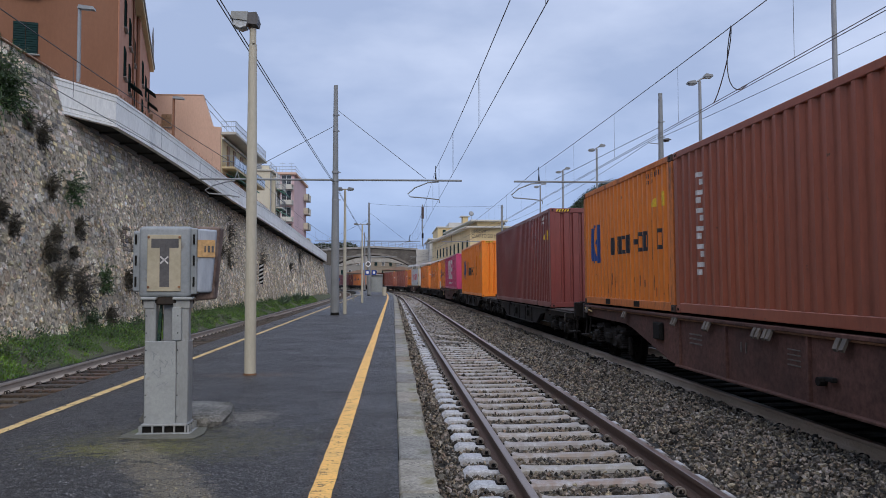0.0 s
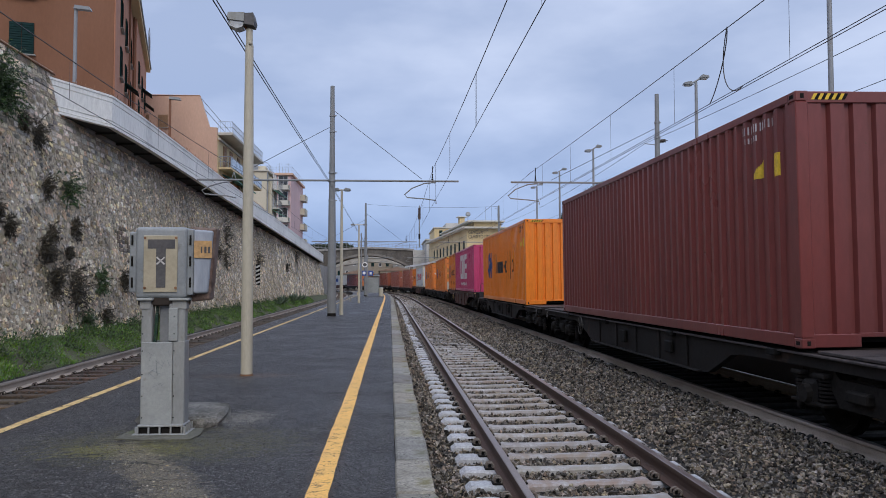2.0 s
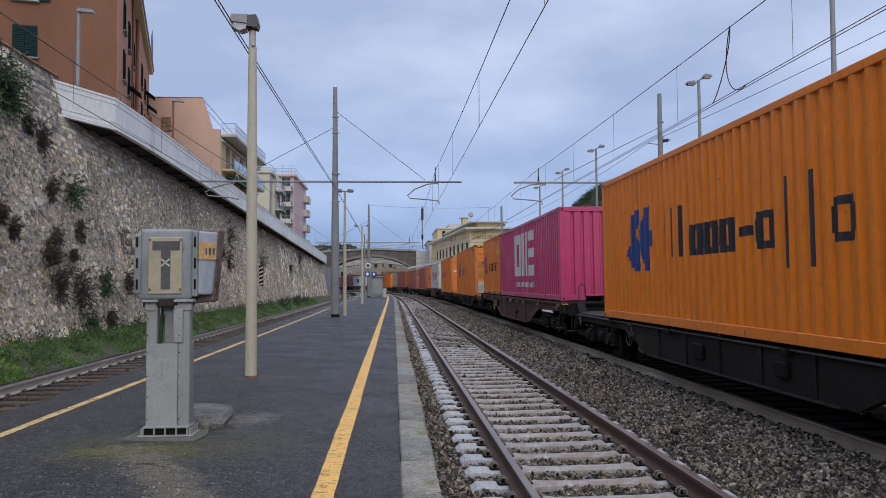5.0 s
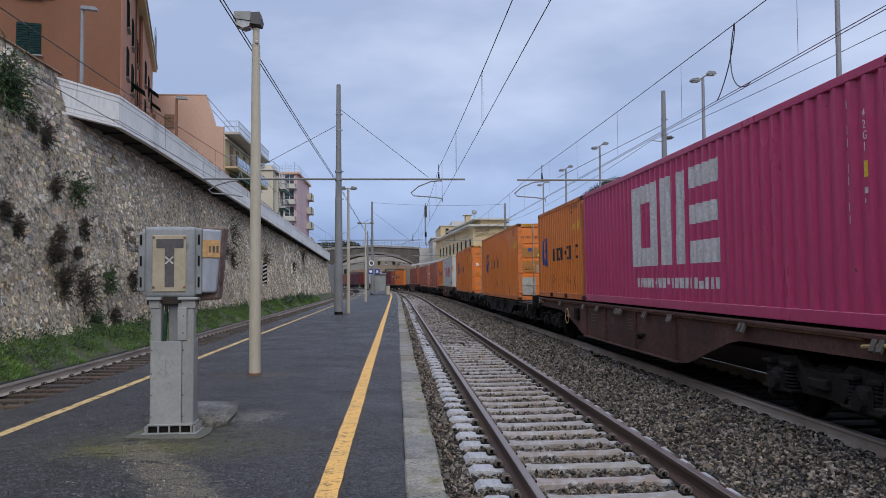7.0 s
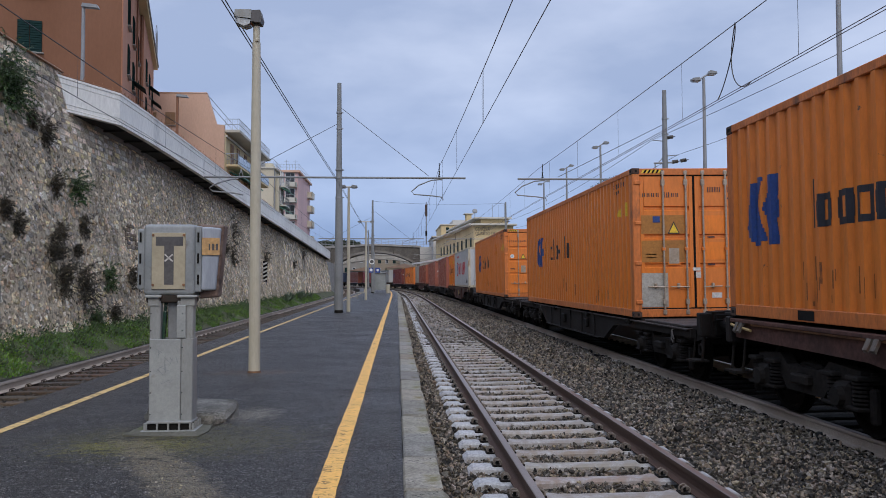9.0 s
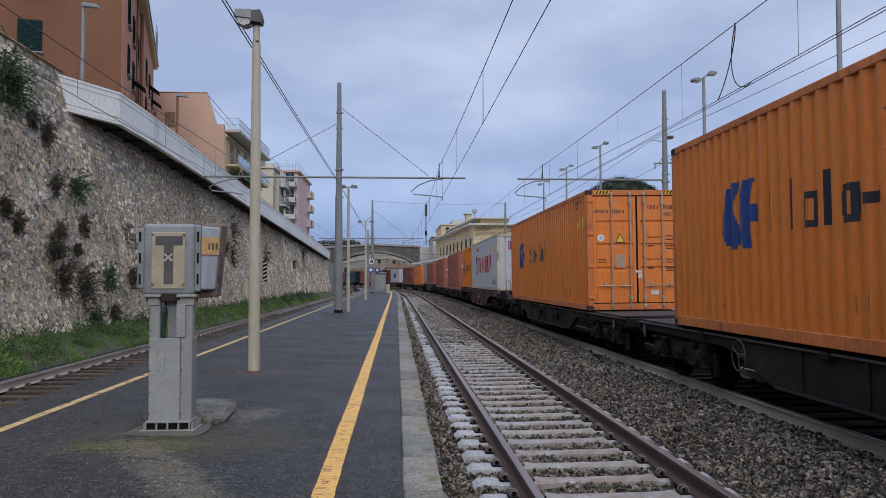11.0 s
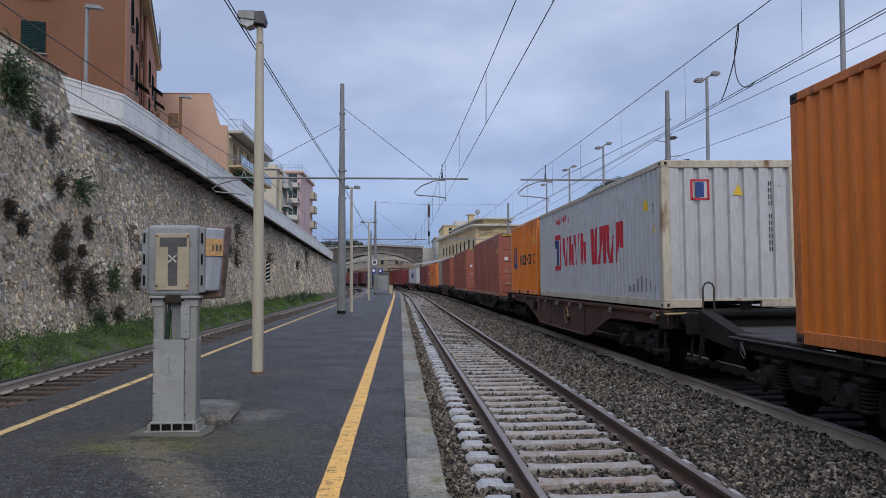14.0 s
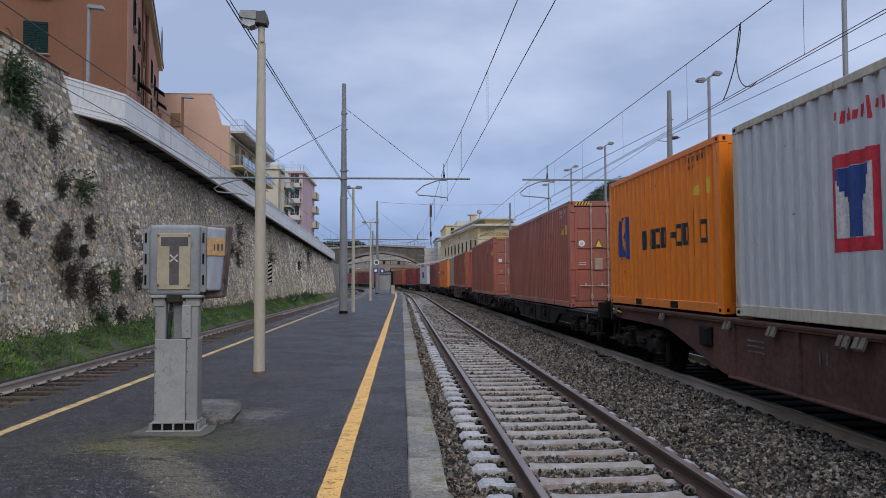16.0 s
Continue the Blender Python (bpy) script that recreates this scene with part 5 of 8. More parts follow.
def end_platform(w, s, hl, ext):
    """The raised end of a low unit: upswept sills, a chequered plate, a headstock with buffers and a shunter's hoop."""
    y0, y1 = s * (hl - 0.5), s * (hl + ext)
    for sx in (-1, 1):
        m = Mesh()
        x = sx * 0.98
        prof = [(y0, 0.88), (y0, 0.72), (s * hl, 0.7), (y1, 0.82), (y1, 1.2), (s * (hl + ext - 0.22), 1.2), (s * (hl + 0.1), 0.95)]
        m.prism(prof if s < 0 else prof[::-1], 0, x - 0.1, x + 0.1)
        m.make("end_sill", WAGON_K, w)
    m = Mesh()
    m.box((0, s * (hl + ext * 0.45), 0.93), (1.7, ext + 0.2, 0.03), b=0.006)
    m.make("end_plate", DECK, w, "worn chequered steel plate")
    m = Mesh()
    m.tube((-0.95, y1 - s * 0.18, 1.14), (0.95, y1 - s * 0.18, 1.14), 0.07, n=10)
    m.make("end_beam", BLACK, w)
    buffers(w, y1, 1.0, WAGON_K)
    if s > 0:
        m = Mesh()
        m.path([(-0.98, y1 - s * 0.08, 1.18), (-0.98, y1 - s * 0.08, 1.56), (-0.95, y1 - s * 0.08, 1.62), (-0.89, y1 - s * 0.08, 1.65), (-0.83, y1 - s * 0.08, 1.62),
                (-0.8, y1 - s * 0.08, 1.56), (-0.8, y1 - s * 0.08, 1.18)], 0.015, 8)
        m.make("shunter_hoop", HOOK, w)
    m = Mesh()
    m.box((-0.3, y1 - s * 0.1, 1.26), (0.16, 0.12, 0.16), b=0.02)
    m.box((-0.3, y1 - s * 0.1, 1.33), (0.2, 0.16, 0.03), b=0.008)
    m.make("end_bracket", BLACK, w)
    m = Mesh()
    yr = y1 - s * 0.35
    m.path([(-1.12, yr + 0.08 * cos(2 * pi * i / 12), 0.6 + 0.08 * sin(2 * pi * i / 12)) for i in range(13)], 0.02, 6)
    m.tube((-1.1, yr, 0.68), (-1.06, yr, 0.86), 0.022, n=6)
    m.make("tow_ring", BOGIE, w)


def low_wagon(front=0.0, back=0.0):
    """One unit of a low double container wagon, rail level at z = 0, deck at 0.945."""
    w = thing("low_flat_wagon", "black low container wagon unit with an open steel deck", "rail wagon", group="wagons of the freight train")
    hl = 8.75
    for sx in (-1, 1):
        m = Mesh()
        x = sx * 1.1
        prof = [(-hl, 0.9), (hl, 0.9), (hl, 0.76), (4.9, 0.74), (4.5, 0.7), (3.4, 0.38), (3.2, 0.36), (-3.2, 0.36), (-3.4, 0.38), (-4.2, 0.7), (-4.6, 0.74), (-hl, 0.76)]
        m.prism(prof, 0, x - 0.05, x + 0.05)
        m.make("side_sill", WAGON_K, w)
        lp = Mesh()
        lp.box((sx * 1.17, 0, 0.885), (0.06, 2 * hl - 0.1, 0.03), b=0.008)
        lp.make("sill_lip", DECK, w, "worn brown sill lip")
        for y in (-2.6, -1.3, 0.0, 1.3, 2.6):
            Mesh().box((sx * 1.165, y, 0.62), (0.03, 0.07, 0.5), b=0.006).make("sill_rib", WAGON_K, w)
        Mesh().box((sx * 1.15, 0, 0.37), (0.16, 6.3, 0.025), b=0.006).make("sill_flange", WAGON_K, w)
        for y in (-8.15, 8.15):
            sp = Mesh()
            sp.path([(sx * 1.17, y + 0.12, 0.86), (sx * 1.23, y + 0.06, 0.84), (sx * 1.25, y - 0.1, 0.7), (sx * 1.24, y - 0.05, 0.64), (sx * 1.24, y + 0.05, 0.7),
                     (sx * 1.2, y + 0.13, 0.84)], 0.012, 6)
            sp.make("lashing_hook", HOOK, w, "worn lashing hook")
        for y in (-5.5, -2.0, 2.0, 5.5):
            sp = Mesh()
            sp.box((sx * 1.19, y, 0.86), (0.1, 0.2, 0.08), b=0.01)
            sp.make("container_lug", BLACK, w)
        for y, l_, h_ in ((-1.9, 0.3, 0.2), (0.7, 0.34, 0.24)):
            bx = Mesh()
            bx.box((sx * 1.2, y, 0.64), (0.06, l_, h_), b=0.02)
            bx.make("brake_panel", BLACK, w)
        hw = Mesh()
        hy = 4.1 if sx < 0 else -4.1
        pts = [(sx * 1.24, hy + 0.21 * cos(2 * pi * i / 18), 0.67 + 0.21 * sin(2 * pi * i / 18)) for i in range(19)]
        hw.path(pts, 0.009, 6)
        for i in range(3):
            t = 2 * pi * i / 3 + 0.5
            hw.tube((sx * 1.24, hy, 0.67), (sx * 1.24, hy + 0.2 * cos(t), 0.67 + 0.2 * sin(t)), 0.007, n=6)
        hw.tube((sx * 1.12, hy, 0.67), (sx * 1.25, hy, 0.67), 0.03, n=8)
        hw.make("hand_wheel", HOOK, w, "worn brake hand wheel")
    d = Mesh()
    d.box((0, 0, 0.88), (1.3, 2 * hl - 0.3, 0.08))
    d.make("centre_sill", WAGON_K, w)
    for i in range(9):
        d = Mesh()
        d.box((0, -8.0 + 2.0 * i, 0.86), (2.2, 0.24, 0.14), b=0.01)
        d.make("cross_member", WAGON_K, w)
    for s in (-1, 1):
        for k in range(3):
            dp = Mesh()
            dp.box((0, s * (6.75 + 0.72 * k), 0.925), (2.3, 0.68, 0.035), b=0.006)
            dp.make("deck_plate", DECK, w)
    for s, ext in ((-1, front), (1, back)):
        if ext:
            end_platform(w, s, hl, ext)
        else:
            Mesh().box((0, s * (hl - 0.1), 0.8), (2.3, 0.18, 0.2), b=0.02).make("headstock", WAGON_K, w)
            Mesh().tube((0, s * (hl - 0.1), 0.72), (0, s * (hl + 0.2), 0.72), 0.12, n=12).make("drawbar", BOGIE, w)
    add_bogies(w, (-7.1, 6.7))
    return w


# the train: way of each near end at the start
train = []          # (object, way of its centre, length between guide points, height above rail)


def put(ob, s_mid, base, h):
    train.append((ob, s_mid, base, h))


HC, STD = 2.896, 2.591
B40 = "brown red corrugated forty-foot container with door rods"


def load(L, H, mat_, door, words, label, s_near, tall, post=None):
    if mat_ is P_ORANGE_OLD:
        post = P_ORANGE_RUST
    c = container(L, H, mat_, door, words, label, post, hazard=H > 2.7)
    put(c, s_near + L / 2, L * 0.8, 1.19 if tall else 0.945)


F40, F20 = 12.192, 6.058
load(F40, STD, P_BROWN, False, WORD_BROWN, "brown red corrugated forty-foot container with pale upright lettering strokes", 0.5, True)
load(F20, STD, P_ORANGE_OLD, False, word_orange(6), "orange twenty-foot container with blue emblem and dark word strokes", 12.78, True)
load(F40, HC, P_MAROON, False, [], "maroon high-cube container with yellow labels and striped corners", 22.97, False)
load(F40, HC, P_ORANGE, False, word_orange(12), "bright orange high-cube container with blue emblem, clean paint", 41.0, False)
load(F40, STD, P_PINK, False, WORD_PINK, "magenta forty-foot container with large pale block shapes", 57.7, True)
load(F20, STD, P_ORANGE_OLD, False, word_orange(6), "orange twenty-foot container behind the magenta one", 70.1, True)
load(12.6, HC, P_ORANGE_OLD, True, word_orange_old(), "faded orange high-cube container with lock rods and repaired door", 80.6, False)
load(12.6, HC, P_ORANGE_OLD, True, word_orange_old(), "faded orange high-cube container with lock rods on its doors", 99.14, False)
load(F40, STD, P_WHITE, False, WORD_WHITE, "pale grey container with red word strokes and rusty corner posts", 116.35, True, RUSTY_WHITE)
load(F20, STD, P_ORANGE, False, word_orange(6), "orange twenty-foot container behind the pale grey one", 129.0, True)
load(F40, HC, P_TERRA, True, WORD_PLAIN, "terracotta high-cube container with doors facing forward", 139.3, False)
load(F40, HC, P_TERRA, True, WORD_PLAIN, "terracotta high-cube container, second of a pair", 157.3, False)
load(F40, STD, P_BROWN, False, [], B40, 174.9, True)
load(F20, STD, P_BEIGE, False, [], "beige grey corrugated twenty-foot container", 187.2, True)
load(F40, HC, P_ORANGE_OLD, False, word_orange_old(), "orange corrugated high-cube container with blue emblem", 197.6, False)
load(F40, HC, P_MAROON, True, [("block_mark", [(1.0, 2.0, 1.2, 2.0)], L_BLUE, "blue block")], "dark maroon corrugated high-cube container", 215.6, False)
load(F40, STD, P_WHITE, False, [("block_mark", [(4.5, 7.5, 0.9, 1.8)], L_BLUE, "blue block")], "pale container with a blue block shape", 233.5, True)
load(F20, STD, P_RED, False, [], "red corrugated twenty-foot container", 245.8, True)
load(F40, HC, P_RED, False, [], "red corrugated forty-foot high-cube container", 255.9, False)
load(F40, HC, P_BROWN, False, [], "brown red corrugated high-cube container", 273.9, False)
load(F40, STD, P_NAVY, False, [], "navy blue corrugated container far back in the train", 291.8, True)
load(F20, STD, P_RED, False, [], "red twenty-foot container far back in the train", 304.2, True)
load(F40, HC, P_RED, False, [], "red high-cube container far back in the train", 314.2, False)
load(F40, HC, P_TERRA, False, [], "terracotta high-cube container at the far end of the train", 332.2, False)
tw = tall_wagon()
first_t = True
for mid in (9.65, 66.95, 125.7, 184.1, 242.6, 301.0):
    ob = tw if first_t else copy_thing(tw, Matrix())
    first_t = False
    wheel_y = {66.95: 5.0, 125.7: -1.3}.get(mid)
    if wheel_y is not None:
        hw = Mesh()
        hw.path([(-1.24, wheel_y + 0.2 * cos(2 * pi * i / 18), 0.74 + 0.2 * sin(2 * pi * i / 18)) for i in range(19)], 0.012, 5)
        hw.tube((-1.16, wheel_y, 0.74), (-1.24, wheel_y, 0.74), 0.025, n=6)
        hw.make("hand_wheel", YELLOWED, ob, "thin faded yellow hand wheel")
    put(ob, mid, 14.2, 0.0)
# the low units run in pairs, the raised ends outward
low_kinds, low_order = {}, 0
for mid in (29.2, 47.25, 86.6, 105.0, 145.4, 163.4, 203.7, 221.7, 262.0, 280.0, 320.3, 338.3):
    kind_ = "long" if mid == 105.0 else low_order % 2
    low_order += 1
    if kind_ in low_kinds:
        ob = copy_thing(low_kinds[kind_], Matrix())
    else:
        ob = low_kinds[kind_] = low_wagon(0.68, 0.0) if kind_ == 0 else low_wagon(0.0, 1.5 if kind_ == "long" else 0.68)
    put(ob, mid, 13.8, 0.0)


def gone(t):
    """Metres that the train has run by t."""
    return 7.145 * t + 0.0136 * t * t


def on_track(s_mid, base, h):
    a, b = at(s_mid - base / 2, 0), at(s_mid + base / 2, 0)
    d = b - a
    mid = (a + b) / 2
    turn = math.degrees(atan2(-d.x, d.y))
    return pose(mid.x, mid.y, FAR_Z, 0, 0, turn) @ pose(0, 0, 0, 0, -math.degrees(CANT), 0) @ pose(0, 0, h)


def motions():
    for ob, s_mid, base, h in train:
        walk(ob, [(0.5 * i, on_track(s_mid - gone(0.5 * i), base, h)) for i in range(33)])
        if s_mid < 150:
            for part_ in ob.children:
                for wheel in part_.children:
                    if wheel.name.startswith("wheelset"):
                        p = wheel.location.copy()
                        walk(wheel, [(i / 15, pose(p.x, p.y, p.z) @ pose(0, 0, 0, math.degrees(gone(i / 15) / 0.46), 0, 0)) for i in range(241)])


# ---------------------------------------------------------------- ballast stones
RNG = np.random.default_rng(5)
CHIP = np.array([(x, y, z) for x in (-1, 1) for y in (-1, 1) for z in (-1, 1)]) * 0.72
CHIP_F = np.array([(0, 1, 3), (0, 3, 2), (4, 6, 7), (4, 7, 5), (0, 4, 5), (0, 5, 1), (2, 3, 7), (2, 7, 6), (0, 2, 6), (0, 6, 4), (1, 5, 7), (1, 7, 3)])


def random_turns(n):
    q = RNG.normal(size=(n, 4))
    q /= np.linalg.norm(q, axis=1, keepdims=True)
    w, x, y, z = q.T
    return np.stack([1 - 2 * (y * y + z * z), 2 * (x * y - w * z), 2 * (x * z + w * y), 2 * (x * y + w * z), 1 - 2 * (x * x + z * z), 2 * (y * z - w * x),
                     2 * (x * z - w * y), 2 * (y * z + w * x), 1 - 2 * (x * x + y * y)], -1).reshape(n, 3, 3)


def stones(name, pts, size, mat_, label, category):
    """Broken stones of about the given sizes, at the given places, as one mesh."""
    n = len(pts)
    rad = RNG.uniform(0.5, 1.3, (n, 8, 3))
    sc = np.stack([RNG.uniform(1.0, 1.8, n), RNG.uniform(0.65, 1.05, n), RNG.uniform(0.5, 0.85, n)], -1) * size[:, None] * 0.5
    v = CHIP[None] * rad * sc[:, None, :]
    v = np.einsum("nij,nkj->nki", random_turns(n), v) + pts[:, None, :]
    f = CHIP_F[None] + (np.arange(n) * 8)[:, None, None]
    me = bpy.data.meshes.new(name)
    me.vertices.add(n * 8)
    me.vertices.foreach_set("co", v.astype(np.float32).ravel())
    me.loops.add(n * 36)
    me.loops.foreach_set("vertex_index", f.astype(np.int32).ravel())
    me.polygons.add(n * 12)
    me.polygons.foreach_set("loop_start", (np.arange(n * 12) * 3).astype(np.int32))
    me.materials.append(mat_)
    me.update(calc_edges=True)
    me.validate()
    me.shade_flat()
    return tagged(new(name, me), label, category, kind="stuff")


BX = [0.37, 0.62, 0.85, 1.9, 2.95, 3.3, 3.9, 4.4, 4.8, 5.8, 6.8, 7.4]
BZ = [-0.57, -0.555, -0.525, -0.525, -0.5, -0.46, -0.42, -0.425, -0.405, -0.47, -0.45, -0.5]


def spread(x0, x1, y0, y1, dens):
    n = int((x1 - x0) * (y1 - y0) * dens)
    return RNG.uniform(x0, x1, n), RNG.uniform(y0, y1, n)


all_p, all_s = [], []
for x0, x1, y0, y1, dens, size in ((0.36, 4.95, -8.0, 3.2, 300, 0.07), (0.36, 4.95, 3.2, 9.0, 1400, 0.037), (0.36, 4.95, 9.0, 16.0, 1000, 0.041), (0.36, 4.95, 16.0, 30.0, 480, 0.056),
                                   (0.36, 4.95, 30.0, 60.0, 190, 0.075)):
    x, y = spread(x0, x1, y0, y1, dens)
    near = np.abs(x - 1.894) < 1.17
    ph = np.abs(((y - 1.0) / 0.6 + 0.5) % 1.0 - 0.5) * 0.6
    on_sleeper = near & (ph < np.where(np.abs(x - 1.894) < 0.55, 0.125, 0.16)) & (RNG.uniform(size=len(x)) > 0.015)
    on_rail = (np.abs(np.abs(x - 1.894) - 0.7535) < 0.09) | (np.abs(np.abs(x - 5.805) - 0.7535) < 0.09)
    ok = ~on_sleeper & ~on_rail & (x < 4.93 - 0.05 * RNG.uniform(size=len(x)))
    x, y = x[ok], y[ok]
    z = np.interp(x, BX, BZ) + RNG.uniform(-0.05, 0.034, len(x)) + 0.012 * np.sin(x * 5 + y * 2.3)
    z += np.where(np.abs(x - 1.894) < 0.66, 0.008, 0.0) + np.where((np.abs(x - 1.894) < 1.15) & (y > 24), 0.016, 0.0)
    all_p.append(np.stack([x, y, z], -1))
    all_s.append(0.92 * size * RNG.lognormal(0, 0.3, len(x)))
# further on, round the bend
for lo, hi, n_, size in ((60.0, 90.0, 8500, 0.1), (90.0, 150.0, 6000, 0.16)):
    x, y = RNG.uniform(0.4, 4.9, n_), RNG.uniform(lo, hi, n_)
    ph = np.abs(((y - 1.0) / 0.6 + 0.5) % 1.0 - 0.5) * 0.6
    ok = (np.abs(np.abs(x - 1.894) - 0.7535) > 0.1) & ~((np.abs(x - 1.894) < 1.17) & (ph < 0.13) & (RNG.uniform(size=n_) > 0.3))
    x, y = x[ok], y[ok]
    z = np.interp(x, BX, BZ) + np.where(np.abs(x - 1.894) < 1.15, 0.006, 0.0) + RNG.uniform(-0.02, 0.02, len(x))
    all_p.append(np.array([tuple(at(b_, E_OF(a_), c_)) for a_, b_, c_ in zip(x, y, z)]))
    all_s.append(0.92 * size * RNG.lognormal(0, 0.3, len(x)))
stones("ballast_stones", np.concatenate(all_p), np.concatenate(all_s), STONES, "loose grey brown crushed stones between the sleepers", "ballast")
x, y = spread(-7.5, -4.5, 11.0, 60.0, 60)
stones("ballast_stones", np.stack([x, y, -0.52 + RNG.uniform(-0.01, 0.03, len(x))], -1), 0.06 * RNG.lognormal(0, 0.3, len(x)),
       M("stained_ballast_stones", (0.034, 0.028, 0.023), (0.07, 0.057, 0.046), 0.9, 30, 0.9, bump=0.2, grain=0.3, island=0.4),
       "brown stained stones of the old track bed", "ballast")

# ---------------------------------------------------------------- bare aggregate of the worn asphalt
ng = 150000
gs = 4.2 + 30.0 * RNG.random(ng) ** 2.3
gx = RNG.uniform(-4.3, 0.0, ng)
bare = (np.abs(gx + 0.475) > 0.08) & (np.abs(gx + 3.72) > 0.055) & ~((np.abs(gx + 2.1) < 0.4) & (gs > 7.35) & (gs < 9.0))
gs, gx = gs[bare], gx[bare]
ng = len(gs)
gz = np.interp(gx, [-4.37, -2.0, 0.05], [0.0, 0.02, 0.0])
gr, gt = 0.005 * RNG.lognormal(0, 0.35, ng), RNG.uniform(0, 6.28, ng)
gv = np.empty((ng, 5, 3), np.float32)
for k in range(4):
    rk = gr * RNG.uniform(0.6, 1.2, ng)
    gv[:, k] = np.stack([gx + rk * np.cos(gt + k * 1.571), gs + rk * np.sin(gt + k * 1.571), gz - 0.001], -1)
gv[:, 4] = np.stack([gx + gr * RNG.uniform(-0.4, 0.4, ng), gs + gr * RNG.uniform(-0.4, 0.4, ng), gz + gr * RNG.uniform(0.35, 0.9, ng)], -1)
gf = np.array([[0, 1, 4], [1, 2, 4], [2, 3, 4], [3, 0, 4]])[None] + (np.arange(ng) * 5)[:, None, None]
me = bpy.data.meshes.new("asphalt_grit")
me.vertices.add(ng * 5)
me.vertices.foreach_set("co", gv.ravel())
me.loops.add(ng * 12)
me.loops.foreach_set("vertex_index", gf.astype(np.int32).ravel())
me.polygons.add(ng * 4)
me.polygons.foreach_set("loop_start", (np.arange(ng * 4) * 3).astype(np.int32))
me.materials.append(M("asphalt_aggregate", (0.012, 0.012, 0.013), (0.16, 0.157, 0.16), 12, 60, 0.6, bump=0, grain=0.2, island=0.95, spots=SPOTS[:4]))
me.update(calc_edges=True)
me.shade_flat()
tagged(new("asphalt_grit", me), "grey grit standing proud of the worn asphalt", "grit", kind="stuff")

# ---------------------------------------------------------------- coping stones along the platform edge
cope = None
s = -3.0
k = 0
while s < 118:
    ln = random.choice((0.98, 1.0, 1.02))
    m = Mesh()
    if cope is None or k < 7:
        m.box((0, 0, 0), (0.295, 0.985, 0.155), b=0.018)
        # chipped outer edge
        for i, v in enumerate(m.v):
            if v[0] > 0.1 and v[2] > 0:
                m.v[i] = (v[0] - random.uniform(0, 0.03), v[1], v[2] - random.uniform(0, 0.02))
        c_ob = m.make("coping_stone", COPING, platform)
        cope = (cope or []) + [c_ob]
        c_ob.matrix_basis = frame_at(s, E_OF(0.2), -0.0745 + random.uniform(-0.004, 0.004), random.uniform(-0.4, 0.4))
    else:
        twin(cope[k % 7], frame_at(s, E_OF(0.2) + random.uniform(-0.006, 0.006), -0.0745 + random.uniform(-0.006, 0.008), random.uniform(-0.4, 0.4)), platform)
    k += 1
    s += 1.0

# ---------------------------------------------------------------- rubble stones of the wall
def rubble_shape(seed):
    """An irregular dressed face, one unit wide and high, proud by one unit towards +x."""
    rng = random.Random(seed)
    n = 7
    ring = []
    for i in range(n):
        t = 2 * pi * (i + rng.uniform(-0.25, 0.25)) / n
        r = 0.5 * rng.uniform(0.86, 1.08)
        sq = 1 / max(abs(cos(t)), abs(sin(t))) ** 0.6
        ring.append((r * sq * cos(t), r * sq * sin(t)))
    vs = [(-1.2, a, b) for a, b in ring] + [(rng.uniform(0.35, 1.0), a * 0.8, b * 0.8) for a, b in ring]
    fs = [(i, (i + 1) % n, n + (i + 1) % n, n + i) for i in range(n)] + [tuple(range(n, 2 * n))]
    return vs, fs


def ashlar_shape(seed):
    """A roughly squared stone with worn corners."""
    rng = random.Random(seed)
    ring = []
    for a, b in ((-0.5, -0.42), (-0.42, -0.5), (0.42, -0.5), (0.5, -0.42), (0.5, 0.42), (0.42, 0.5), (-0.42, 0.5), (-0.5, 0.42)):
        ring.append((a * rng.uniform(0.9, 1.0), b * rng.uniform(0.88, 1.02)))
    n = len(ring)
    vs = [(-1.2, a, b) for a, b in ring] + [(rng.uniform(0.5, 0.9), a * 0.93, b * 0.9) for a, b in ring]
    fs = [(i, (i + 1) % n, n + (i + 1) % n, n + i) for i in range(n)] + [tuple(range(n, 2 * n))]
    return vs, fs


SHAPES = [rubble_shape(i) for i in range(14)] + [ashlar_shape(i) for i in range(8)]
piece = []
for vs, fs in SHAPES:
    me = bpy.data.meshes.new("stone")
    me.from_pydata(vs, [], fs)
    me.materials.append(WSTONE_P)
    piece.append(me)
rest = Mesh()
single = 0
rng = random.Random(77)


def lay_stone(s, zc, w, h, tilt, dep, squared=False):
    """One stone of the wall face, centred on way s and height zc."""
    global single
    if zc + h / 2 > wall_top(s) - 0.02:
        return
    xw = WB + (WT - WB) * zc / 7.3
    full = pose(xw, s, zc, 0, 0, rng.uniform(-5, 5)) @ pose(0, 0, 0, tilt, -8.2, 0) @ Matrix.Diagonal((dep, w, h, 1))
    i = 14 + rng.randrange(8) if squared else rng.randrange(14)
    if 17.0 < s < 23.4 and 1.2 < zc < 5.2 and w > 0.17 and single < 300:
        o = new("stone", piece[i])
        o.parent, o.matrix_basis = wall, full
        single += 1
        return
    vs, fs = SHAPES[i]
    n0 = len(rest.v)
    rest.v += [tuple(full @ Vector(v)) for v in vs]
    rest.f += [tuple(n0 + q for q in f) for f in fs]
    rest.k += [0] * len(fs)


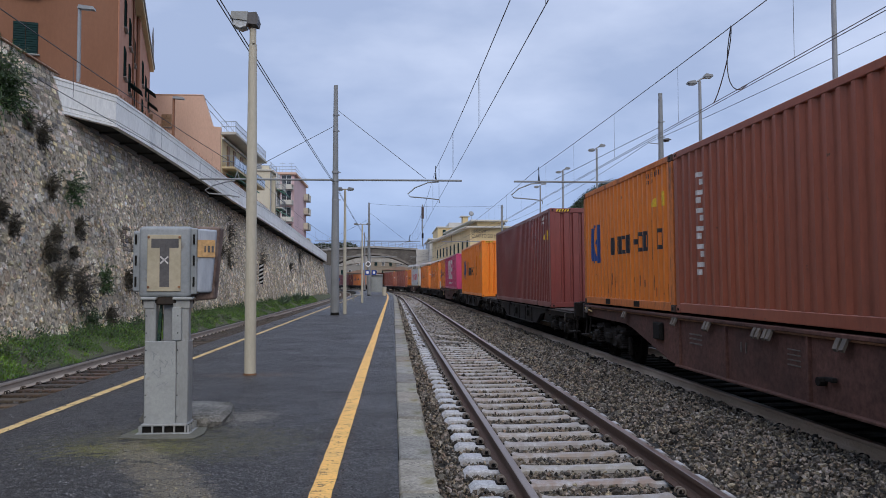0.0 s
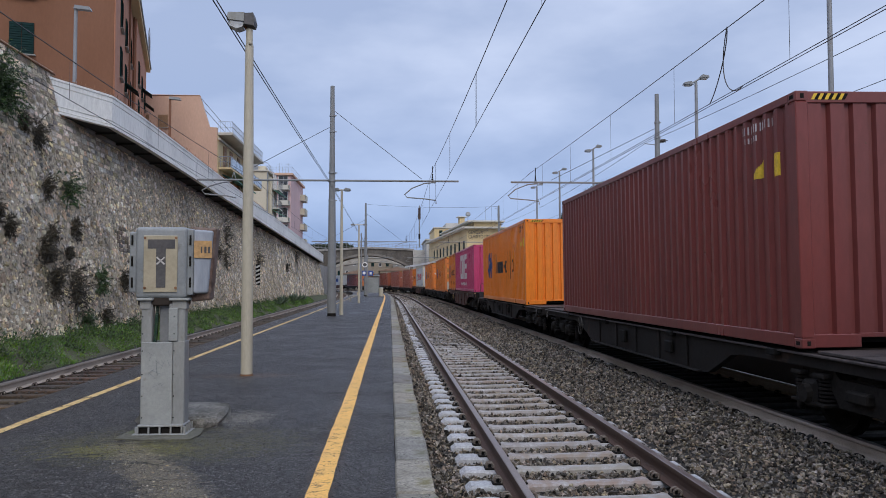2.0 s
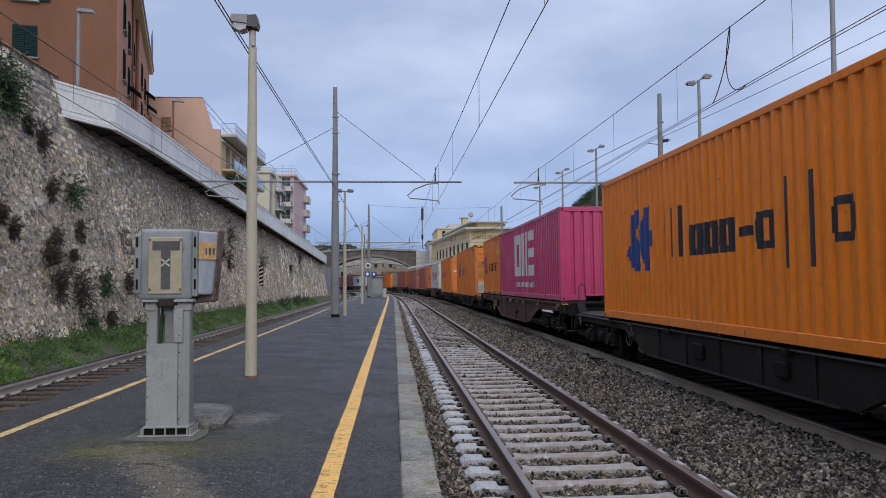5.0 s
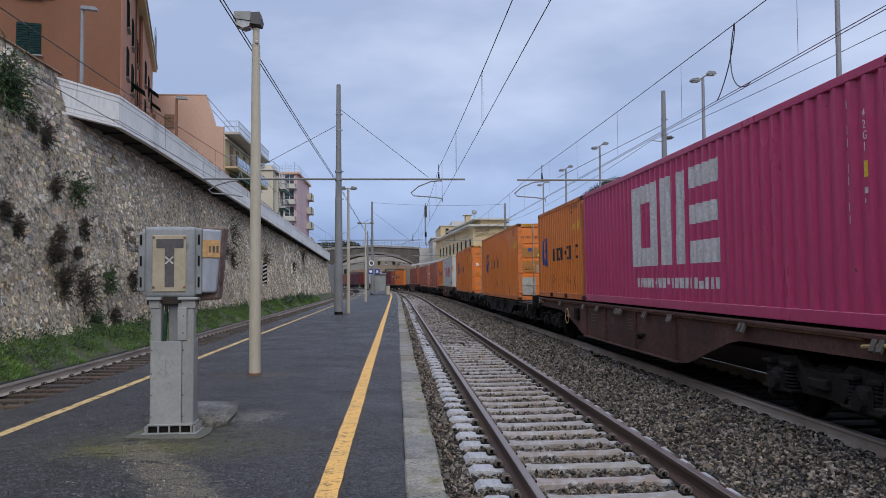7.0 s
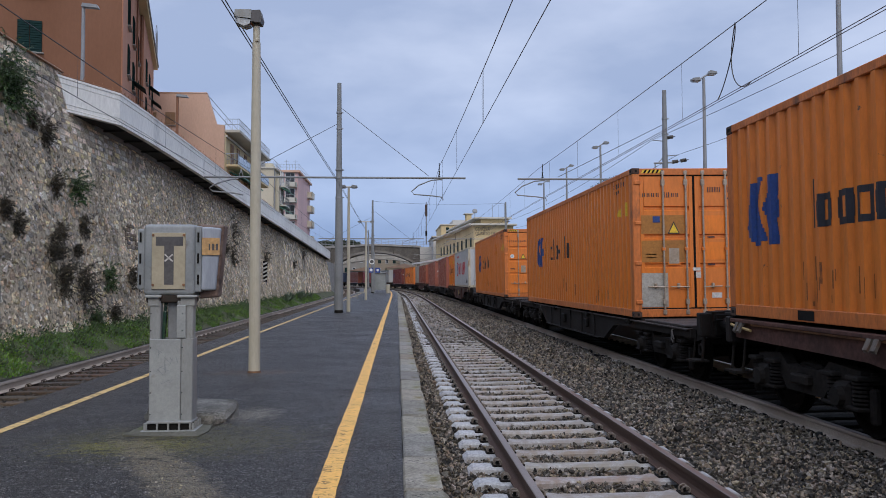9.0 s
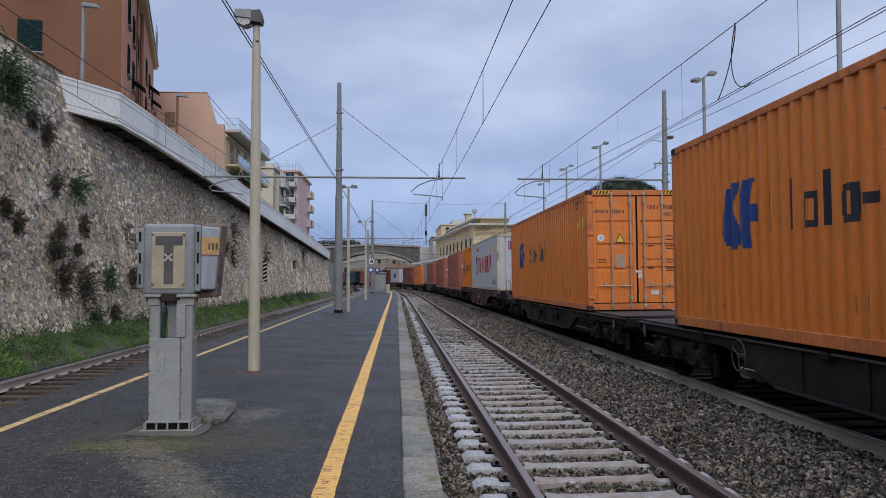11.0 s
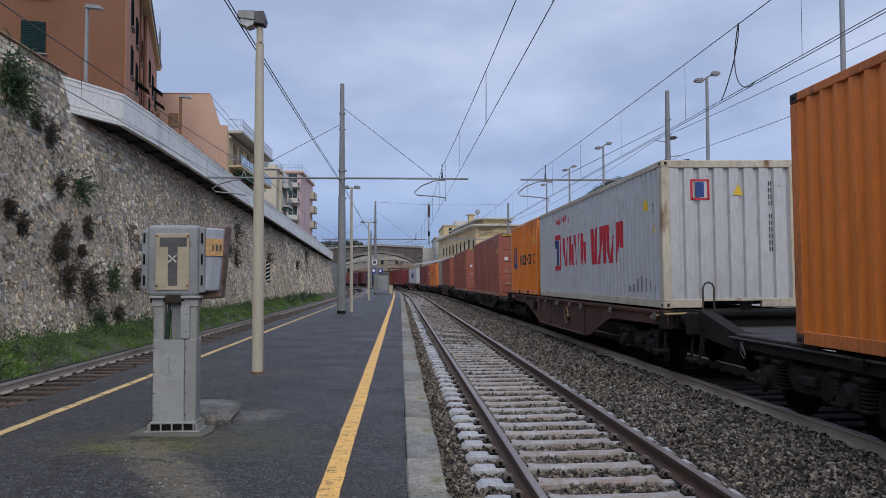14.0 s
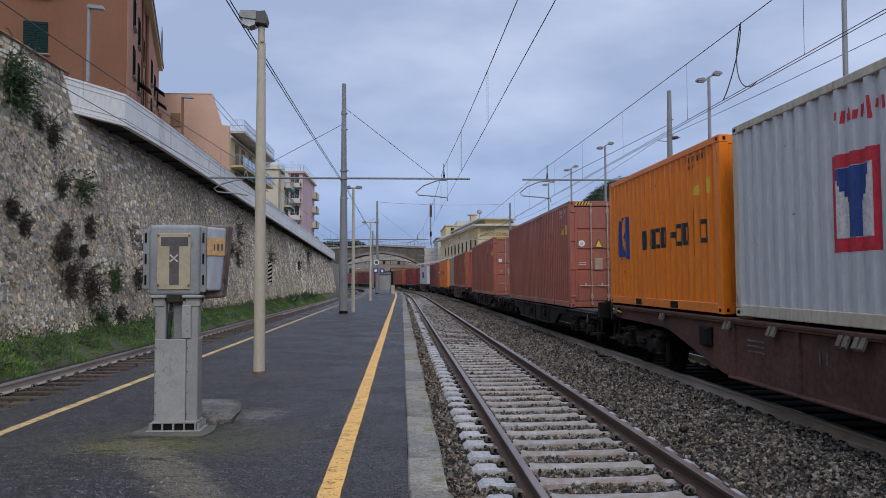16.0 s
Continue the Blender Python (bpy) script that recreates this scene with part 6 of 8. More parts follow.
# random rubble
for _ in range(27000):
    s = 11 + 53 * rng.random()
    zc = 0.1 + 7.1 * rng.random()
    if s < 30 and zc > 5.0:
        continue
    w = min(0.115 * math.exp(rng.gauss(0, 0.5)), 0.55)
    lay_stone(s, zc, w, w * rng.uniform(0.45, 0.95), rng.uniform(-22, 22), rng.uniform(0.006, 0.04))
for _ in range(4500):
    w = min(0.34 * math.exp(rng.gauss(0, 0.4)), 0.9)
    lay_stone(64 + 40 * rng.random(), 0.1 + 5.0 * rng.random(), w, w * rng.uniform(0.45, 0.9), rng.uniform(-18, 18), rng.uniform(0.012, 0.05))
# squared courses near the head of the wall
z = 5.0
while z < 7.4:
    h = rng.uniform(0.13, 0.2)
    s = 11.0 + rng.uniform(0, 0.4)
    while s < 30:
        w = rng.uniform(0.18, 0.5)
        lay_stone(s + w / 2, z + h / 2, w * 0.95, h * rng.uniform(0.82, 0.98), rng.uniform(-4, 4), rng.uniform(0.006, 0.022), rng.random() < 0.7)
        s += w
    z += h
tagged(rest.make("wall_rubble", WSTONE, wall), kind="stuff")
# small patch of old bricks set in the rubble
BRICK = M("dark_patch_brick", (0.11, 0.085, 0.064), (0.19, 0.15, 0.115), 2.0, 30, 0.92, bump=0.6, grain=0.5, rnd=0.35, dist=0.02)
br_me = None
for j in range(6):
    for i in range(3):
        if (i + j * 2) % 7 == 3:
            continue
        zc, sc = 2.52 + 0.145 * j, 26.95 + 0.4 * i + 0.1 * (j % 2) - 0.05 * j
        if br_me is None:
            first = Mesh().box((0, 0, 0), (0.1, 0.3, 0.115), b=0.012).make("brick", BRICK, wall)
            br_me = first
            first.matrix_basis = pose(WB + (WT - WB) * zc / 7.3 - 0.015, sc, zc) @ pose(0, 0, 0, -6, -8.2, 0)
        else:
            twin(br_me, pose(WB + (WT - WB) * zc / 7.3 - 0.015, sc, zc) @ pose(0, 0, 0, -6 + rng.uniform(-4, 4), -8.2, 0), wall)


# ---------------------------------------------------------------- plants
def leaves(name, centres, size, count, mat_, label, category, long_=1.0, up=0.3, kind="", squash=1.0):
    """Many small folded leaves about the centres (x, y, z, radius)."""
    m = Mesh()
    rr = random.Random(len(centres) * 31 + count)
    for cx, cy, cz, r in centres:
        for _ in range(count):
            d = Vector((rr.gauss(0, 1), rr.gauss(0, 1), rr.gauss(0, 1) * squash))
            d.normalize()
            p = Vector((cx, cy, cz)) + d * r * rr.random() ** 0.45 * Vector((1, 1, squash)).length / 1.73
            a = (d + Vector((rr.uniform(-0.7, 0.7), rr.uniform(-0.7, 0.7), rr.uniform(-0.4, 0.7) + up))).normalized()
            b = a.orthogonal().normalized()
            b = Matrix.Rotation(rr.uniform(0, 6.28), 3, a) @ b
            l, w = size * rr.uniform(0.6, 1.4) * long_, size * rr.uniform(0.3, 0.6)
            m.add([p, p + a * l * 0.5 + b * w * 0.5, p + a * l, p + a * l * 0.5 - b * w * 0.5], [(0, 1, 2, 3)])
    me = bpy.data.meshes.new(name)
    me.from_pydata(m.v, [], m.f)
    me.materials.append(mat_)
    return tagged(new(name, me), label, category, kind=kind)


def wall_plant(s, z, r, mat_, label, size, count, long_=1.3):
    x = WB + (WT - WB) * z / 7.3
    p = wall_at(s, E_OF(x + r * 0.25), z)
    rr = random.Random(int(s * 10))
    m = Mesh()
    for _ in range(count // 4):
        # one thin arching twig from the root, with narrow leaves along it
        t = rr.gauss(0, 1.0)
        d = Vector((rr.uniform(0.15, 0.7), sin(t), cos(t) * 0.8)).normalized()
        root = p + Vector((-0.2 * r, rr.gauss(0, 0.35) * r, rr.gauss(-0.15, 0.45) * r))
        ln, q = r * rr.uniform(0.35, 1.25), root.copy()
        for k_ in range(7):
            nq = q + d * ln / 7
            d = (d + Vector((rr.uniform(-0.15, 0.15), rr.uniform(-0.2, 0.2), -0.17))).normalized()
            for _l in range(4):
                a = (d + Vector((rr.uniform(-1, 1), rr.uniform(-1, 1), rr.uniform(-1, 0.8)))).normalized()
                b = Matrix.Rotation(rr.uniform(0, 6.28), 3, a) @ a.orthogonal().normalized()
                o = q.lerp(nq, rr.random())
                l, w = size * rr.uniform(0.6, 1.4) * long_, size * rr.uniform(0.25, 0.5)
                m.add([o, o + a * l * 0.5 + b * w * 0.5, o + a * l, o + a * l * 0.5 - b * w * 0.5], [(0, 1, 2, 3)])
            side = d.orthogonal().normalized() * 0.006
            m.add([q - side, q + side, nq + side, nq - side], [(0, 1, 2, 3)])
            q = nq
    me = bpy.data.meshes.new("wall_shrub")
    me.from_pydata(m.v, [], m.f)
    me.materials.append(mat_)
    tagged(new("wall_shrub", me), label, "wall plant")


for i, (s, z, r) in enumerate(((19.7, 6.23, 0.56), (21.5, 5.32, 0.33), (21.7, 3.97, 0.28), (23.0, 4.01, 0.49), (18.7, 3.12, 0.21), (19.2, 2.74, 0.19), (23.2, 2.97, 0.26),
                               (21.5, 2.67, 0.21), (21.0, 2.22, 0.33), (21.3, 1.48, 0.39), (22.6, 1.27, 0.48), (24.6, 1.49, 0.43), (22.5, 2.27, 0.16), (23.0, 0.34, 0.29),
                               (26.7, 1.49, 0.34), (44.7, 4.1, 0.63), (41.9, 3.14, 0.47), (43.6, 2.69, 0.43), (54.6, 3.01, 0.69), (77.4, 3.88, 0.66), (20.8, 5.53, 0.21),
                               (24.5, 0.4, 0.28), (69.1, 2.8, 0.49))):
    green = i in (0, 3, 11, 13)
    wall_plant(s, z, r * (1.3 if i == 0 else 1.25 if i in (8, 9, 10) else 0.95 if i == 11 else 1.15), LEAF if green else DRYLEAF,
               "green leafy shrub rooted in the stone wall" if green else "dark dry brush hanging from the stone wall",
               0.065 if green else 0.045, 900 if i == 0 else 360 if i in (8, 9, 10) else 220, 1.1 if green else 1.8)

# grass and weeds on the bank
gm = Mesh()
rr = random.Random(9)
for _ in range(52000):
    s = 12 + 70 * rr.random() ** 1.6
    x = -7.45 - 1.1 * rr.random()
    tuft = noise.noise(Vector((s * 0.7, x * 1.6, 0)))
    if tuft < -0.22 + 0.3 * max(0.0, x + 7.9) / 0.45:
        continue
    zb = float(np.interp(-x, [7.5, 7.9, 8.2, 8.5], [-0.47, -0.22, 0.0, 0.1]))
    p = at(s, E_OF(x), zb)
    l = (0.045 + 0.085 * max(tuft + 0.2, 0)) * rr.uniform(0.6, 1.5) * (1 + s / 120)
    t = rr.uniform(0, 6.28)
    w = 0.0065 * (1 + s / 25)
    b = Vector((cos(t), sin(t), 0)) * w
    lean = Vector((rr.uniform(-0.6, 0.6), rr.uniform(-0.6, 0.6), 1)).normalized() * l
    gm.add([p - b, p + b, p + lean * 0.6 + b * 0.6, p + lean + Vector((lean.x, lean.y, -0.02)) * 0.5, p + lean * 0.6 - b * 0.6], [(0, 1, 2, 3, 4)])
me = bpy.data.meshes.new("grass")
me.from_pydata(gm.v, [], gm.f)
me.materials.append(GRASS)
tagged(new("grass", me), "rough green grass on the bank below the wall", "grass", kind="stuff")
weeds = []
for _ in range(330):
    s = 13 + 60 * rr.random() ** 1.5
    x = -8.55 + 0.9 * rr.random() ** 1.5
    p = at(s, E_OF(x), float(np.interp(-x, [7.5, 7.9, 8.2, 8.5], [-0.45, -0.2, 0.02, 0.15])))
    weeds.append((p.x, p.y, p.z + 0.05, rr.uniform(0.15, 0.42)))
cover = []
for _ in range(900):
    s = 13 + 62 * rr.random() ** 1.5
    x = -7.55 - 0.95 * rr.random()
    if noise.noise(Vector((s * 0.5, x * 1.3, 4.0))) < -0.12:
        continue
    p = at(s, E_OF(x), float(np.interp(-x, [7.5, 7.9, 8.2, 8.5], [-0.46, -0.21, 0.01, 0.11])))
    cover.append((p.x, p.y, p.z + 0.02, rr.uniform(0.1, 0.24)))
leaves("ground_cover", cover, 0.05, 60, COVER, "bright green low leafy cover on the bank", "ground cover", 0.9, 0.7, kind="stuff", squash=0.5)
leaves("weeds", weeds, 0.075, 60, LEAF, "low dark green weeds and ivy along the wall foot", "weeds", 1.0, 0.6, kind="stuff", squash=0.6)


AGAVE = M("agave_leaf", (0.09, 0.13, 0.09), (0.15, 0.19, 0.13), 2, 12, 0.6, bump=0)


def agave(s, e_x, z, r):
    o = thing("agave", "grey green agave rosette on the bank by the wall", "agave", group="agaves by the wall", at=frame_at(s, E_OF(e_x), z))
    q = random.Random(int(s * 7))
    for i in range(22):
        m = Mesh()
        t = i * 2.4
        el = q.uniform(0.35, 1.3)
        d = Vector((cos(t) * cos(el), sin(t) * cos(el), sin(el)))
        side = Vector((-sin(t), cos(t), 0)) * r * 0.08
        tip = d * r
        mid = d * r * 0.5 + Vector((0, 0, 0.02))
        m.add([side * 0.6, mid + side, tip, mid - side, -side * 0.6, mid - Vector((0, 0, 0.03))], [(0, 1, 5), (1, 2, 5), (2, 3, 5), (3, 4, 5)])
        m.make("leaf", AGAVE, o)


for s, x, r in ((58, -7.9, 0.7), (61, -8.0, 0.8), (66, -7.9, 0.75), (70, -8.0, 0.9), (73, -7.8, 0.7)):
    agave(s, x, -0.1, r)


# ---------------------------------------------------------------- trackside telephone on the platform
GREYPAINT = M("weathered_grey_paint", (0.22, 0.228, 0.226), (0.31, 0.32, 0.308), 1.4, 30, 0.55, bump=0.07, grain=0.12,
              stain=(0.17, 0.15, 0.115), stain_at=0.57, stain_scale=3.6, stretch=(1, 1, 0.4))
HEADPAINT = M("dirty_blue_grey_paint", (0.19, 0.208, 0.218), (0.27, 0.29, 0.297), 2.6, 30, 0.5, bump=0.06, grain=0.12,
              stain=(0.13, 0.105, 0.085), stain_at=0.58, stain_scale=5.0, streak=((0.16, 0.14, 0.12), 0.6, 8.0))
PALEPAINT = M("pale_weathered_paint", (0.27, 0.285, 0.28), (0.36, 0.375, 0.365), 1.6, 30, 0.5, bump=0.07, grain=0.12,
              stain=(0.2, 0.165, 0.12), stain_at=0.6, stain_scale=4.0, streak=((0.2, 0.17, 0.13), 0.61, 9.0))
DARKTRAY = M("grimy_rust", (0.02, 0.016, 0.013), (0.045, 0.032, 0.024), 5, 30, 0.85, bump=0.2, grain=0.3)
BROWNRIM = M("rusty_brown_rim", (0.1, 0.06, 0.045), (0.2, 0.15, 0.125), 4, 30, 0.75, bump=0.15, grain=0.3, stain=(0.06, 0.035, 0.025), stain_at=0.54, stain_scale=6)
SCRATCH = M("scratched_paint", (0.2, 0.22, 0.235), (0.25, 0.27, 0.285), 4, 30, 0.6, bump=0)
BLUEGREY = M("faded_blue_grey_paint", (0.24, 0.275, 0.325), (0.36, 0.39, 0.435), 2.0, 30, 0.6, bump=0.08, grain=0.12, stretch=(1, 1, 0.25))
BEIGE = M("yellowed_enamel", (0.34, 0.3, 0.205), (0.42, 0.37, 0.27), 2.5, 30, 0.5, bump=0.05, grain=0.1,
          stain=(0.45, 0.33, 0.16), stain_at=0.6, stain_scale=2.2)
SIGNDARK = M("faded_dark_sign_paint", (0.06, 0.058, 0.062), (0.1, 0.095, 0.095), 4, 30, 0.6, bump=0, grain=0.25)
LBL = M("orange_plate", (0.5, 0.3, 0.12), (0.45, 0.28, 0.13), 4, 30, 0.6, bump=0)
CABLE = M("green_cable", (0.012, 0.05, 0.038), (0.014, 0.045, 0.035), 4, 30, 0.6, bump=0)
MOSSPAD = M("mossy_concrete", (0.07, 0.07, 0.05), (0.125, 0.12, 0.095), 1.2, 30, 0.9, bump=0.5, grain=0.4, stain=(0.07, 0.09, 0.02), stain_at=0.55, stain_scale=2.0)
ph = thing("trackside_telephone", "weathered grey trackside telephone box on a steel pillar", "telephone box", at=pose(-2.095, 7.7, 0.012))
soft_box(-0.292, 0.19, 0.0, 0.3, 1.27, 1.945, 0.038, 4).make("head_box", HEADPAINT, ph, "dirty blue grey box with rounded edges", smooth=True)
soft_box(-0.27, 0.165, 0.02, 0.28, 1.2, 1.3, 0.02).make("head_tray", DARKTRAY, ph, "dark brown underside of the head")
soft_box(-0.355, -0.285, 0.03, 0.24, 1.325, 1.9, 0.018).make("side_flange", HEADPAINT, ph)
soft_box(0.183, 0.245, 0.022, 0.26, 1.3, 1.93, 0.016).make("side_flange", HEADPAINT, ph)
for x, y in ((-0.325, 0.025), (0.216, 0.017)):
    for i in range(3):
        Mesh().box((x, y, 1.42 + 0.2 * i), (0.016, 0.012, 0.095)).make("slot", BLACK, ph)
rounded([(0.245, 0.015, 1.315), (0.245, 0.02, 1.925), (0.245, 0.28, 1.315), (0.245, 0.28, 1.925),
         (0.365, 0.085, 1.315), (0.412, 0.095, 1.915), (0.365, 0.28, 1.315), (0.412, 0.28, 1.915)], 0.02).make("hood", BLUEGREY, ph, "faded blue grey side hood")
rounded([(0.2, 0.11, 1.235), (0.2, 0.11, 1.955), (0.2, 0.3, 1.235), (0.2, 0.3, 1.955),
         (0.38, 0.11, 1.25), (0.44, 0.12, 1.945), (0.38, 0.3, 1.25), (0.44, 0.3, 1.945)], 0.022).make("hood_rim", BROWNRIM, ph, "rusty brown rim of the hood")
mt = pose(0, 0, 0, 0, 0, 25)
m = Mesh()
m.box((0.325, 0.05, 1.735), (0.165, 0.012, 0.165), m=mt.to_3x3())
m.make("label_plate", LBL, ph, "orange label plate with worn strokes")
for i, w_ in enumerate((0.012, 0.02, 0.02)):
    m = Mesh()
    m.box((0.315 + 0.032 * i, 0.039 + 0.015 * i, 1.73), (w_, 0.008, 0.062), m=mt.to_3x3())
    m.make("label_stroke", SIGNDARK, ph)
m = Mesh()
m.box((-0.053, -0.006, 1.596), (0.312, 0.012, 0.535), b=0.004)
m.make("sign_plate", BEIGE, ph, "yellowed enamel plate")
m = Mesh()
m.box((-0.045, -0.0135, 1.783), (0.252, 0.004, 0.086))
m.box((-0.048, -0.0135, 1.556), (0.088, 0.004, 0.368))
m.make("sign_letter", SIGNDARK, ph, "dark capital T")
m = Mesh()
for a in (42, -42):
    m.box((-0.05, -0.0165, 1.625), (0.1, 0.003, 0.014), m=pose(0, 0, 0, 0, a, 0).to_3x3())
m.make("cross_mark", L_WHITE, ph, "small pale cross")
for x in (-0.195, 0.09):
    for z in (1.37, 1.84):
        Mesh().tube((x, -0.012, z), (x, -0.022, z), 0.012, n=8).make("screw", RUST, ph)
for x, wd, xb, wb in ((-0.178, 0.1, -0.19, 0.145), (0.102, 0.15, 0.125, 0.185)):
    up_ = soft_box(x - wd / 2, x + wd / 2, 0.01, 0.11, 0.1, 1.22, 0.008, 1).make("upright", GREYPAINT, ph)
    soft_box(xb - wb / 2, xb + wb / 2, -0.03, 0.13, 1.25, 1.275, 0.005, 1).make("bracket_flange", PALEPAINT, up_, "pale bracket flange")
    soft_box(xb - wb * 0.36, xb + wb * 0.36, 0.0, 0.1, 1.17, 1.255, 0.005, 1).make("bracket_plate", GREYPAINT, up_)
soft_box(0.03, 0.115, -0.022, 0.02, 0.87, 1.18, 0.005, 1).make("cover_strip", PALEPAINT, ph)
soft_box(-0.085, 0.03, 0.1, 0.2, 0.1, 1.26, 0.008, 1).make("inner_post", GALV, ph, "bare galvanised inner post")
for i in range(4):
    m = Mesh()
    m.path([(-0.125 + 0.009 * i, 0.06, 0.85), (-0.122 + 0.01 * i, 0.075, 1.0), (-0.11 + 0.008 * i, 0.1, 1.25)], 0.0045, 6)
    m.make("cable", CABLE if i < 3 else BLACK, ph, "thin green cable" if i < 3 else "thin black cable")
soft_box(-0.216, 0.07, -0.018, 0.004, 0.09, 0.862, 0.005, 1).make("front_panel", PALEPAINT, ph, "pale grey steel cover panel with scratches")
m = Mesh()
qs = random.Random(12)
for _ in range(16):
    x, z = qs.uniform(-0.14, 0.04), qs.uniform(0.45, 0.78)
    m.box((x, -0.0195, z), (0.0035, 0.002, qs.uniform(0.03, 0.11)), m=pose(0, 0, 0, 0, qs.uniform(-70, 70), 0).to_3x3())
tagged(m.make("scratches", SCRATCH, ph, "thin grey scratches"), kind="stuff")
for x in (-0.205, 0.085):
    for z in (0.16, 0.36, 0.56, 0.78, 0.94, 1.1):
        Mesh().tube((x, -0.018, z), (x, -0.026, z), 0.006, n=6).make("bolt", BLACK, ph)
for x0, x1, y0, y1 in ((0.072, 0.178, -0.006, 0.02), (-0.225, 0.175, 0.16, 0.18), (0.165, 0.18, 0.015, 0.165), (-0.225, -0.21, 0.0, 0.165)):
    soft_box(x0, x1, y0, y1, 0.095, 0.865, 0.004, 1).make("shell_plate", GREYPAINT, ph)
m = Mesh()
m.box((-0.02, 0.06, 0.09), (0.42, 0.26, 0.02), b=0.005)
m.box((-0.02, 0.06, 0.01), (0.5, 0.34, 0.02), b=0.005)
for i in range(5):
    m.box((-0.22 + 0.1 * i, -0.08, 0.05), (0.014, 0.02, 0.07))
for i in range(4):
    m.box((0.2, -0.06 + 0.09 * i, 0.05), (0.02, 0.014, 0.07))
    m.box((-0.24, -0.06 + 0.09 * i, 0.05), (0.02, 0.014, 0.07))
# added black block stands in for the darkness behind the slots
m.box((-0.02, 0.06, 0.045), (0.4, 0.22, 0.06), 1)
m.make("foot_grille", [GREYPAINT, BLACK], ph, "slotted steel foot")
pad = Mesh()
pad.prism([(-2.47, 7.45), (-2.2, 7.38), (-1.78, 7.37), (-1.74, 7.6), (-1.78, 7.92), (-2.1, 8.0), (-2.42, 7.95), (-2.46, 7.7)], 2, 0.0, 0.028)
tagged(pad.make("footing", MOSSPAD), "mossy concrete footing under the telephone pillar", "footing")
slab = Mesh()
lay = [(-2.35, 8.0), (-2.0, 7.94), (-1.8, 7.99), (-1.7, 8.1), (-1.66, 8.4), (-1.74, 8.95), (-2.1, 9.04), (-2.4, 9.0), (-2.58, 8.5)]
q_ = random.Random(3)
rings_ = [[(-2.1 + (x + 2.1) * g_ + q_.uniform(-0.02, 0.02), 8.5 + (y - 8.5) * g_ + q_.uniform(-0.02, 0.02), z + q_.uniform(-0.008, 0.008)) for x, y in lay]
          for g_, z in ((1.06, 0.0), (1.02, 0.06), (0.98, 0.1), (0.9, 0.125))]
n_ = len(lay)
slab.add([p for r_ in rings_ for p in r_], [(i * n_ + j, i * n_ + (j + 1) % n_, (i + 1) * n_ + (j + 1) % n_, (i + 1) * n_ + j) for i in range(3) for j in range(n_)] + [tuple(range(3 * n_, 4 * n_))])
tagged(slab.make("concrete_slab", M("worn_slab_concrete", (0.1, 0.096, 0.085), (0.2, 0.19, 0.165), 3.0, 35, 0.92, bump=1.0, grain=0.7, stain=(0.05, 0.047, 0.035), stain_at=0.5, stain_scale=3.5)), "broken grey concrete slab lying on the asphalt", "concrete slab")

# ---------------------------------------------------------------- lamps
def lamp_single(x, y):
    t = thing("platform_lamp", "cream painted platform lamp post with one boxy lantern", "street lamp", group="platform lamps", at=pose(x, y, 0.01))
    m = Mesh()
    m.tube((0, 0, 0), (0, 0, 3.2), 0.088, 0.078, n=20)
    m.tube((0, 0, 3.2), (0, 0, 5.1), 0.078, 0.062, n=20)
    m.make("post", CREAM, t, smooth=False)
    m = Mesh()
    m.tube((0, 0, 0), (0, 0, 0.035), 0.108, 0.094, n=20)
    m.make("base_collar", DARKRUST, t)
    m = Mesh()
    m.tube((0, 0, 4.95), (0, 0, 5.35), 0.052, n=14)
    m.box((0.02, -0.06, 5.12), (0.05, 0.05, 0.05), b=0.01)
    m.make("spigot", CREAM, t)
    m = Mesh()
    m.prism([(-0.07, 5.4), (-0.06, 5.57), (0.07, 5.58), (0.1, 5.46), (0.08, 5.38)], 1, -0.12, 0.12)
    m.make("gear_case", SIGNDARK, t, "dark gear case")
    m = Mesh()
    m.prism([(-0.33, 5.47), (-0.31, 5.58), (-0.06, 5.58), (-0.07, 5.44)], 1, -0.13, 0.13)
    m.make("lantern_cover", GREYPAINT, t, "weathered grey lantern cover")
    m = Mesh()
    m.prism([(-0.33, 5.465), (-0.07, 5.435), (-0.09, 5.36), (-0.18, 5.33), (-0.29, 5.38)], 1, -0.11, 0.11)
    m.make("lantern_glass", GLASS, t, "dull glass bowl")
    m = Mesh()
    m.path([(-0.08, 0, 5.42), (-0.05, 0, 5.35), (0.0, 0, 5.34)], 0.018, 6)
    m.make("lantern_bracket", RUST, t)
    return t


def lamp_double(x, y, h, mat_, label, span=0.5, base=0.0, group="platform lamps"):
    t = thing("street_lamp", label, "street lamp", group=group, at=pose(x, y, base))
    m = Mesh()
    m.tube((0, 0, 0), (0, 0, h), 0.085, 0.05, n=14)
    m.make("post", mat_, t)
    m = Mesh()
    tilt = 0.12 if h > 7 else 0.0
    m.tube((-span, 0, h + 0.04 - tilt), (span, 0, h + 0.04 + tilt), 0.03, n=8)
    m.make("crossarm", mat_, t)
    for sx in (-1, 1):
        m = Mesh()
        x0, z0 = sx * span, h + 0.04 + sx * tilt
        m.prism([(x0 - sx * 0.08, z0 - 0.03), (x0 + sx * 0.24, z0 - 0.02), (x0 + sx * 0.22, z0 + 0.05), (x0, z0 + 0.09)], 1, -0.12, 0.12)
        lt = m.make("lantern", MASTM, t)
        m = Mesh()
        m.box((x0 + sx * 0.08, 0, z0 - 0.045), (0.24, 0.2, 0.03), b=0.01)
        m.make("lantern_glass", GLASS, lt)
    return t


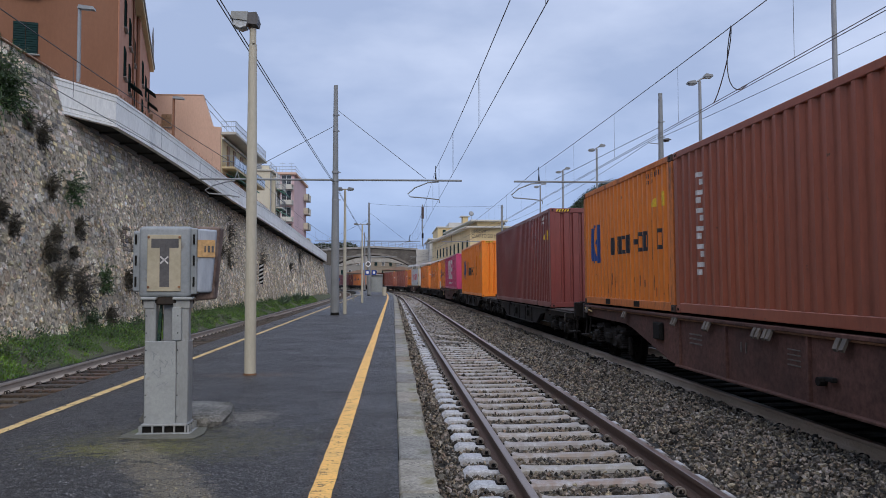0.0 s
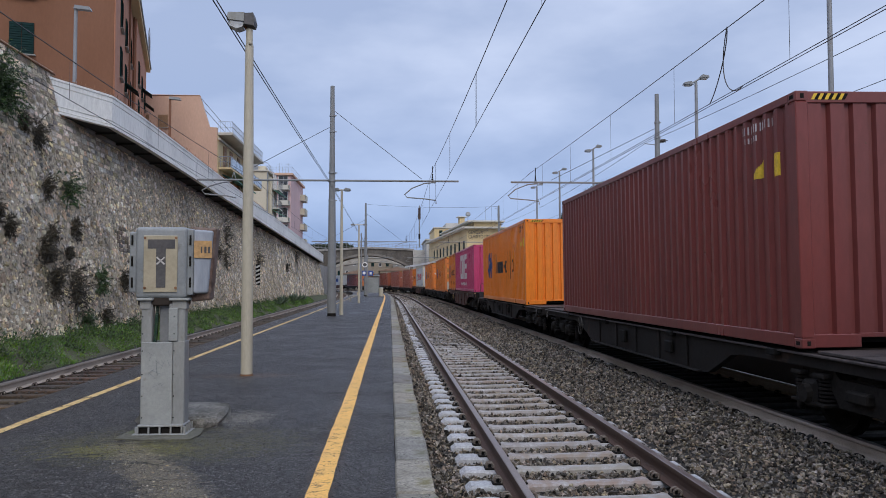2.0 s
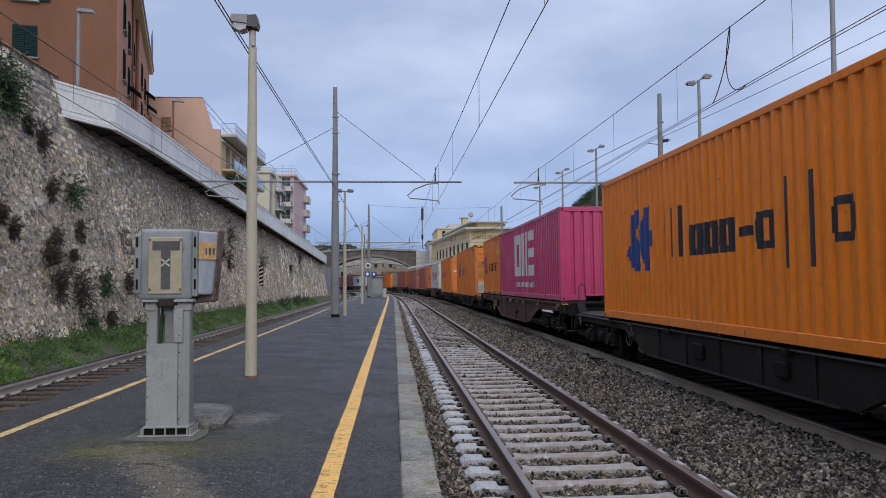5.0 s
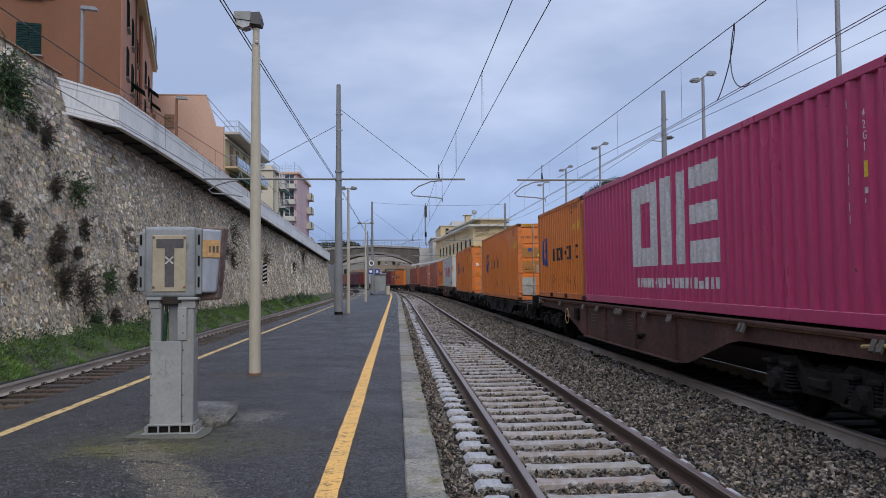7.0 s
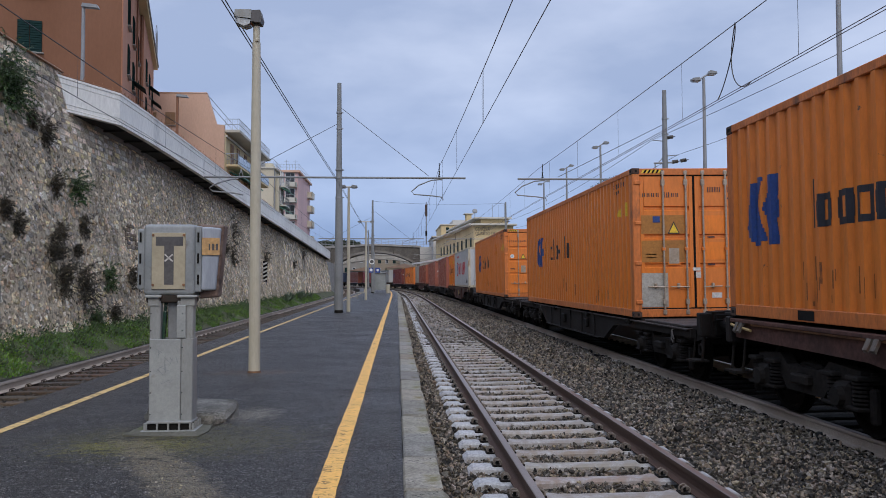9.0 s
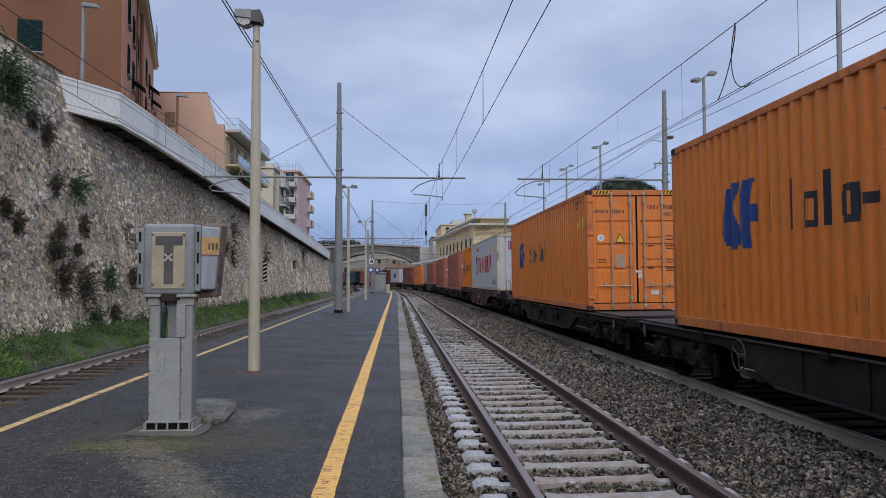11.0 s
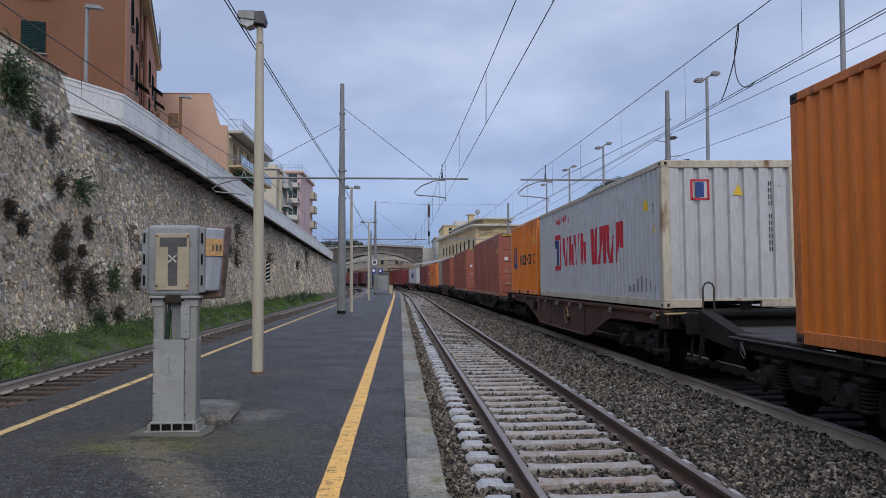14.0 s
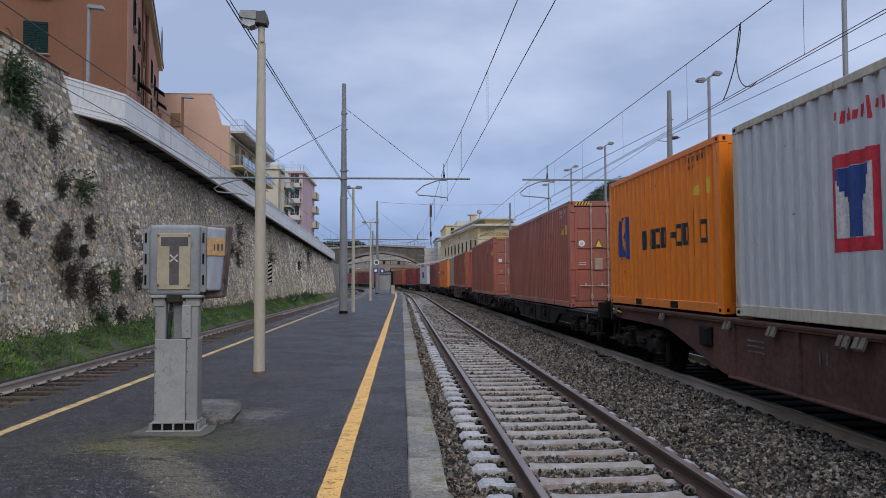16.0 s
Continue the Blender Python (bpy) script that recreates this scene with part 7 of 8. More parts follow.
lamp_single(-2.17, 12.42)
lamp_double(-2.15, 35.8, 5.55, CREAM, "cream platform lamp post with two lanterns", 0.16)
lamp_double(-2.18, 56.5, 5.5, CREAM, "cream platform lamp post with two lanterns", 0.35)
for y in (26.7, 40.7, 49.0, 56.7):
    lamp_double(10.55, y, 8.35, GALV, "tall grey lamp post with two flat lanterns", 0.2, group="lamps of the station yard")
lamp_double(24.4, 38.8, 8.5, GALV, "tall grey lamp post beyond the fence", 0.25, group="lamps of the station yard")
t = thing("tall_pole", "tall grey steel pole beside the far platform", "pole", at=pose(10.72, 18.6, 0))
Mesh().tube((0, 0, 0), (0, 0, 12.5), 0.075, 0.05, n=14).make("shaft", GALV, t)
Mesh().box((0, 0, 0.02), (0.4, 0.4, 0.04), b=0.01).make("base_plate", GALV, t)

# ---------------------------------------------------------------- overhead line
def mast(s, e_x, h, label):
    t = thing("catenary_mast", label, "catenary mast", group="catenary masts", at=frame_at(s, E_OF(e_x), 0.0))
    m = Mesh()
    m.tube((0, 0, 0.14), (0, 0, h * 0.5), 0.195, 0.15, n=18)
    m.tube((0, 0, h * 0.5), (0, 0, h * 0.62), 0.14, 0.125, n=18)
    m.tube((0, 0, h * 0.62), (0, 0, h), 0.125, 0.09, n=18)
    m.make("shaft", MASTM, t)
    m = Mesh()
    m.tube((0, 0, 0.0), (0, 0, 0.16), 0.2, 0.17, n=18)
    m.make("foot", BLACK, t, "tarred black foot")
    for z in (h * 0.5, h * 0.585, h * 0.62, h * 0.8, h * 0.87):
        m = Mesh()
        m.tube((0, 0, z - 0.04), (0, 0, z + 0.04), 0.16 if z < h * 0.7 else 0.125, n=14)
        m.box((0.17 if z < h * 0.7 else 0.13, 0, z), (0.1, 0.04, 0.04))
        m.make("clamp", GALV, t)
    return t


def insulator(m, p, q):
    p, q = Vector(p), Vector(q)
    for i in range(5):
        a = p + (q - p) * (i / 5)
        b = p + (q - p) * ((i + 0.6) / 5)
        m.tube(a, b, 0.04, 0.022, n=8)


def arm(t, x0, x1, z, xc, side):
    """Cantilever beam from x0 to x1 in the mast's space with an insulated registration arm over xc."""
    m = Mesh()
    m.tube((x0, 0, z), (x1, 0, z), 0.045, n=10)
    m.make("beam", MASTM, t)
    m = Mesh()
    for dx in (-0.1, 0.1):
        m.tube((xc + dx * 0.4, 0, z), (xc, 0, z + 0.3), 0.014, n=6)
    insulator(m, (xc, 0, z - 0.02), (xc, 0, z + 0.35))
    m.tube((xc, 0, z + 0.35), (xc, 0, z + 0.65), 0.018, n=6)
    m.make("messenger_support", BLACK, t)
    m = Mesh()
    d = side
    m.path([(xc + d * 0.1, 0, z - 0.06), (xc - d * 0.35, 0, z - 0.1), (xc - d * 0.9, 0, z - 0.32), (xc - d * 1.22, 0, z - 0.6), (xc - d * 1.1, 0, z - 0.72),
            (xc - d * 0.3, 0, z - 0.78), (xc + d * 0.15, 0, z - 0.84), (xc + d * 0.16, 0, z - 0.98)], 0.026, 8)
    m.tube((xc + d * 0.1, 0, z), (xc + d * 0.1, 0, z - 0.1), 0.03, n=8)
    m.make("registration_arm", MASTM, t)


def stay(t, p, q, r=0.012):
    m = Mesh()
    m.tube(p, q, r, n=5)
    m.make("stay", WIRE, t)


INSULATOR_BROWN = M("dark_glazed_insulator", (0.03, 0.022, 0.018), (0.05, 0.036, 0.03), 6, 30, 0.3, bump=0)
SPANS = (-16.5, 34.7, 86.0, 138.0, 190.0)
for s in SPANS[1:4]:
    t = mast(s, -2.5, 10.0, "grey steel catenary mast with crossbeam on the island platform")
    arm(t, -5.75, 5.5, 5.87, 4.35, 1)
    m = Mesh()
    xc = -4.2
    for dx in (-0.1, 0.1):
        m.tube((xc + dx, 0, 5.87), (xc, 0, 6.2), 0.02, n=6)
    m.path([(xc - 0.1, 0, 5.8), (xc - 0.45, 0, 5.76), (xc - 1.0, 0, 5.6), (xc - 1.35, 0, 5.4), (xc - 1.2, 0, 5.25), (xc - 0.3, 0, 5.18), (xc + 0.1, 0, 5.1)], 0.032, 8)
    m.make("registration_arm", GALV, t)
    stay(t, (0.1, 0, 8.9), (3.9, 0, 5.95))
    stay(t, (-0.1, 0, 8.2), (-3.4, 0, 6.4))
    t = mast(s, 11.9, 9.85, "grey steel catenary mast beyond the far track")
    arm(t, -6.6, 0.0, 5.85, -5.5, 1)
    stay(t, (-0.1, 0, 8.3), (-4.8, 0, 5.95))
    m = Mesh()
    m.tube((-0.5, 0, 6.58), (0.32, 0, 6.62), 0.04, n=8)
    m.tube((-0.45, 0, 6.58), (-0.45, 0, 6.35), 0.025, n=6)
    m.tube((-0.3, 0, 6.6), (0.0, 0, 6.95), 0.022, n=6)
    m.make("feeder_bracket", GALV, t)
    Mesh().tube((-0.56, 0, 7.62), (0.0, 0, 7.56), 0.02, n=6).make("feeder_arm", GALV, t)
    Mesh().tube((0.6, 0, 6.96), (0.0, 0, 6.9), 0.02, n=6).make("feeder_arm", GALV, t)
    for x, z in ((0.34, 6.63), (0.72, 6.69), (0.13, 7.72)):
        m = Mesh()
        for k_ in range(4):
            m.tube((x + 0.065 * k_, 0, z + 0.01 + 0.01 * k_), (x + 0.065 * k_ + 0.035, 0, z + 0.015 + 0.01 * k_), 0.085, n=10)
        m.tube((x - 0.05, 0, z), (x + 0.34, 0, z + 0.06), 0.02, n=6)
        m.make("insulator", INSULATOR_BROWN, t, "dark brown ribbed insulator")


p_, q_ = at(86.0, E_OF(-2.5), 9.9), at(86.0, E_OF(11.9), 9.75)
xw_ = Mesh()
xw_.path([p_.lerp(q_, i / 12) - Vector((0, 0, 0.9 * (i / 12) * (1 - i / 12))) for i in range(13)], 0.012, 5)
tagged(xw_.make("cross_wire", WIRE), "thin cross wire between two catenary masts", "overhead wire", group="overhead wires")


def wire(name, e, heights, sag, label, r=0.009, drop=None, stag=0.0):
    """A line hung from span to span; heights at the supports."""
    m = Mesh()
    for a, b in zip(SPANS, SPANS[1:]):
        pts = []
        for i in range(15):
            f = i / 14
            pts.append(at(a + (b - a) * f, e + stag * (1 - 2 * f), heights - sag * 4 * f * (1 - f)))
        m.path(pts, r, 5)
    o = m.make(name, WIRE)
    return tagged(o, label, "overhead wire", group="overhead wires")


def catenary(e, zm, zc, sag, nm):
    wire("messenger_wire", e, zm, sag, "dark messenger wire over the " + nm, 0.009)
    for off in (-0.04, 0.04) if nm == "far track" else (0.0,):
        wire("contact_wire", e + off, zc, 0.02, "dark contact wire over the " + nm, 0.007)
    dr = thing("droppers", "thin dropper wires between the two lines over the " + nm, "droppers", group="overhead wires")
    first, pitch, offs = {"near track": (2.1, 7.7, (-0.12, 0.12)), "far track": (2.9, 5.0, (0.0,))}.get(nm, (3.0, 5.6, (0.0,)))
    for a, b in zip(SPANS[:3], SPANS[1:4]):
        way = b - first
        while way > a + 1.0:
            for off in offs:
                f = (way + off - a) / (b - a)
                z = zm - sag * 4 * f * (1 - f)
                m = Mesh()
                p = at(way + off, e)
                m.tube((p.x, p.y, z), (p.x, p.y, zc), 0.004, n=4)
                m.make("dropper", WIRE, dr)
            way -= pitch


catenary(NEAR_E - 0.02, 6.42, 4.85, 0.48, "near track")
catenary(0.35, 6.25, 4.86, 0.18, "far track")
catenary(LEFT_E + 0.1, 5.95, 4.8, 0.45, "old track")
for e, z in ((E_OF(-2.46), 5.6), (E_OF(-2.46), 5.52)):
    wire("feeder_cable", e, z, 0.15, "pair of black feeder cables along the platform masts", 0.009)
wire("feeder_cable", E_OF(11.35), 7.63, 0.5, "thin feeder wire along the far masts", 0.01)
wire("feeder_cable", E_OF(12.5), 6.97, 0.5, "thin feeder wire along the far masts", 0.01)
jp = Mesh()
base = at(12.6, 0.35)
for y1, z1, y2, z2, y3, z3 in ((14.55, 5.2, 14.0, 4.72, 13.44, 4.86), (14.0, 5.7, 14.6, 5.0, 14.9, 4.86)):
    bend = []
    for i in range(15):
        f = i / 14
        g0, g1, g2, g3 = (1 - f) ** 3, 3 * f * (1 - f) ** 2, 3 * f * f * (1 - f), f ** 3
        bend.append((base.x, 14.06 * g0 + y1 * g1 + y2 * g2 + y3 * g3, 6.1 * g0 + z1 * g1 + z2 * g2 + z3 * g3))
    jp.path(bend, 0.01, 6)
tagged(jp.make("jumper_cable", WIRE), "looped black jumper cable between the overhead wires", "overhead wire", group="overhead wires")

# ---------------------------------------------------------------- shelter, bench and signs far down the platform
SHG = M("grey_shelter_panel", (0.2, 0.22, 0.22), (0.27, 0.29, 0.29), 1, 10, 0.5, bump=0.02)
SIGNBLUE = M("sign_blue", (0.015, 0.05, 0.25), (0.02, 0.06, 0.28), 2, 10, 0.4, bump=0)
t = thing("platform_shelter", "grey platform waiting shelter with a flat roof", "shelter", at=frame_at(88, E_OF(-1.75), 0.01))
Mesh().box((0, 0, 2.22), (1.55, 3.0, 0.12), b=0.03).make("roof", SHG, t)
for x in (-0.68, 0.68):
    for y in (-1.3, 1.3):
        Mesh().tube((x, y, 0), (x, y, 2.2), 0.045, n=10).make("post", GALV, t)
for y in (-1.3, 1.3):
    Mesh().box((0, y, 1.25), (1.3, 0.03, 1.75)).make("end_panel", SHG, t)
Mesh().box((-0.1, 0, 0.45), (0.4, 2.2, 0.05), b=0.01).make("bench", GALV, t)
t = thing("platform_bin", "pale litter bin beside the shelter", "bin", at=frame_at(86, E_OF(-0.85), 0.01))
Mesh().tube((0, 0, 0), (0, 0, 0.9), 0.2, 0.24, n=14).make("body", CREAM, t)
Mesh().tube((0, 0, 0.9), (0, 0, 0.96), 0.25, 0.2, n=14).make("lid", GREYPAINT, t)
t = thing("platform_bench", "grey concrete bench by the sign posts", "bench", at=pose(-2.7, 62, 0.01))
Mesh().box((0, 0, 0.45), (0.9, 0.4, 0.08), b=0.015).make("seat", GREYCON, t)
for x in (-0.35, 0.35):
    Mesh().box((x, 0, 0.2), (0.1, 0.35, 0.42), b=0.01).make("leg", GREYCON, t)
t = thing("platform_sign", "blue platform signs on a grey post", "sign", at=frame_at(80, E_OF(-2.2), 0.01))
Mesh().tube((0, 0, 0), (0, 0, 4.2), 0.05, n=10).make("post", GALV, t)
for x in (-0.32, 0.33):
    Mesh().box((x, -0.07, 2.4), (0.46, 0.05, 0.5), b=0.01).make("panel", SIGNBLUE, t, "blue sign panel")
Mesh().tube((-0.32, -0.1, 2.42), (-0.32, -0.11, 2.42), 0.15, n=16).make("disc", WHITE, t, "white disc")
m = Mesh()
m.box((0.33, -0.1, 2.4), (0.2, 0.01, 0.24))
m.make("symbol", WHITE, t, "white symbol")
m = Mesh()
m.tube((-0.25, -0.08, 3.25), (-0.25, -0.1, 3.25), 0.27, n=20)
m.make("round_sign", WHITE, t, "white round warning sign")
m = Mesh()
m.tube((-0.25, -0.102, 3.25), (-0.25, -0.106, 3.25), 0.18, n=20)
m.make("round_symbol", SIGNDARK, t)
t = thing("marker_board", "small black and white striped marker board on the wall", "marker board", at=pose(-8.55, 52.5, 1.35))
for i in range(5):
    m = Mesh()
    m.prism([(-0.13, 0.26 * i), (0.13, 0.26 * i + 0.12), (0.13, 0.26 * i + 0.24), (-0.13, 0.26 * i + 0.12)], 1, -0.03, 0.0)
    m.make("stripe", L_WHITE, t)
Mesh().box((0, 0.01, 0.65), (0.28, 0.02, 1.34)).make("board", BLACK, t)

# ---------------------------------------------------------------- far platform, yard wall and fence
fp = Mesh()
# track face takes the near-black tone, painting in the shade beside the train
sweep(fp, [(E_OF(x), z) for x, z in [(7.6, -0.85), (7.6, 0.0), (16.0, 0.0), (16.0, -0.85)]], -15, 140, ks=[1, 0, 0, 0])
tagged(fp.make("far_platform", [GREYCON, SHADECON]), "grey concrete platform beyond the freight train", "platform", kind="structure")
yw = Mesh()
yw.box((16.2, 45, 0.3), (0.3, 110, 0.65), b=0.03)
tagged(yw.make("yard_wall", CONCRETE), "low pale concrete yard wall", "wall", kind="structure")
GREENM = M("dark_green_screen", (0.012, 0.028, 0.024), (0.02, 0.04, 0.034), 0.8, 30, 0.8, bump=0.5, grain=0.4)
fn = thing("yard_fence", "dark green screened fence on the low yard wall", "fence", kind="structure")
for i in range(28):
    Mesh().box((16.2, -9 + 4 * i + 2, 1.66), (0.05, 3.94, 2.05)).make("screen_panel", GREENM, fn)
    Mesh().tube((16.15, -9 + 4 * i, 0.6), (16.15, -9 + 4 * i, 3.6), 0.035, n=8).make("fence_post", GALV, fn)
    Mesh().tube((16.15, -9 + 4 * i, 3.4), (16.15, -5 + 4 * i, 3.4), 0.02, n=6).make("fence_rail", GALV, fn)


# ---------------------------------------------------------------- buildings
def plaster(name, c, k=0.85):
    return M(name, c, tuple(v * k for v in c), 0.25, 8, 0.9, bump=0.15, grain=0.08, stain=tuple(v * 0.75 for v in c), stain_at=0.62, stain_scale=0.5, stretch=(1, 1, 0.35))


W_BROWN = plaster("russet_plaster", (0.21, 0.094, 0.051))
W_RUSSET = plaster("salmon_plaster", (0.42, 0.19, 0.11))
W_PEACH = plaster("peach_plaster", (0.62, 0.415, 0.315))
W_YELLOW = plaster("pale_yellow_plaster", (0.58, 0.47, 0.28))
W_WHITE = plaster("offwhite_plaster", (0.52, 0.5, 0.44))
W_OFFWHITE = plaster("dull_offwhite_plaster", (0.6, 0.55, 0.43))
W_PINK = plaster("pink_plaster", (0.62, 0.43, 0.42))
W_CREAM = plaster("cream_plaster", (0.6, 0.47, 0.265))
W_GREY = plaster("grey_white_plaster", (0.48, 0.47, 0.44))
SHUTTER = M("dark_green_shutter", (0.004, 0.02, 0.02), (0.008, 0.03, 0.028), 2, 20, 0.75, bump=0.1, spec=0.15)
TANSHUT = M("tan_shutter", (0.24, 0.14, 0.075), (0.3, 0.18, 0.1), 2, 20, 0.7, bump=0.1)
AWNING = M("green_awning", (0.05, 0.16, 0.12), (0.06, 0.18, 0.14), 2, 20, 0.7, bump=0)
SLATE = M("grey_roof", (0.2, 0.2, 0.2), (0.27, 0.265, 0.26), 0.6, 10, 0.85, bump=0.3)
BLUEPANE = M("pale_blue_balcony_panel", (0.34, 0.42, 0.5), (0.42, 0.5, 0.58), 1, 8, 0.3, bump=0)
TILE = M("terracotta_roof", (0.2, 0.135, 0.1), (0.28, 0.19, 0.14), 0.8, 12, 0.85, bump=0.4)
PANE = M("window_glass_dark", (0.03, 0.035, 0.04), (0.045, 0.05, 0.055), 1, 5, 0.15, bump=0)


def window(b, x, y, z, w, h, face, style):
    """A window on a face of b: 'f' looks to -y, 's' to +x; z is its middle."""
    t = pose(x, y, z, 0, 0, 0 if face == "f" else 90)
    m = Mesh()
    for sx in (-1, 1):
        m.box((sx * (w / 2 - 0.03), -0.02, 0), (0.06, 0.08, h), b=0.005)
    for sz in (-1, 1):
        m.box((0, -0.02, sz * (h / 2 - 0.03)), (w, 0.08, 0.06), b=0.005)
    slat = TANSHUT if style == "tan" else SHUTTER
    fr = m.make("window", slat if style in ("shut", "tan") else WHITE, b, at=t)
    if style in ("shut", "tan"):
        for sx in (-1, 1):
            s = Mesh()
            n = int(h / 0.12)
            zs = [-h / 2 + 0.01 + i * (h - 0.02) / n for i in range(n + 1)]
            saw = [(-0.01, -h / 2 + 0.01)] + [q for za, zb in zip(zs, zs[1:]) for q in ((-0.085, za), (-0.055, zb))] + [(-0.01, h / 2 - 0.01)]
            s.prism(saw, 0, sx * w / 4 - w / 4 + 0.012, sx * w / 4 + w / 4 - 0.012)
            s.make("shutter", slat, fr)
    else:
        g_ = Mesh()
        g_.box((0, 0.0, 0), (w - 0.1, 0.02, h - 0.1))
        g_.make("pane", PANE, fr)
        g_ = Mesh()
        g_.box((0, -0.015, 0), (0.05, 0.04, h - 0.1))
        g_.make("mullion", WHITE, fr)
    s = Mesh()
    s.box((0, -0.08, -h / 2 - 0.04), (w + 0.2, 0.18, 0.06), b=0.01)
    s.make("sill", GREYCON, fr)
    if style == "open":
        for sx in (-1, 1):
            q = Mesh()
            q.box((sx * w * 0.76, -0.05, 0), (w * 0.5, 0.05, h), b=0.005)
            q.make("shutter", SHUTTER, fr)
    return fr


def balcony(b, x0, x1, y0, y1, z, mat_, rail_mat, h=1.0, solid=False, label=""):
    m = Mesh()
    m.box(((x0 + x1) / 2, (y0 + y1) / 2, z - 0.08), (x1 - x0, y1 - y0, 0.18), b=0.02)
    sl = m.make("balcony", mat_, b, label)
    r = Mesh()
    if solid:
        r.box(((x0 + x1) / 2, y0 + 0.05, z + h / 2), (x1 - x0, 0.1, h))
        r.box((x1 - 0.05, (y0 + y1) / 2, z + h / 2), (0.1, y1 - y0, h))
    else:
        for zz in (z + h, z + h * 0.5):
            r.tube((x0, y0 + 0.04, zz), (x1, y0 + 0.04, zz), 0.025, n=6)
            r.tube((x1 - 0.04, y0, zz), (x1 - 0.04, y1, zz), 0.025, n=6)
        n = int((y1 - y0) / 0.25) + 1
        for i in range(n + 1):
            y = y0 + (y1 - y0) * i / n
            r.tube((x1 - 0.04, y, z), (x1 - 0.04, y, z + h), 0.014, n=4)
        n = int((x1 - x0) / 0.25) + 1
        for i in range(n + 1):
            x = x0 + (x1 - x0) * i / n
            r.tube((x, y0 + 0.04, z), (x, y0 + 0.04, z + h), 0.014, n=4)
    r.make("balustrade", rail_mat, sl)


def block(b, name, x0, x1, y0, y1, z0, z1, mat_):
    m = Mesh()
    m.box(((x0 + x1) / 2, (y0 + y1) / 2, (z0 + z1) / 2), (x1 - x0, y1 - y0, z1 - z0), b=0.03)
    return m.make(name, mat_, b)


def antenna(b, x, y, z, h=1.6):
    m = Mesh()
    m.tube((x, y, z), (x, y, z + h), 0.02, n=5)
    m.tube((x - 0.4, y, z + h * 0.9), (x + 0.4, y, z + h * 0.9), 0.012, n=4)
    for i in range(5):
        m.tube((x - 0.35 + 0.17 * i, y - 0.3, z + h * 0.9), (x - 0.35 + 0.17 * i, y + 0.3, z + h * 0.9), 0.01, n=4)
    m.make("antenna", GALV, b)


# russet house above the wall
h = thing("russet_house", "tall russet plastered house with dark green shutters and deep eaves", "house", at=pose(-14.26, 41.9, 0, 0, 0, 14.2))
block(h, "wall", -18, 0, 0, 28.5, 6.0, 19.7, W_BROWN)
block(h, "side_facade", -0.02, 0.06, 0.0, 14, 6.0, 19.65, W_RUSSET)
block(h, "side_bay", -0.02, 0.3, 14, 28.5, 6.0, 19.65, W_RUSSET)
block(h, "roof", -19, 0.62, -0.4, 29, 19.7, 19.95, W_YELLOW)
block(h, "roof_edge", -19.1, 0.7, -0.5, 29.1, 19.95, 20.15, SLATE)
for z in (10.6, 13.72, 16.5):
    for x in (-4.3, -9.2, -14.0):
        window(h, x, -0.01, z + (0.0 if z < 16 else 0.1), 1.12, 1.6, "f", "open" if z > 16 else "shut")
    for y in (3.6, 7.4, 11.4, 17.0, 21.4, 25.6):
        window(h, 0.07 if y < 14 else 0.31, y, z, 1.1, 1.7, "s", "shut")
for y in (9.4, 13.6):
    Mesh().tube((0.16, y, 6.1), (0.16, y, 19.6), 0.06, n=8).make("downpipe", W_BROWN, h)
for y, z in ((7.4, 13.4), (7.4, 10.6), (11.4, 10.5), (17.0, 13.4), (21.4, 16.4), (25.6, 13.6), (25.6, 16.2)):
    m = Mesh()
    x_ = 0.08 if y < 14 else 0.32
    m.prism([(x_, z + 0.1), (x_ + 0.75, z - 0.45), (x_ + 0.75, z - 0.5), (x_, z + 0.02)], 1, y - 0.7, y + 0.7)
    m.make("window_canopy", SHUTTER, h)
m = Mesh()
for i in range(9):
    a = pi * i / 8 / 1.6
    m.tube((0.6, 24.5, 20.1 + 0.24 * i), (0.6, 28.0 - 0.1 * max(i - 6, 0) ** 2, 20.1 + 0.24 * i), 0.02, n=4)
m.path([(0.6, 28, 20.1), (0.6, 28, 22.0), (0.6, 27.3, 22.6), (0.6, 26.2, 22.8)], 0.03, 5)
m.make("roof_cage", GALV, h)

# peach and yellow house
h = thing("peach_house", "peach plastered apartment house with a pale yellow balcony side", "house", at=pose(0, 0, 0))
m = Mesh()
m.prism([(-27, 5.5), (-27, 17.6), (-16.5, 17.7), (-15.66, 15.0), (-15.0, 14.95), (-15.0, 5.5)], 1, 70, 70.5)
m.make("gable_wall", W_PEACH, h)
block(h, "wall", -27, -15.02, 70.5, 87, 5.5, 14.6, W_PEACH)
block(h, "upper_storey", -27, -20.8, 70.5, 87, 14.6, 17.5, W_PEACH)
block(h, "roof_edge", -27.1, -16.5, 69.95, 70.55, 17.7, 17.78, W_PEACH)
block(h, "side_facade", -15.02, -14.92, 70.2, 87, 6, 14.3, W_YELLOW)
block(h, "eave", -15.1, -13.7, 70.3, 87.4, 14.35, 14.6, W_WHITE)
balcony(h, -15.0, -13.75, 70.4, 87, 14.6, W_WHITE, BLUEGREY, 0.95)
for z in (11.55, 8.8):
    balcony(h, -15.0, -13.85, 70.4, 87, z, W_YELLOW, BLUEGREY, 0.95)
    block(h, "balcony_glazing", -13.87, -13.83, 70.5, 86.9, z + 0.05, z + 0.85, BLUEPANE)
block(h, "cornice", -15.0, -14.75, 70.2, 87.1, 13.9, 14.1, W_WHITE)
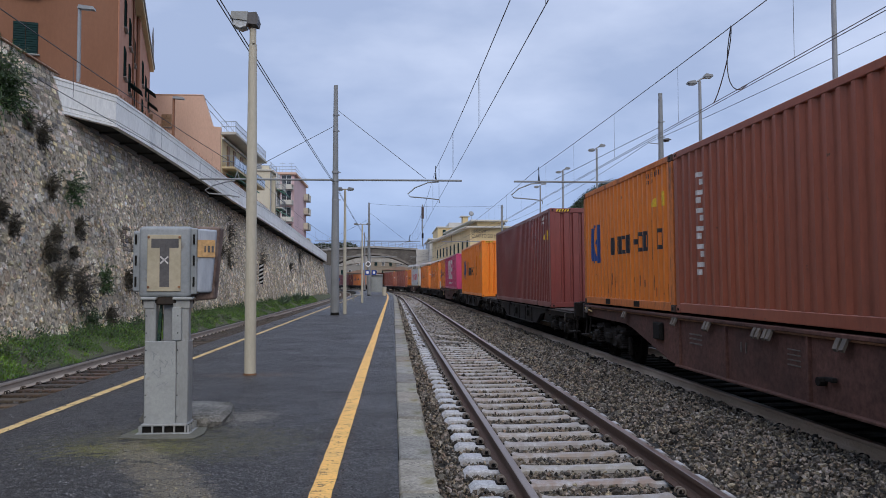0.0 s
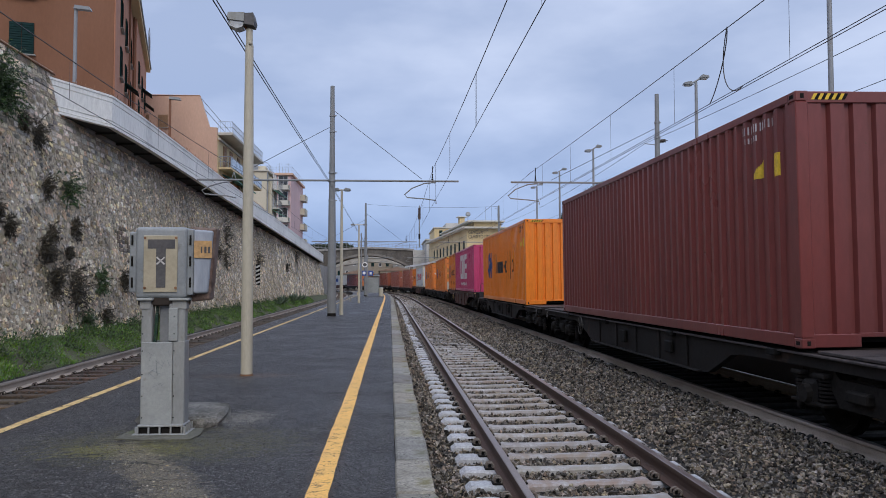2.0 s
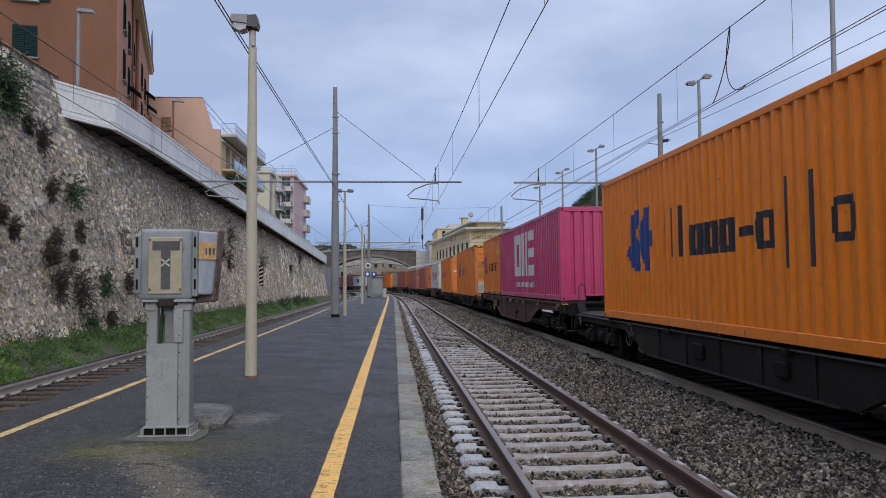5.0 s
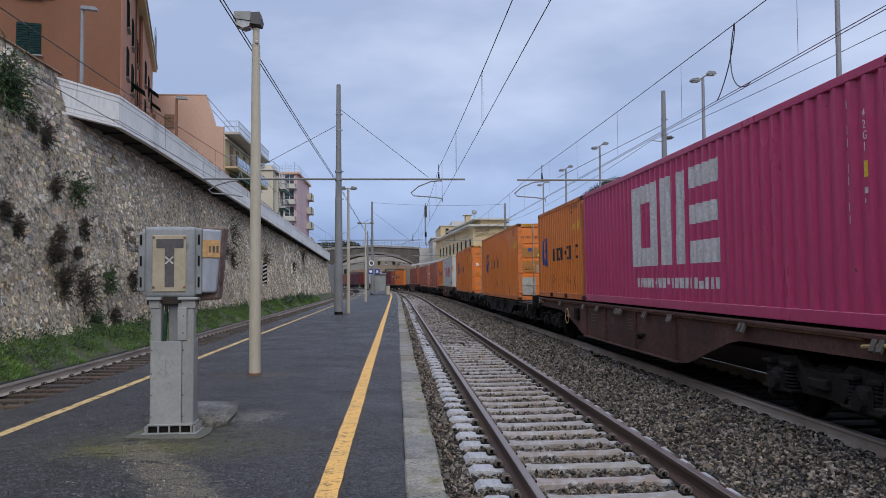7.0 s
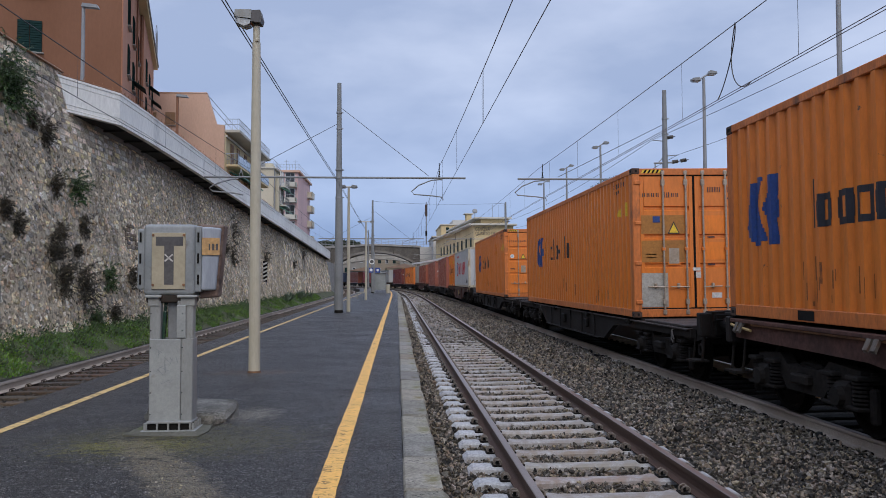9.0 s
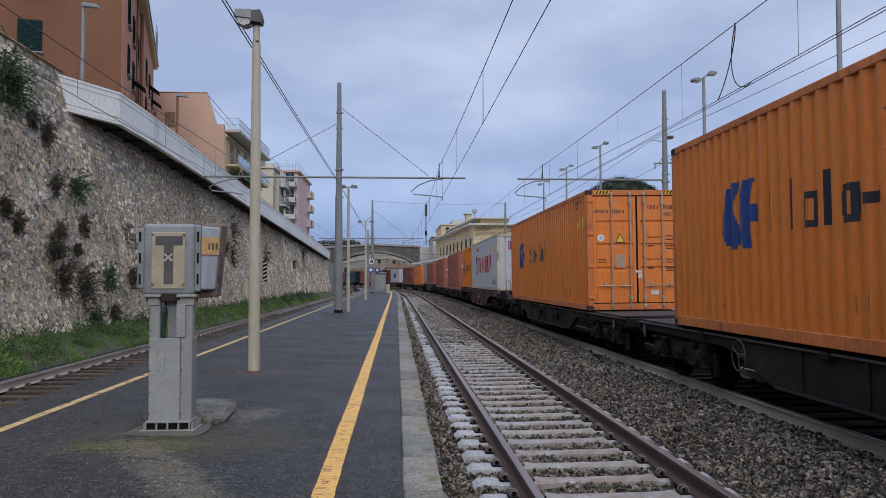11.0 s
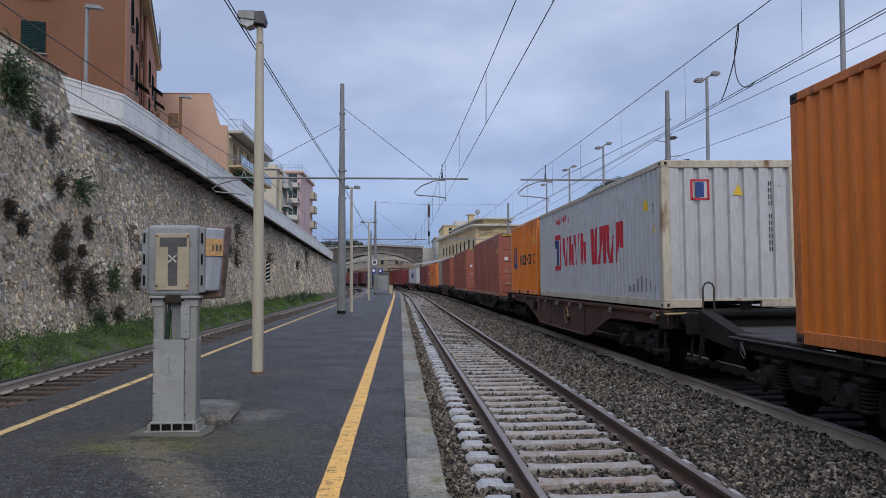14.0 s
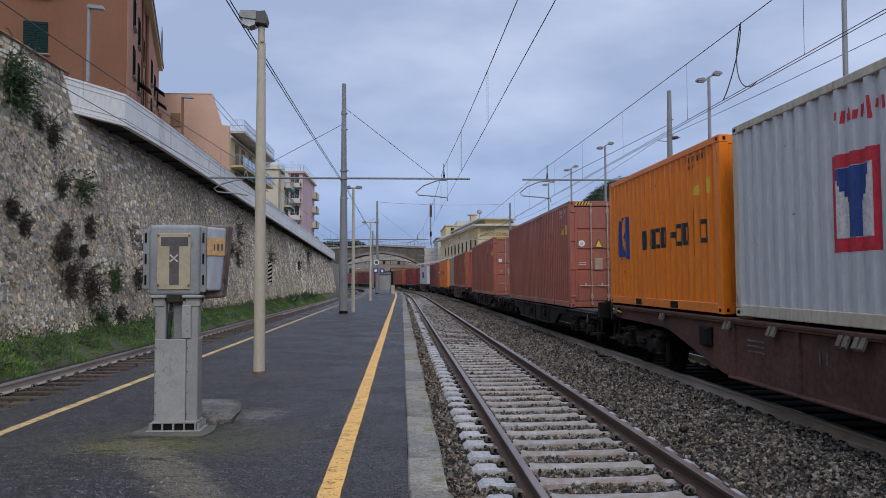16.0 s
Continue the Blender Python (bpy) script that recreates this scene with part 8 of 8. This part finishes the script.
for y in (72.8, 75.6, 79.2, 82.5):
    window(h, -14.9, y, 12.75, 1.15, 1.9, "s", "tan")
    window(h, -14.9, y, 10.0, 1.15, 1.9, "s", "tan")
for x in (-19.6, -21.2):
    window(h, x, 69.98, 15.45, 0.85, 1.1, "f", "tan")
m = Mesh()
m.prism([(-15.0, 11.2), (-13.6, 10.6), (-13.6, 10.5), (-15.0, 11.1)], 1, 72, 82)
m.make("awning", AWNING, h)
m = Mesh()
for zz in (15.3, 15.9):
    m.tube((-16.4, 70.1, zz + 1.6), (-15.2, 82, zz - 0.3), 0.03, n=5)
m.make("roof_rail", BLUEGREY, h)

# offwhite and pink houses further along
h = thing("offwhite_house", "offwhite apartment house with green awnings over its balconies", "house", at=pose(2.3, 0, -1.2))
block(h, "wall", -24, -17.6, 100, 106, 5, 16.5, W_OFFWHITE)
block(h, "rear_wing", -17.6, -17.2, 101.5, 106, 5, 16.0, W_OFFWHITE)
block(h, "roof_edge", -24.2, -17.35, 99.8, 106.2, 16.5, 16.7, W_WHITE)
block(h, "stair_head", -22.4, -19.6, 102, 105.5, 16.7, 18.3, W_GREY)
block(h, "stair_head", -19.2, -18.2, 103, 105, 16.7, 17.6, W_OFFWHITE)
for z in (7.0, 9.6, 12.2, 14.6):
    balcony(h, -17.3, -16.4, 102.0, 105.8, z, W_WHITE, GALV, 1.0)
    for y in (103.0, 105.0):
        window(h, -17.18, y, z + 1.1, 1.0, 2.0, "s", "plain")
for z in (10.9, 13.5):
    m = Mesh()
    m.prism([(-17.2, z + 1.1), (-15.9, z + 0.4), (-15.9, z + 0.3), (-17.2, z + 1.0)], 1, 102, 105.8)
    m.make("awning", AWNING, h)
Mesh().tube((-17.5, 99.9, 6), (-17.5, 99.9, 16.4), 0.06, n=6).make("downpipe", GALV, h)
m = Mesh()
for zz in (0.5, 0.95):
    m.tube((-23.9, 100.1, 16.7 + zz), (-17.6, 100.1, 16.7 + zz), 0.025, n=4)
    m.tube((-17.6, 100.1, 16.7 + zz), (-17.6, 106, 16.7 + zz), 0.025, n=4)
for i in range(6):
    m.tube((-17.6, 100.1 + i, 16.7), (-17.6, 100.1 + i, 17.65), 0.02, n=4)
m.make("roof_railing", GALV, h)
for x in (-22, -19):
    antenna(h, x, 102, 16.7)
h = thing("pink_house", "pink apartment tower with pale cantilevered balconies", "house", at=pose(-2.0, 0, 0))
block(h, "wall", -16.6, -13.4, 125, 142, 4, 18.2, W_PINK)
block(h, "rear_wing", -22, -16.6, 126.2, 142, 4, 18.7, W_PINK)
block(h, "roof_edge", -16.7, -13.05, 124.6, 142.3, 18.2, 18.55, W_PEACH)
block(h, "roof_edge", -22.2, -16.7, 125.8, 142.3, 18.7, 19.05, W_PEACH)
for z in (8.4, 11.0, 13.6, 16.0):
    balcony(h, -15.7, -13.5, 123.5, 125.0, z, W_WHITE, W_WHITE, 0.55, solid=True, label="pale balcony slab with a low front")
    m = Mesh()
    m.tube((-15.7, 123.55, z + 1.0), (-13.5, 123.55, z + 1.0), 0.03, n=4)
    for i in range(8):
        m.tube((-15.7 + 0.31 * i, 123.55, z + 0.5), (-15.7 + 0.31 * i, 123.55, z + 1.0), 0.015, n=4)
    m.make("balcony_rail", MASTM, h)
    window(h, -14.6, 124.98, z + 1.1, 1.5, 2.1, "f", "plain")
    window(h, -18.3, 126.18, z + 1.1, 1.0, 1.6, "f", "shut")
    balcony(h, -13.5, -12.55, 138.0, 141.8, z - 0.3, W_WHITE, W_OFFWHITE, 0.95, solid=True)
m = Mesh()
for zz in (0.45, 0.9):
    m.tube((-16.6, 124.7, 18.55 + zz), (-13.2, 124.7, 18.55 + zz), 0.025, n=4)
    m.tube((-13.2, 124.7, 18.55 + zz), (-13.2, 142, 18.55 + zz), 0.025, n=4)
for i in range(8):
    m.tube((-16.6 + 0.48 * i, 124.7, 18.55), (-16.6 + 0.48 * i, 124.7, 19.45), 0.02, n=4)
m.make("roof_railing", GALV, h)
for x in (-21, -18.6, -15.6, -14.2):
    antenna(h, x, 128, 18.6, 2.0)
for i, (x, y) in enumerate(((-11.3, 29.2), (-11.3, 41.6))):
    t = thing("street_lamp", "slim street lamp behind the parapet", "street lamp", group="street lamps above the wall", at=pose(x, y, 6.05))
    Mesh().tube((0, 0, 0), (0, 0, 5.3 - 0.4 * i), 0.075, 0.06, n=12).make("post", GALV if i == 0 else W_BROWN, t)
    m = Mesh()
    m.prism([(-0.05, 5.25 - 0.4 * i), (0.55, 5.2 - 0.4 * i), (0.5, 5.32 - 0.4 * i), (0.0, 5.38 - 0.4 * i)], 1, -0.12, 0.12)
    m.make("lantern", GALV, t)
rl = thing("wall_top_railing", "thin rusty wire railing along the wall head", "railing", kind="structure")
m = Mesh()
for sa, sb in ((12.0, 23.4),):
    m.tube(wall_at(sa, E_OF(-9.6), 7.42), wall_at(sb, E_OF(-9.6), 7.42), 0.03, n=6)
m.make("coping_bar", RUST, rl)

# ---------------------------------------------------------------- station building
STX, STY = 10.6, 110.0
st = thing("station_building", "cream station building with flat overhanging roofs and dark lettering", "station", at=pose(STX, STY, 0, 0, 0, 4.0))
block(st, "wall", 0, 5.6, 0, 44, 0, 8.95, W_CREAM)
block(st, "roof", -0.8, 6.0, -0.8, 45, 8.95, 9.2, W_WHITE)
block(st, "upper_storey", 1.3, 5.2, 1.6, 30, 9.2, 9.98, W_CREAM)
block(st, "upper_roof", 0.3, 5.6, 0.9, 31, 9.98, 10.2, W_WHITE)
block(st, "chimney", 0.9, 1.7, 12, 13.4, 10.2, 11.5, W_CREAM)
block(st, "chimney", 0.6, 2.0, 11.8, 13.6, 11.5, 11.65, W_WHITE)
m = Mesh()
m.tube((2.2, 12, 10.2), (2.2, 12, 12.2), 0.04, n=6)
m.tube((2.2, 11.9, 12.0), (2.2, 11.75, 12.05), 0.4, 0.3, n=14)
m.make("dish_antenna", GALV, st)
antenna(st, 5.2, 4, 10.2, 2.2)
antenna(st, 4.4, 9, 10.2, 2.6)
LETTERM = M("dark_sign_letters", (0.035, 0.03, 0.022), (0.05, 0.042, 0.03), 3, 20, 0.6, bump=0)


for text_, z_ in (("GENOVA", 8.23), ("QUARTO DEI MILLE", 7.62)):
    lettering(text_, 0.2, z_, 0.68, -0.05, st, LETTERM, "sign_lettering", 0.74)["label"] = "dark capital letters"
for i in range(9):
    window(st, -0.02, 2.2 + 4.2 * i, 6.6, 0.9, 1.5, "s", "shut").matrix_basis = pose(-0.02, 2.2 + 4.2 * i, 6.6, 0, 0, -90)
    window(st, -0.02, 2.2 + 4.2 * i, 2.8, 1.2, 2.2, "s", "plain").matrix_basis = pose(-0.02, 2.2 + 4.2 * i, 2.4, 0, 0, -90)
block(st, "string_course", -0.12, 5.7, -0.12, 44.1, 5.0, 5.25, W_WHITE)
cn = Mesh()
sweep(cn, [(2.2, 4.5), (2.2, 4.82), (4.8, 5.1), (4.8, 4.8)], 78, 160)
can = tagged(cn.make("platform_canopy", CONCRETE), "pale thin platform canopy curving along the station", "canopy", kind="structure")
for i in range(10):
    s = 82 + 9 * i
    Mesh().tube(at(s, 3.6, 0), at(s, 3.6, 4.95), 0.1, n=10).make("canopy_post", CREAM, can)
b2 = thing("annex_building", "grey white annex with small windows behind the station", "building", at=pose(7.2, 158, 0))
block(b2, "wall", 0, 9, 0, 20, 0, 9.9, W_GREY)
block(b2, "roof", -0.3, 9.3, -0.3, 20.4, 9.9, 10.15, W_WHITE)
block(b2, "upper_storey", 1.6, 9, 0.6, 20, 10.15, 12.3, W_CREAM)
block(b2, "roof", 1.4, 9.3, 0.4, 20.4, 12.3, 12.55, W_WHITE)
block(b2, "top_storey", 4.0, 8.6, 2.5, 18, 12.55, 13.5, W_GREY)
for i in range(5):
    window(b2, 0.8 + 0.95 * i, -0.02, 9.0, 0.6, 1.7, "f", "plain")
for i in range(3):
    window(b2, 2.9 + 1.25 * i, 0.58, 11.3, 0.62, 1.2, "f", "shut")

# ---------------------------------------------------------------- arched road bridge
BRICKM = M("dark_bridge_stone", (0.075, 0.068, 0.06), (0.14, 0.128, 0.112), 0.5, 6, 0.95, bump=0.6, grain=0.4, dist=0.05)
W_WHITE_STONE = M("pale_deck_stone", (0.42, 0.4, 0.36), (0.5, 0.48, 0.43), 0.5, 6, 0.9, bump=0.2)
RUSTBROWN = M("dark_brown_box_paint", (0.045, 0.03, 0.026), (0.07, 0.045, 0.04), 2, 12, 0.8, bump=0.05)
br_ = thing("road_bridge", "low arched stone and concrete road bridge over the tracks", "bridge", kind="structure", at=pose(0, 165, -0.6))
m = Mesh()
arch = []
for i in range(21):
    f = i / 20
    arch.append((-13.6 + 18.3 * f, 4.6 + 3.1 * sin(pi * f) ** 0.8))
poly = arch + [(4.7, 8.7), (-4.4, 9.15), (-13.6, 8.6)]
m.prism(poly, 1, 0, 7)
m.make("arch_ring", BRICKM, br_)
m = Mesh()
for i in range(20):
    a, b = arch[i], arch[i + 1]
    m.prism([a, b, (b[0], b[1] + 0.45), (a[0], a[1] + 0.45)], 1, -0.06, 0.0)
m.make("arch_rim", M("dull_arch_stone", (0.16, 0.148, 0.13), (0.22, 0.205, 0.18), 0.6, 8, 0.95, bump=0.4, grain=0.3), br_)
m = Mesh()
m.prism([(-15.5, 8.5), (-4.4, 9.15), (5.0, 8.7), (5.0, 9.1), (-4.4, 9.55), (-15.5, 8.9)], 1, -0.25, 7.25)
m.make("deck_slab", GREYCON, br_)
for i in range(34):
    x = -15.4 + 0.72 * i
    zb = 8.9 + 0.62 * (1 - abs(x + 4.4) / 11)
    Mesh().tube((x, -0.1, zb - 0.1), (x, -0.1, zb + 1.0), 0.035, n=6).make("railing_post", GALV, br_)
m = Mesh()
for dz in (0.35, 0.65, 0.98):
    m.path([(-15.5, -0.1, 8.9 + dz), (-4.4, -0.1, 9.5 + dz), (5.0, -0.1, 9.05 + dz), (10.0, -0.1, 8.8 + dz)], 0.025, 5)
m.make("railing", GALV, br_)
block(br_, "abutment", 4.7, 8.5, -1.2, 8, -0.8, 8.8, W_GREY)
block(br_, "abutment", -17.5, -13.6, -0.6, 8, -0.8, 8.6, BRICKM)
t = thing("radio_mast", "thin dark pole with a box on top beside the bridge", "mast", at=pose(6.0, 163.6, 8.8))
Mesh().tube((0, 0, 0), (0, 0, 8.6), 0.13, 0.1, n=10).make("pole", MASTM, t)
Mesh().box((0, 0, 6.9), (0.5, 0.4, 2.4), b=0.05).make("antenna_box", RUSTBROWN, t, "dark brown box")
Mesh().box((0, 0, 2.2), (0.4, 0.35, 1.0), b=0.05).make("equipment_box", BLACK, t)

# a second, paler arch further on
PALEARCH = M("pale_arch_concrete", (0.3, 0.285, 0.25), (0.4, 0.38, 0.335), 0.5, 6, 0.92, bump=0.3, grain=0.25, stain=(0.16, 0.15, 0.13), stain_at=0.58, stain_scale=0.6)
b3 = thing("rail_bridge", "pale concrete arch bridge seen through the nearer arch", "bridge", kind="structure", at=pose(-3.0, 200, -0.6))
arch = [(-14 + 26 * i / 20, 5.2 + 2.0 * sin(pi * i / 20)) for i in range(21)]
Mesh().prism(arch + [(12, 8.3), (-14, 8.3)], 1, 0, 5).make("arch_ring", PALEARCH, b3)
Mesh().prism([(-16, 8.3), (13, 8.3), (13, 8.6), (-16, 8.6)], 1, -0.2, 5.2).make("deck_slab", W_WHITE_STONE, b3)
block(b3, "abutment", 12, 20, -0.4, 5, -0.8, 8.3, PALEARCH)
block(b3, "abutment", -24, -14, -0.4, 5, -0.8, 8.3, PALEARCH)

# ---------------------------------------------------------------- town beyond the bridge
W_TOWN = plaster("dull_town_plaster", (0.3, 0.25, 0.19))
W_TOWN2 = plaster("grey_town_plaster", (0.26, 0.245, 0.22))
TOWN = ((-16, 250, 12, 9.5, W_TOWN2), (-4, 262, 11, 10.5, W_TOWN), (6, 255, 10, 9.5, W_TOWN2), (-9, 225, 9, 4.8, W_TOWN2), (2, 232, 10, 5.8, W_TOWN), (-20, 300, 14, 12, W_GREY), (14, 290, 16, 11, W_PEACH))
for x, y, w, hh, mm in TOWN:
    h = thing("town_house", "small plastered town house beyond the bridge", "house", group="houses beyond the bridge", at=pose(x, y, -0.8))
    block(h, "wall", -w / 2, w / 2, 0, 10, 0, hh, mm)
    m = Mesh()
    m.prism([(-w / 2 - 0.4, hh), (w / 2 + 0.4, hh), (0, hh + 1.1)], 1, -0.4, 10.4)
    m.make("roof", TILE, h)
    z = 2.4
    while z < hh - 1:
        for i in range(int(w / 2.4)):
            window(h, -w / 2 + 1.4 + 2.4 * i, -0.02, z, 0.9, 1.4, "f", "shut" if (i + int(z)) % 2 else "plain")
        z += 3.0


def pine(x, y, z0, h_, r, label):
    """An umbrella pine: a bare trunk, forking limbs and a flat crown of needle clumps."""
    t = thing("pine_tree", label, "tree", group="pines", at=pose(x, y, z0))
    m = Mesh()
    m.path([(0, 0, 0), (0.2, 0.1, h_ * 0.4), (0.1, 0.2, h_ * 0.75)], 0.3, 8)
    q = random.Random(int(x * 3 + y))
    cl = []
    for i in range(9):
        a = i * 0.7 + q.random()
        d = r * q.uniform(0.35, 0.85)
        tip = (cos(a) * d, sin(a) * d, h_ * q.uniform(0.82, 0.95))
        m.path([(0.1, 0.2, h_ * 0.7), (tip[0] * 0.5, tip[1] * 0.5, h_ * 0.8), tip], 0.09, 5)
        cl.append((tip[0], tip[1], tip[2] + 0.4, r * 0.36))
    for i in range(12):
        a, d = q.uniform(0, 6.28), r * q.random() ** 0.5 * 0.8
        cl.append((cos(a) * d, sin(a) * d, h_ * 0.95 + r * 0.2 * (1 - d / r), r * 0.3))
    m.make("trunk", BARK, t)
    o = leaves("crown", cl, 0.5, 420, PINE, "dark green needle crown", "", 1.0, 0.3, squash=0.55)
    o.parent = t


# wooded hill behind the yard
HX, HY, HR, HZ = 126.0, 440.0, 51.0, 57.5
dome = Mesh()
for i in range(9):
    for j in range(32):
        q4 = []
        for a_, b_ in ((i, j), (i, j + 1), (i + 1, j + 1), (i + 1, j)):
            r_, t_ = HR * a_ / 9, 2 * pi * b_ / 32
            q4.append((HX + r_ * cos(t_), HY + r_ * sin(t_), HZ * (1 - (r_ / HR) ** 2) - 1.2))
        dome.add(q4, [(0, 1, 2, 3)])
tagged(dome.make("hill", GRASSG), "round green hill behind the station yard", "hill", kind="structure")
q_ = random.Random(4)
wood = []
for _ in range(900):
    r_, t_ = HR * 0.72 * q_.random() ** 0.5, q_.uniform(pi * 0.9, pi * 2.1)
    wood.append((HX + r_ * cos(t_), HY + r_ * sin(t_), HZ * (1 - (r_ / HR) ** 2) + q_.uniform(-1.2, 0.3), q_.uniform(1.2, 2.6)))
leaves("hill_woods", wood, 0.7, 55, PINE, "dense dark green woods covering the round hill", "woods", 1.0, 0.5, kind="stuff", squash=0.8)
pine(-12.5, 205, 3.4, 7.0, 3.6, "dark round pine beyond the bridge")
pine(-18, 212, 3.4, 7.2, 3.6, "dark round pine beyond the bridge")
hill = Mesh()
pts = []
for i in range(41):
    a = -0.5 + i * 0.05
    pts.append((sin(a) * 900, cos(a) * 900, 14 + 10 * noise.noise(Vector((i * 0.35, 2, 0)))))
for i in range(40):
    (xa, ya, za), (xb, yb, zb) = pts[i], pts[i + 1]
    hill.add([(xa, ya, -1), (xb, yb, -1), (xb, yb, zb), (xa, ya, za), (xa * 1.3, ya * 1.3, -1), (xb * 1.3, yb * 1.3, -1)], [(0, 1, 2, 3), (3, 2, 5, 4)])
tagged(hill.make("hills", M("hazy_green_hill", (0.09, 0.11, 0.09), (0.13, 0.15, 0.12), 0.02, 0.2, 0.95, bump=0)), "low wooded hills in the distance", "hills", kind="structure")


# ---------------------------------------------------------------- sleepers
lay_sleepers(near_track, NEAR_E, NEAR_Z - 0.18, concrete_sleeper_mesh(), SLEEPER, -15.2, 130.0, 250.0, 0.6, CANT, 40.0)
# far-track sleepers blackened in colour for the shade beneath the wagons
SHADE_SLEEPER = M("oily_sleeper", (0.006, 0.0055, 0.005), (0.012, 0.011, 0.01), 1.4, 30, 0.9, bump=0.4, grain=0.4, rnd=0.2, spec=0.15)
dk = Mesh()
dk.box((0, 0, -0.07), (2.5, 0.24, 0.14), b=0.015)
lay_sleepers(left_track, LEFT_E, RAIL_Z - 0.175, dk, DARK_SLEEPER, -9.98, 100.0, 200.0, 0.62, 0.0, 45.0, DARK_SLEEPER, 0.02)
lay_sleepers(far_track, 0.0, FAR_Z - 0.18, dk, SHADE_SLEEPER, -14.0, 60.0, 130.0, 0.6, CANT, 32.0, BLACK, 0.02)

motions()
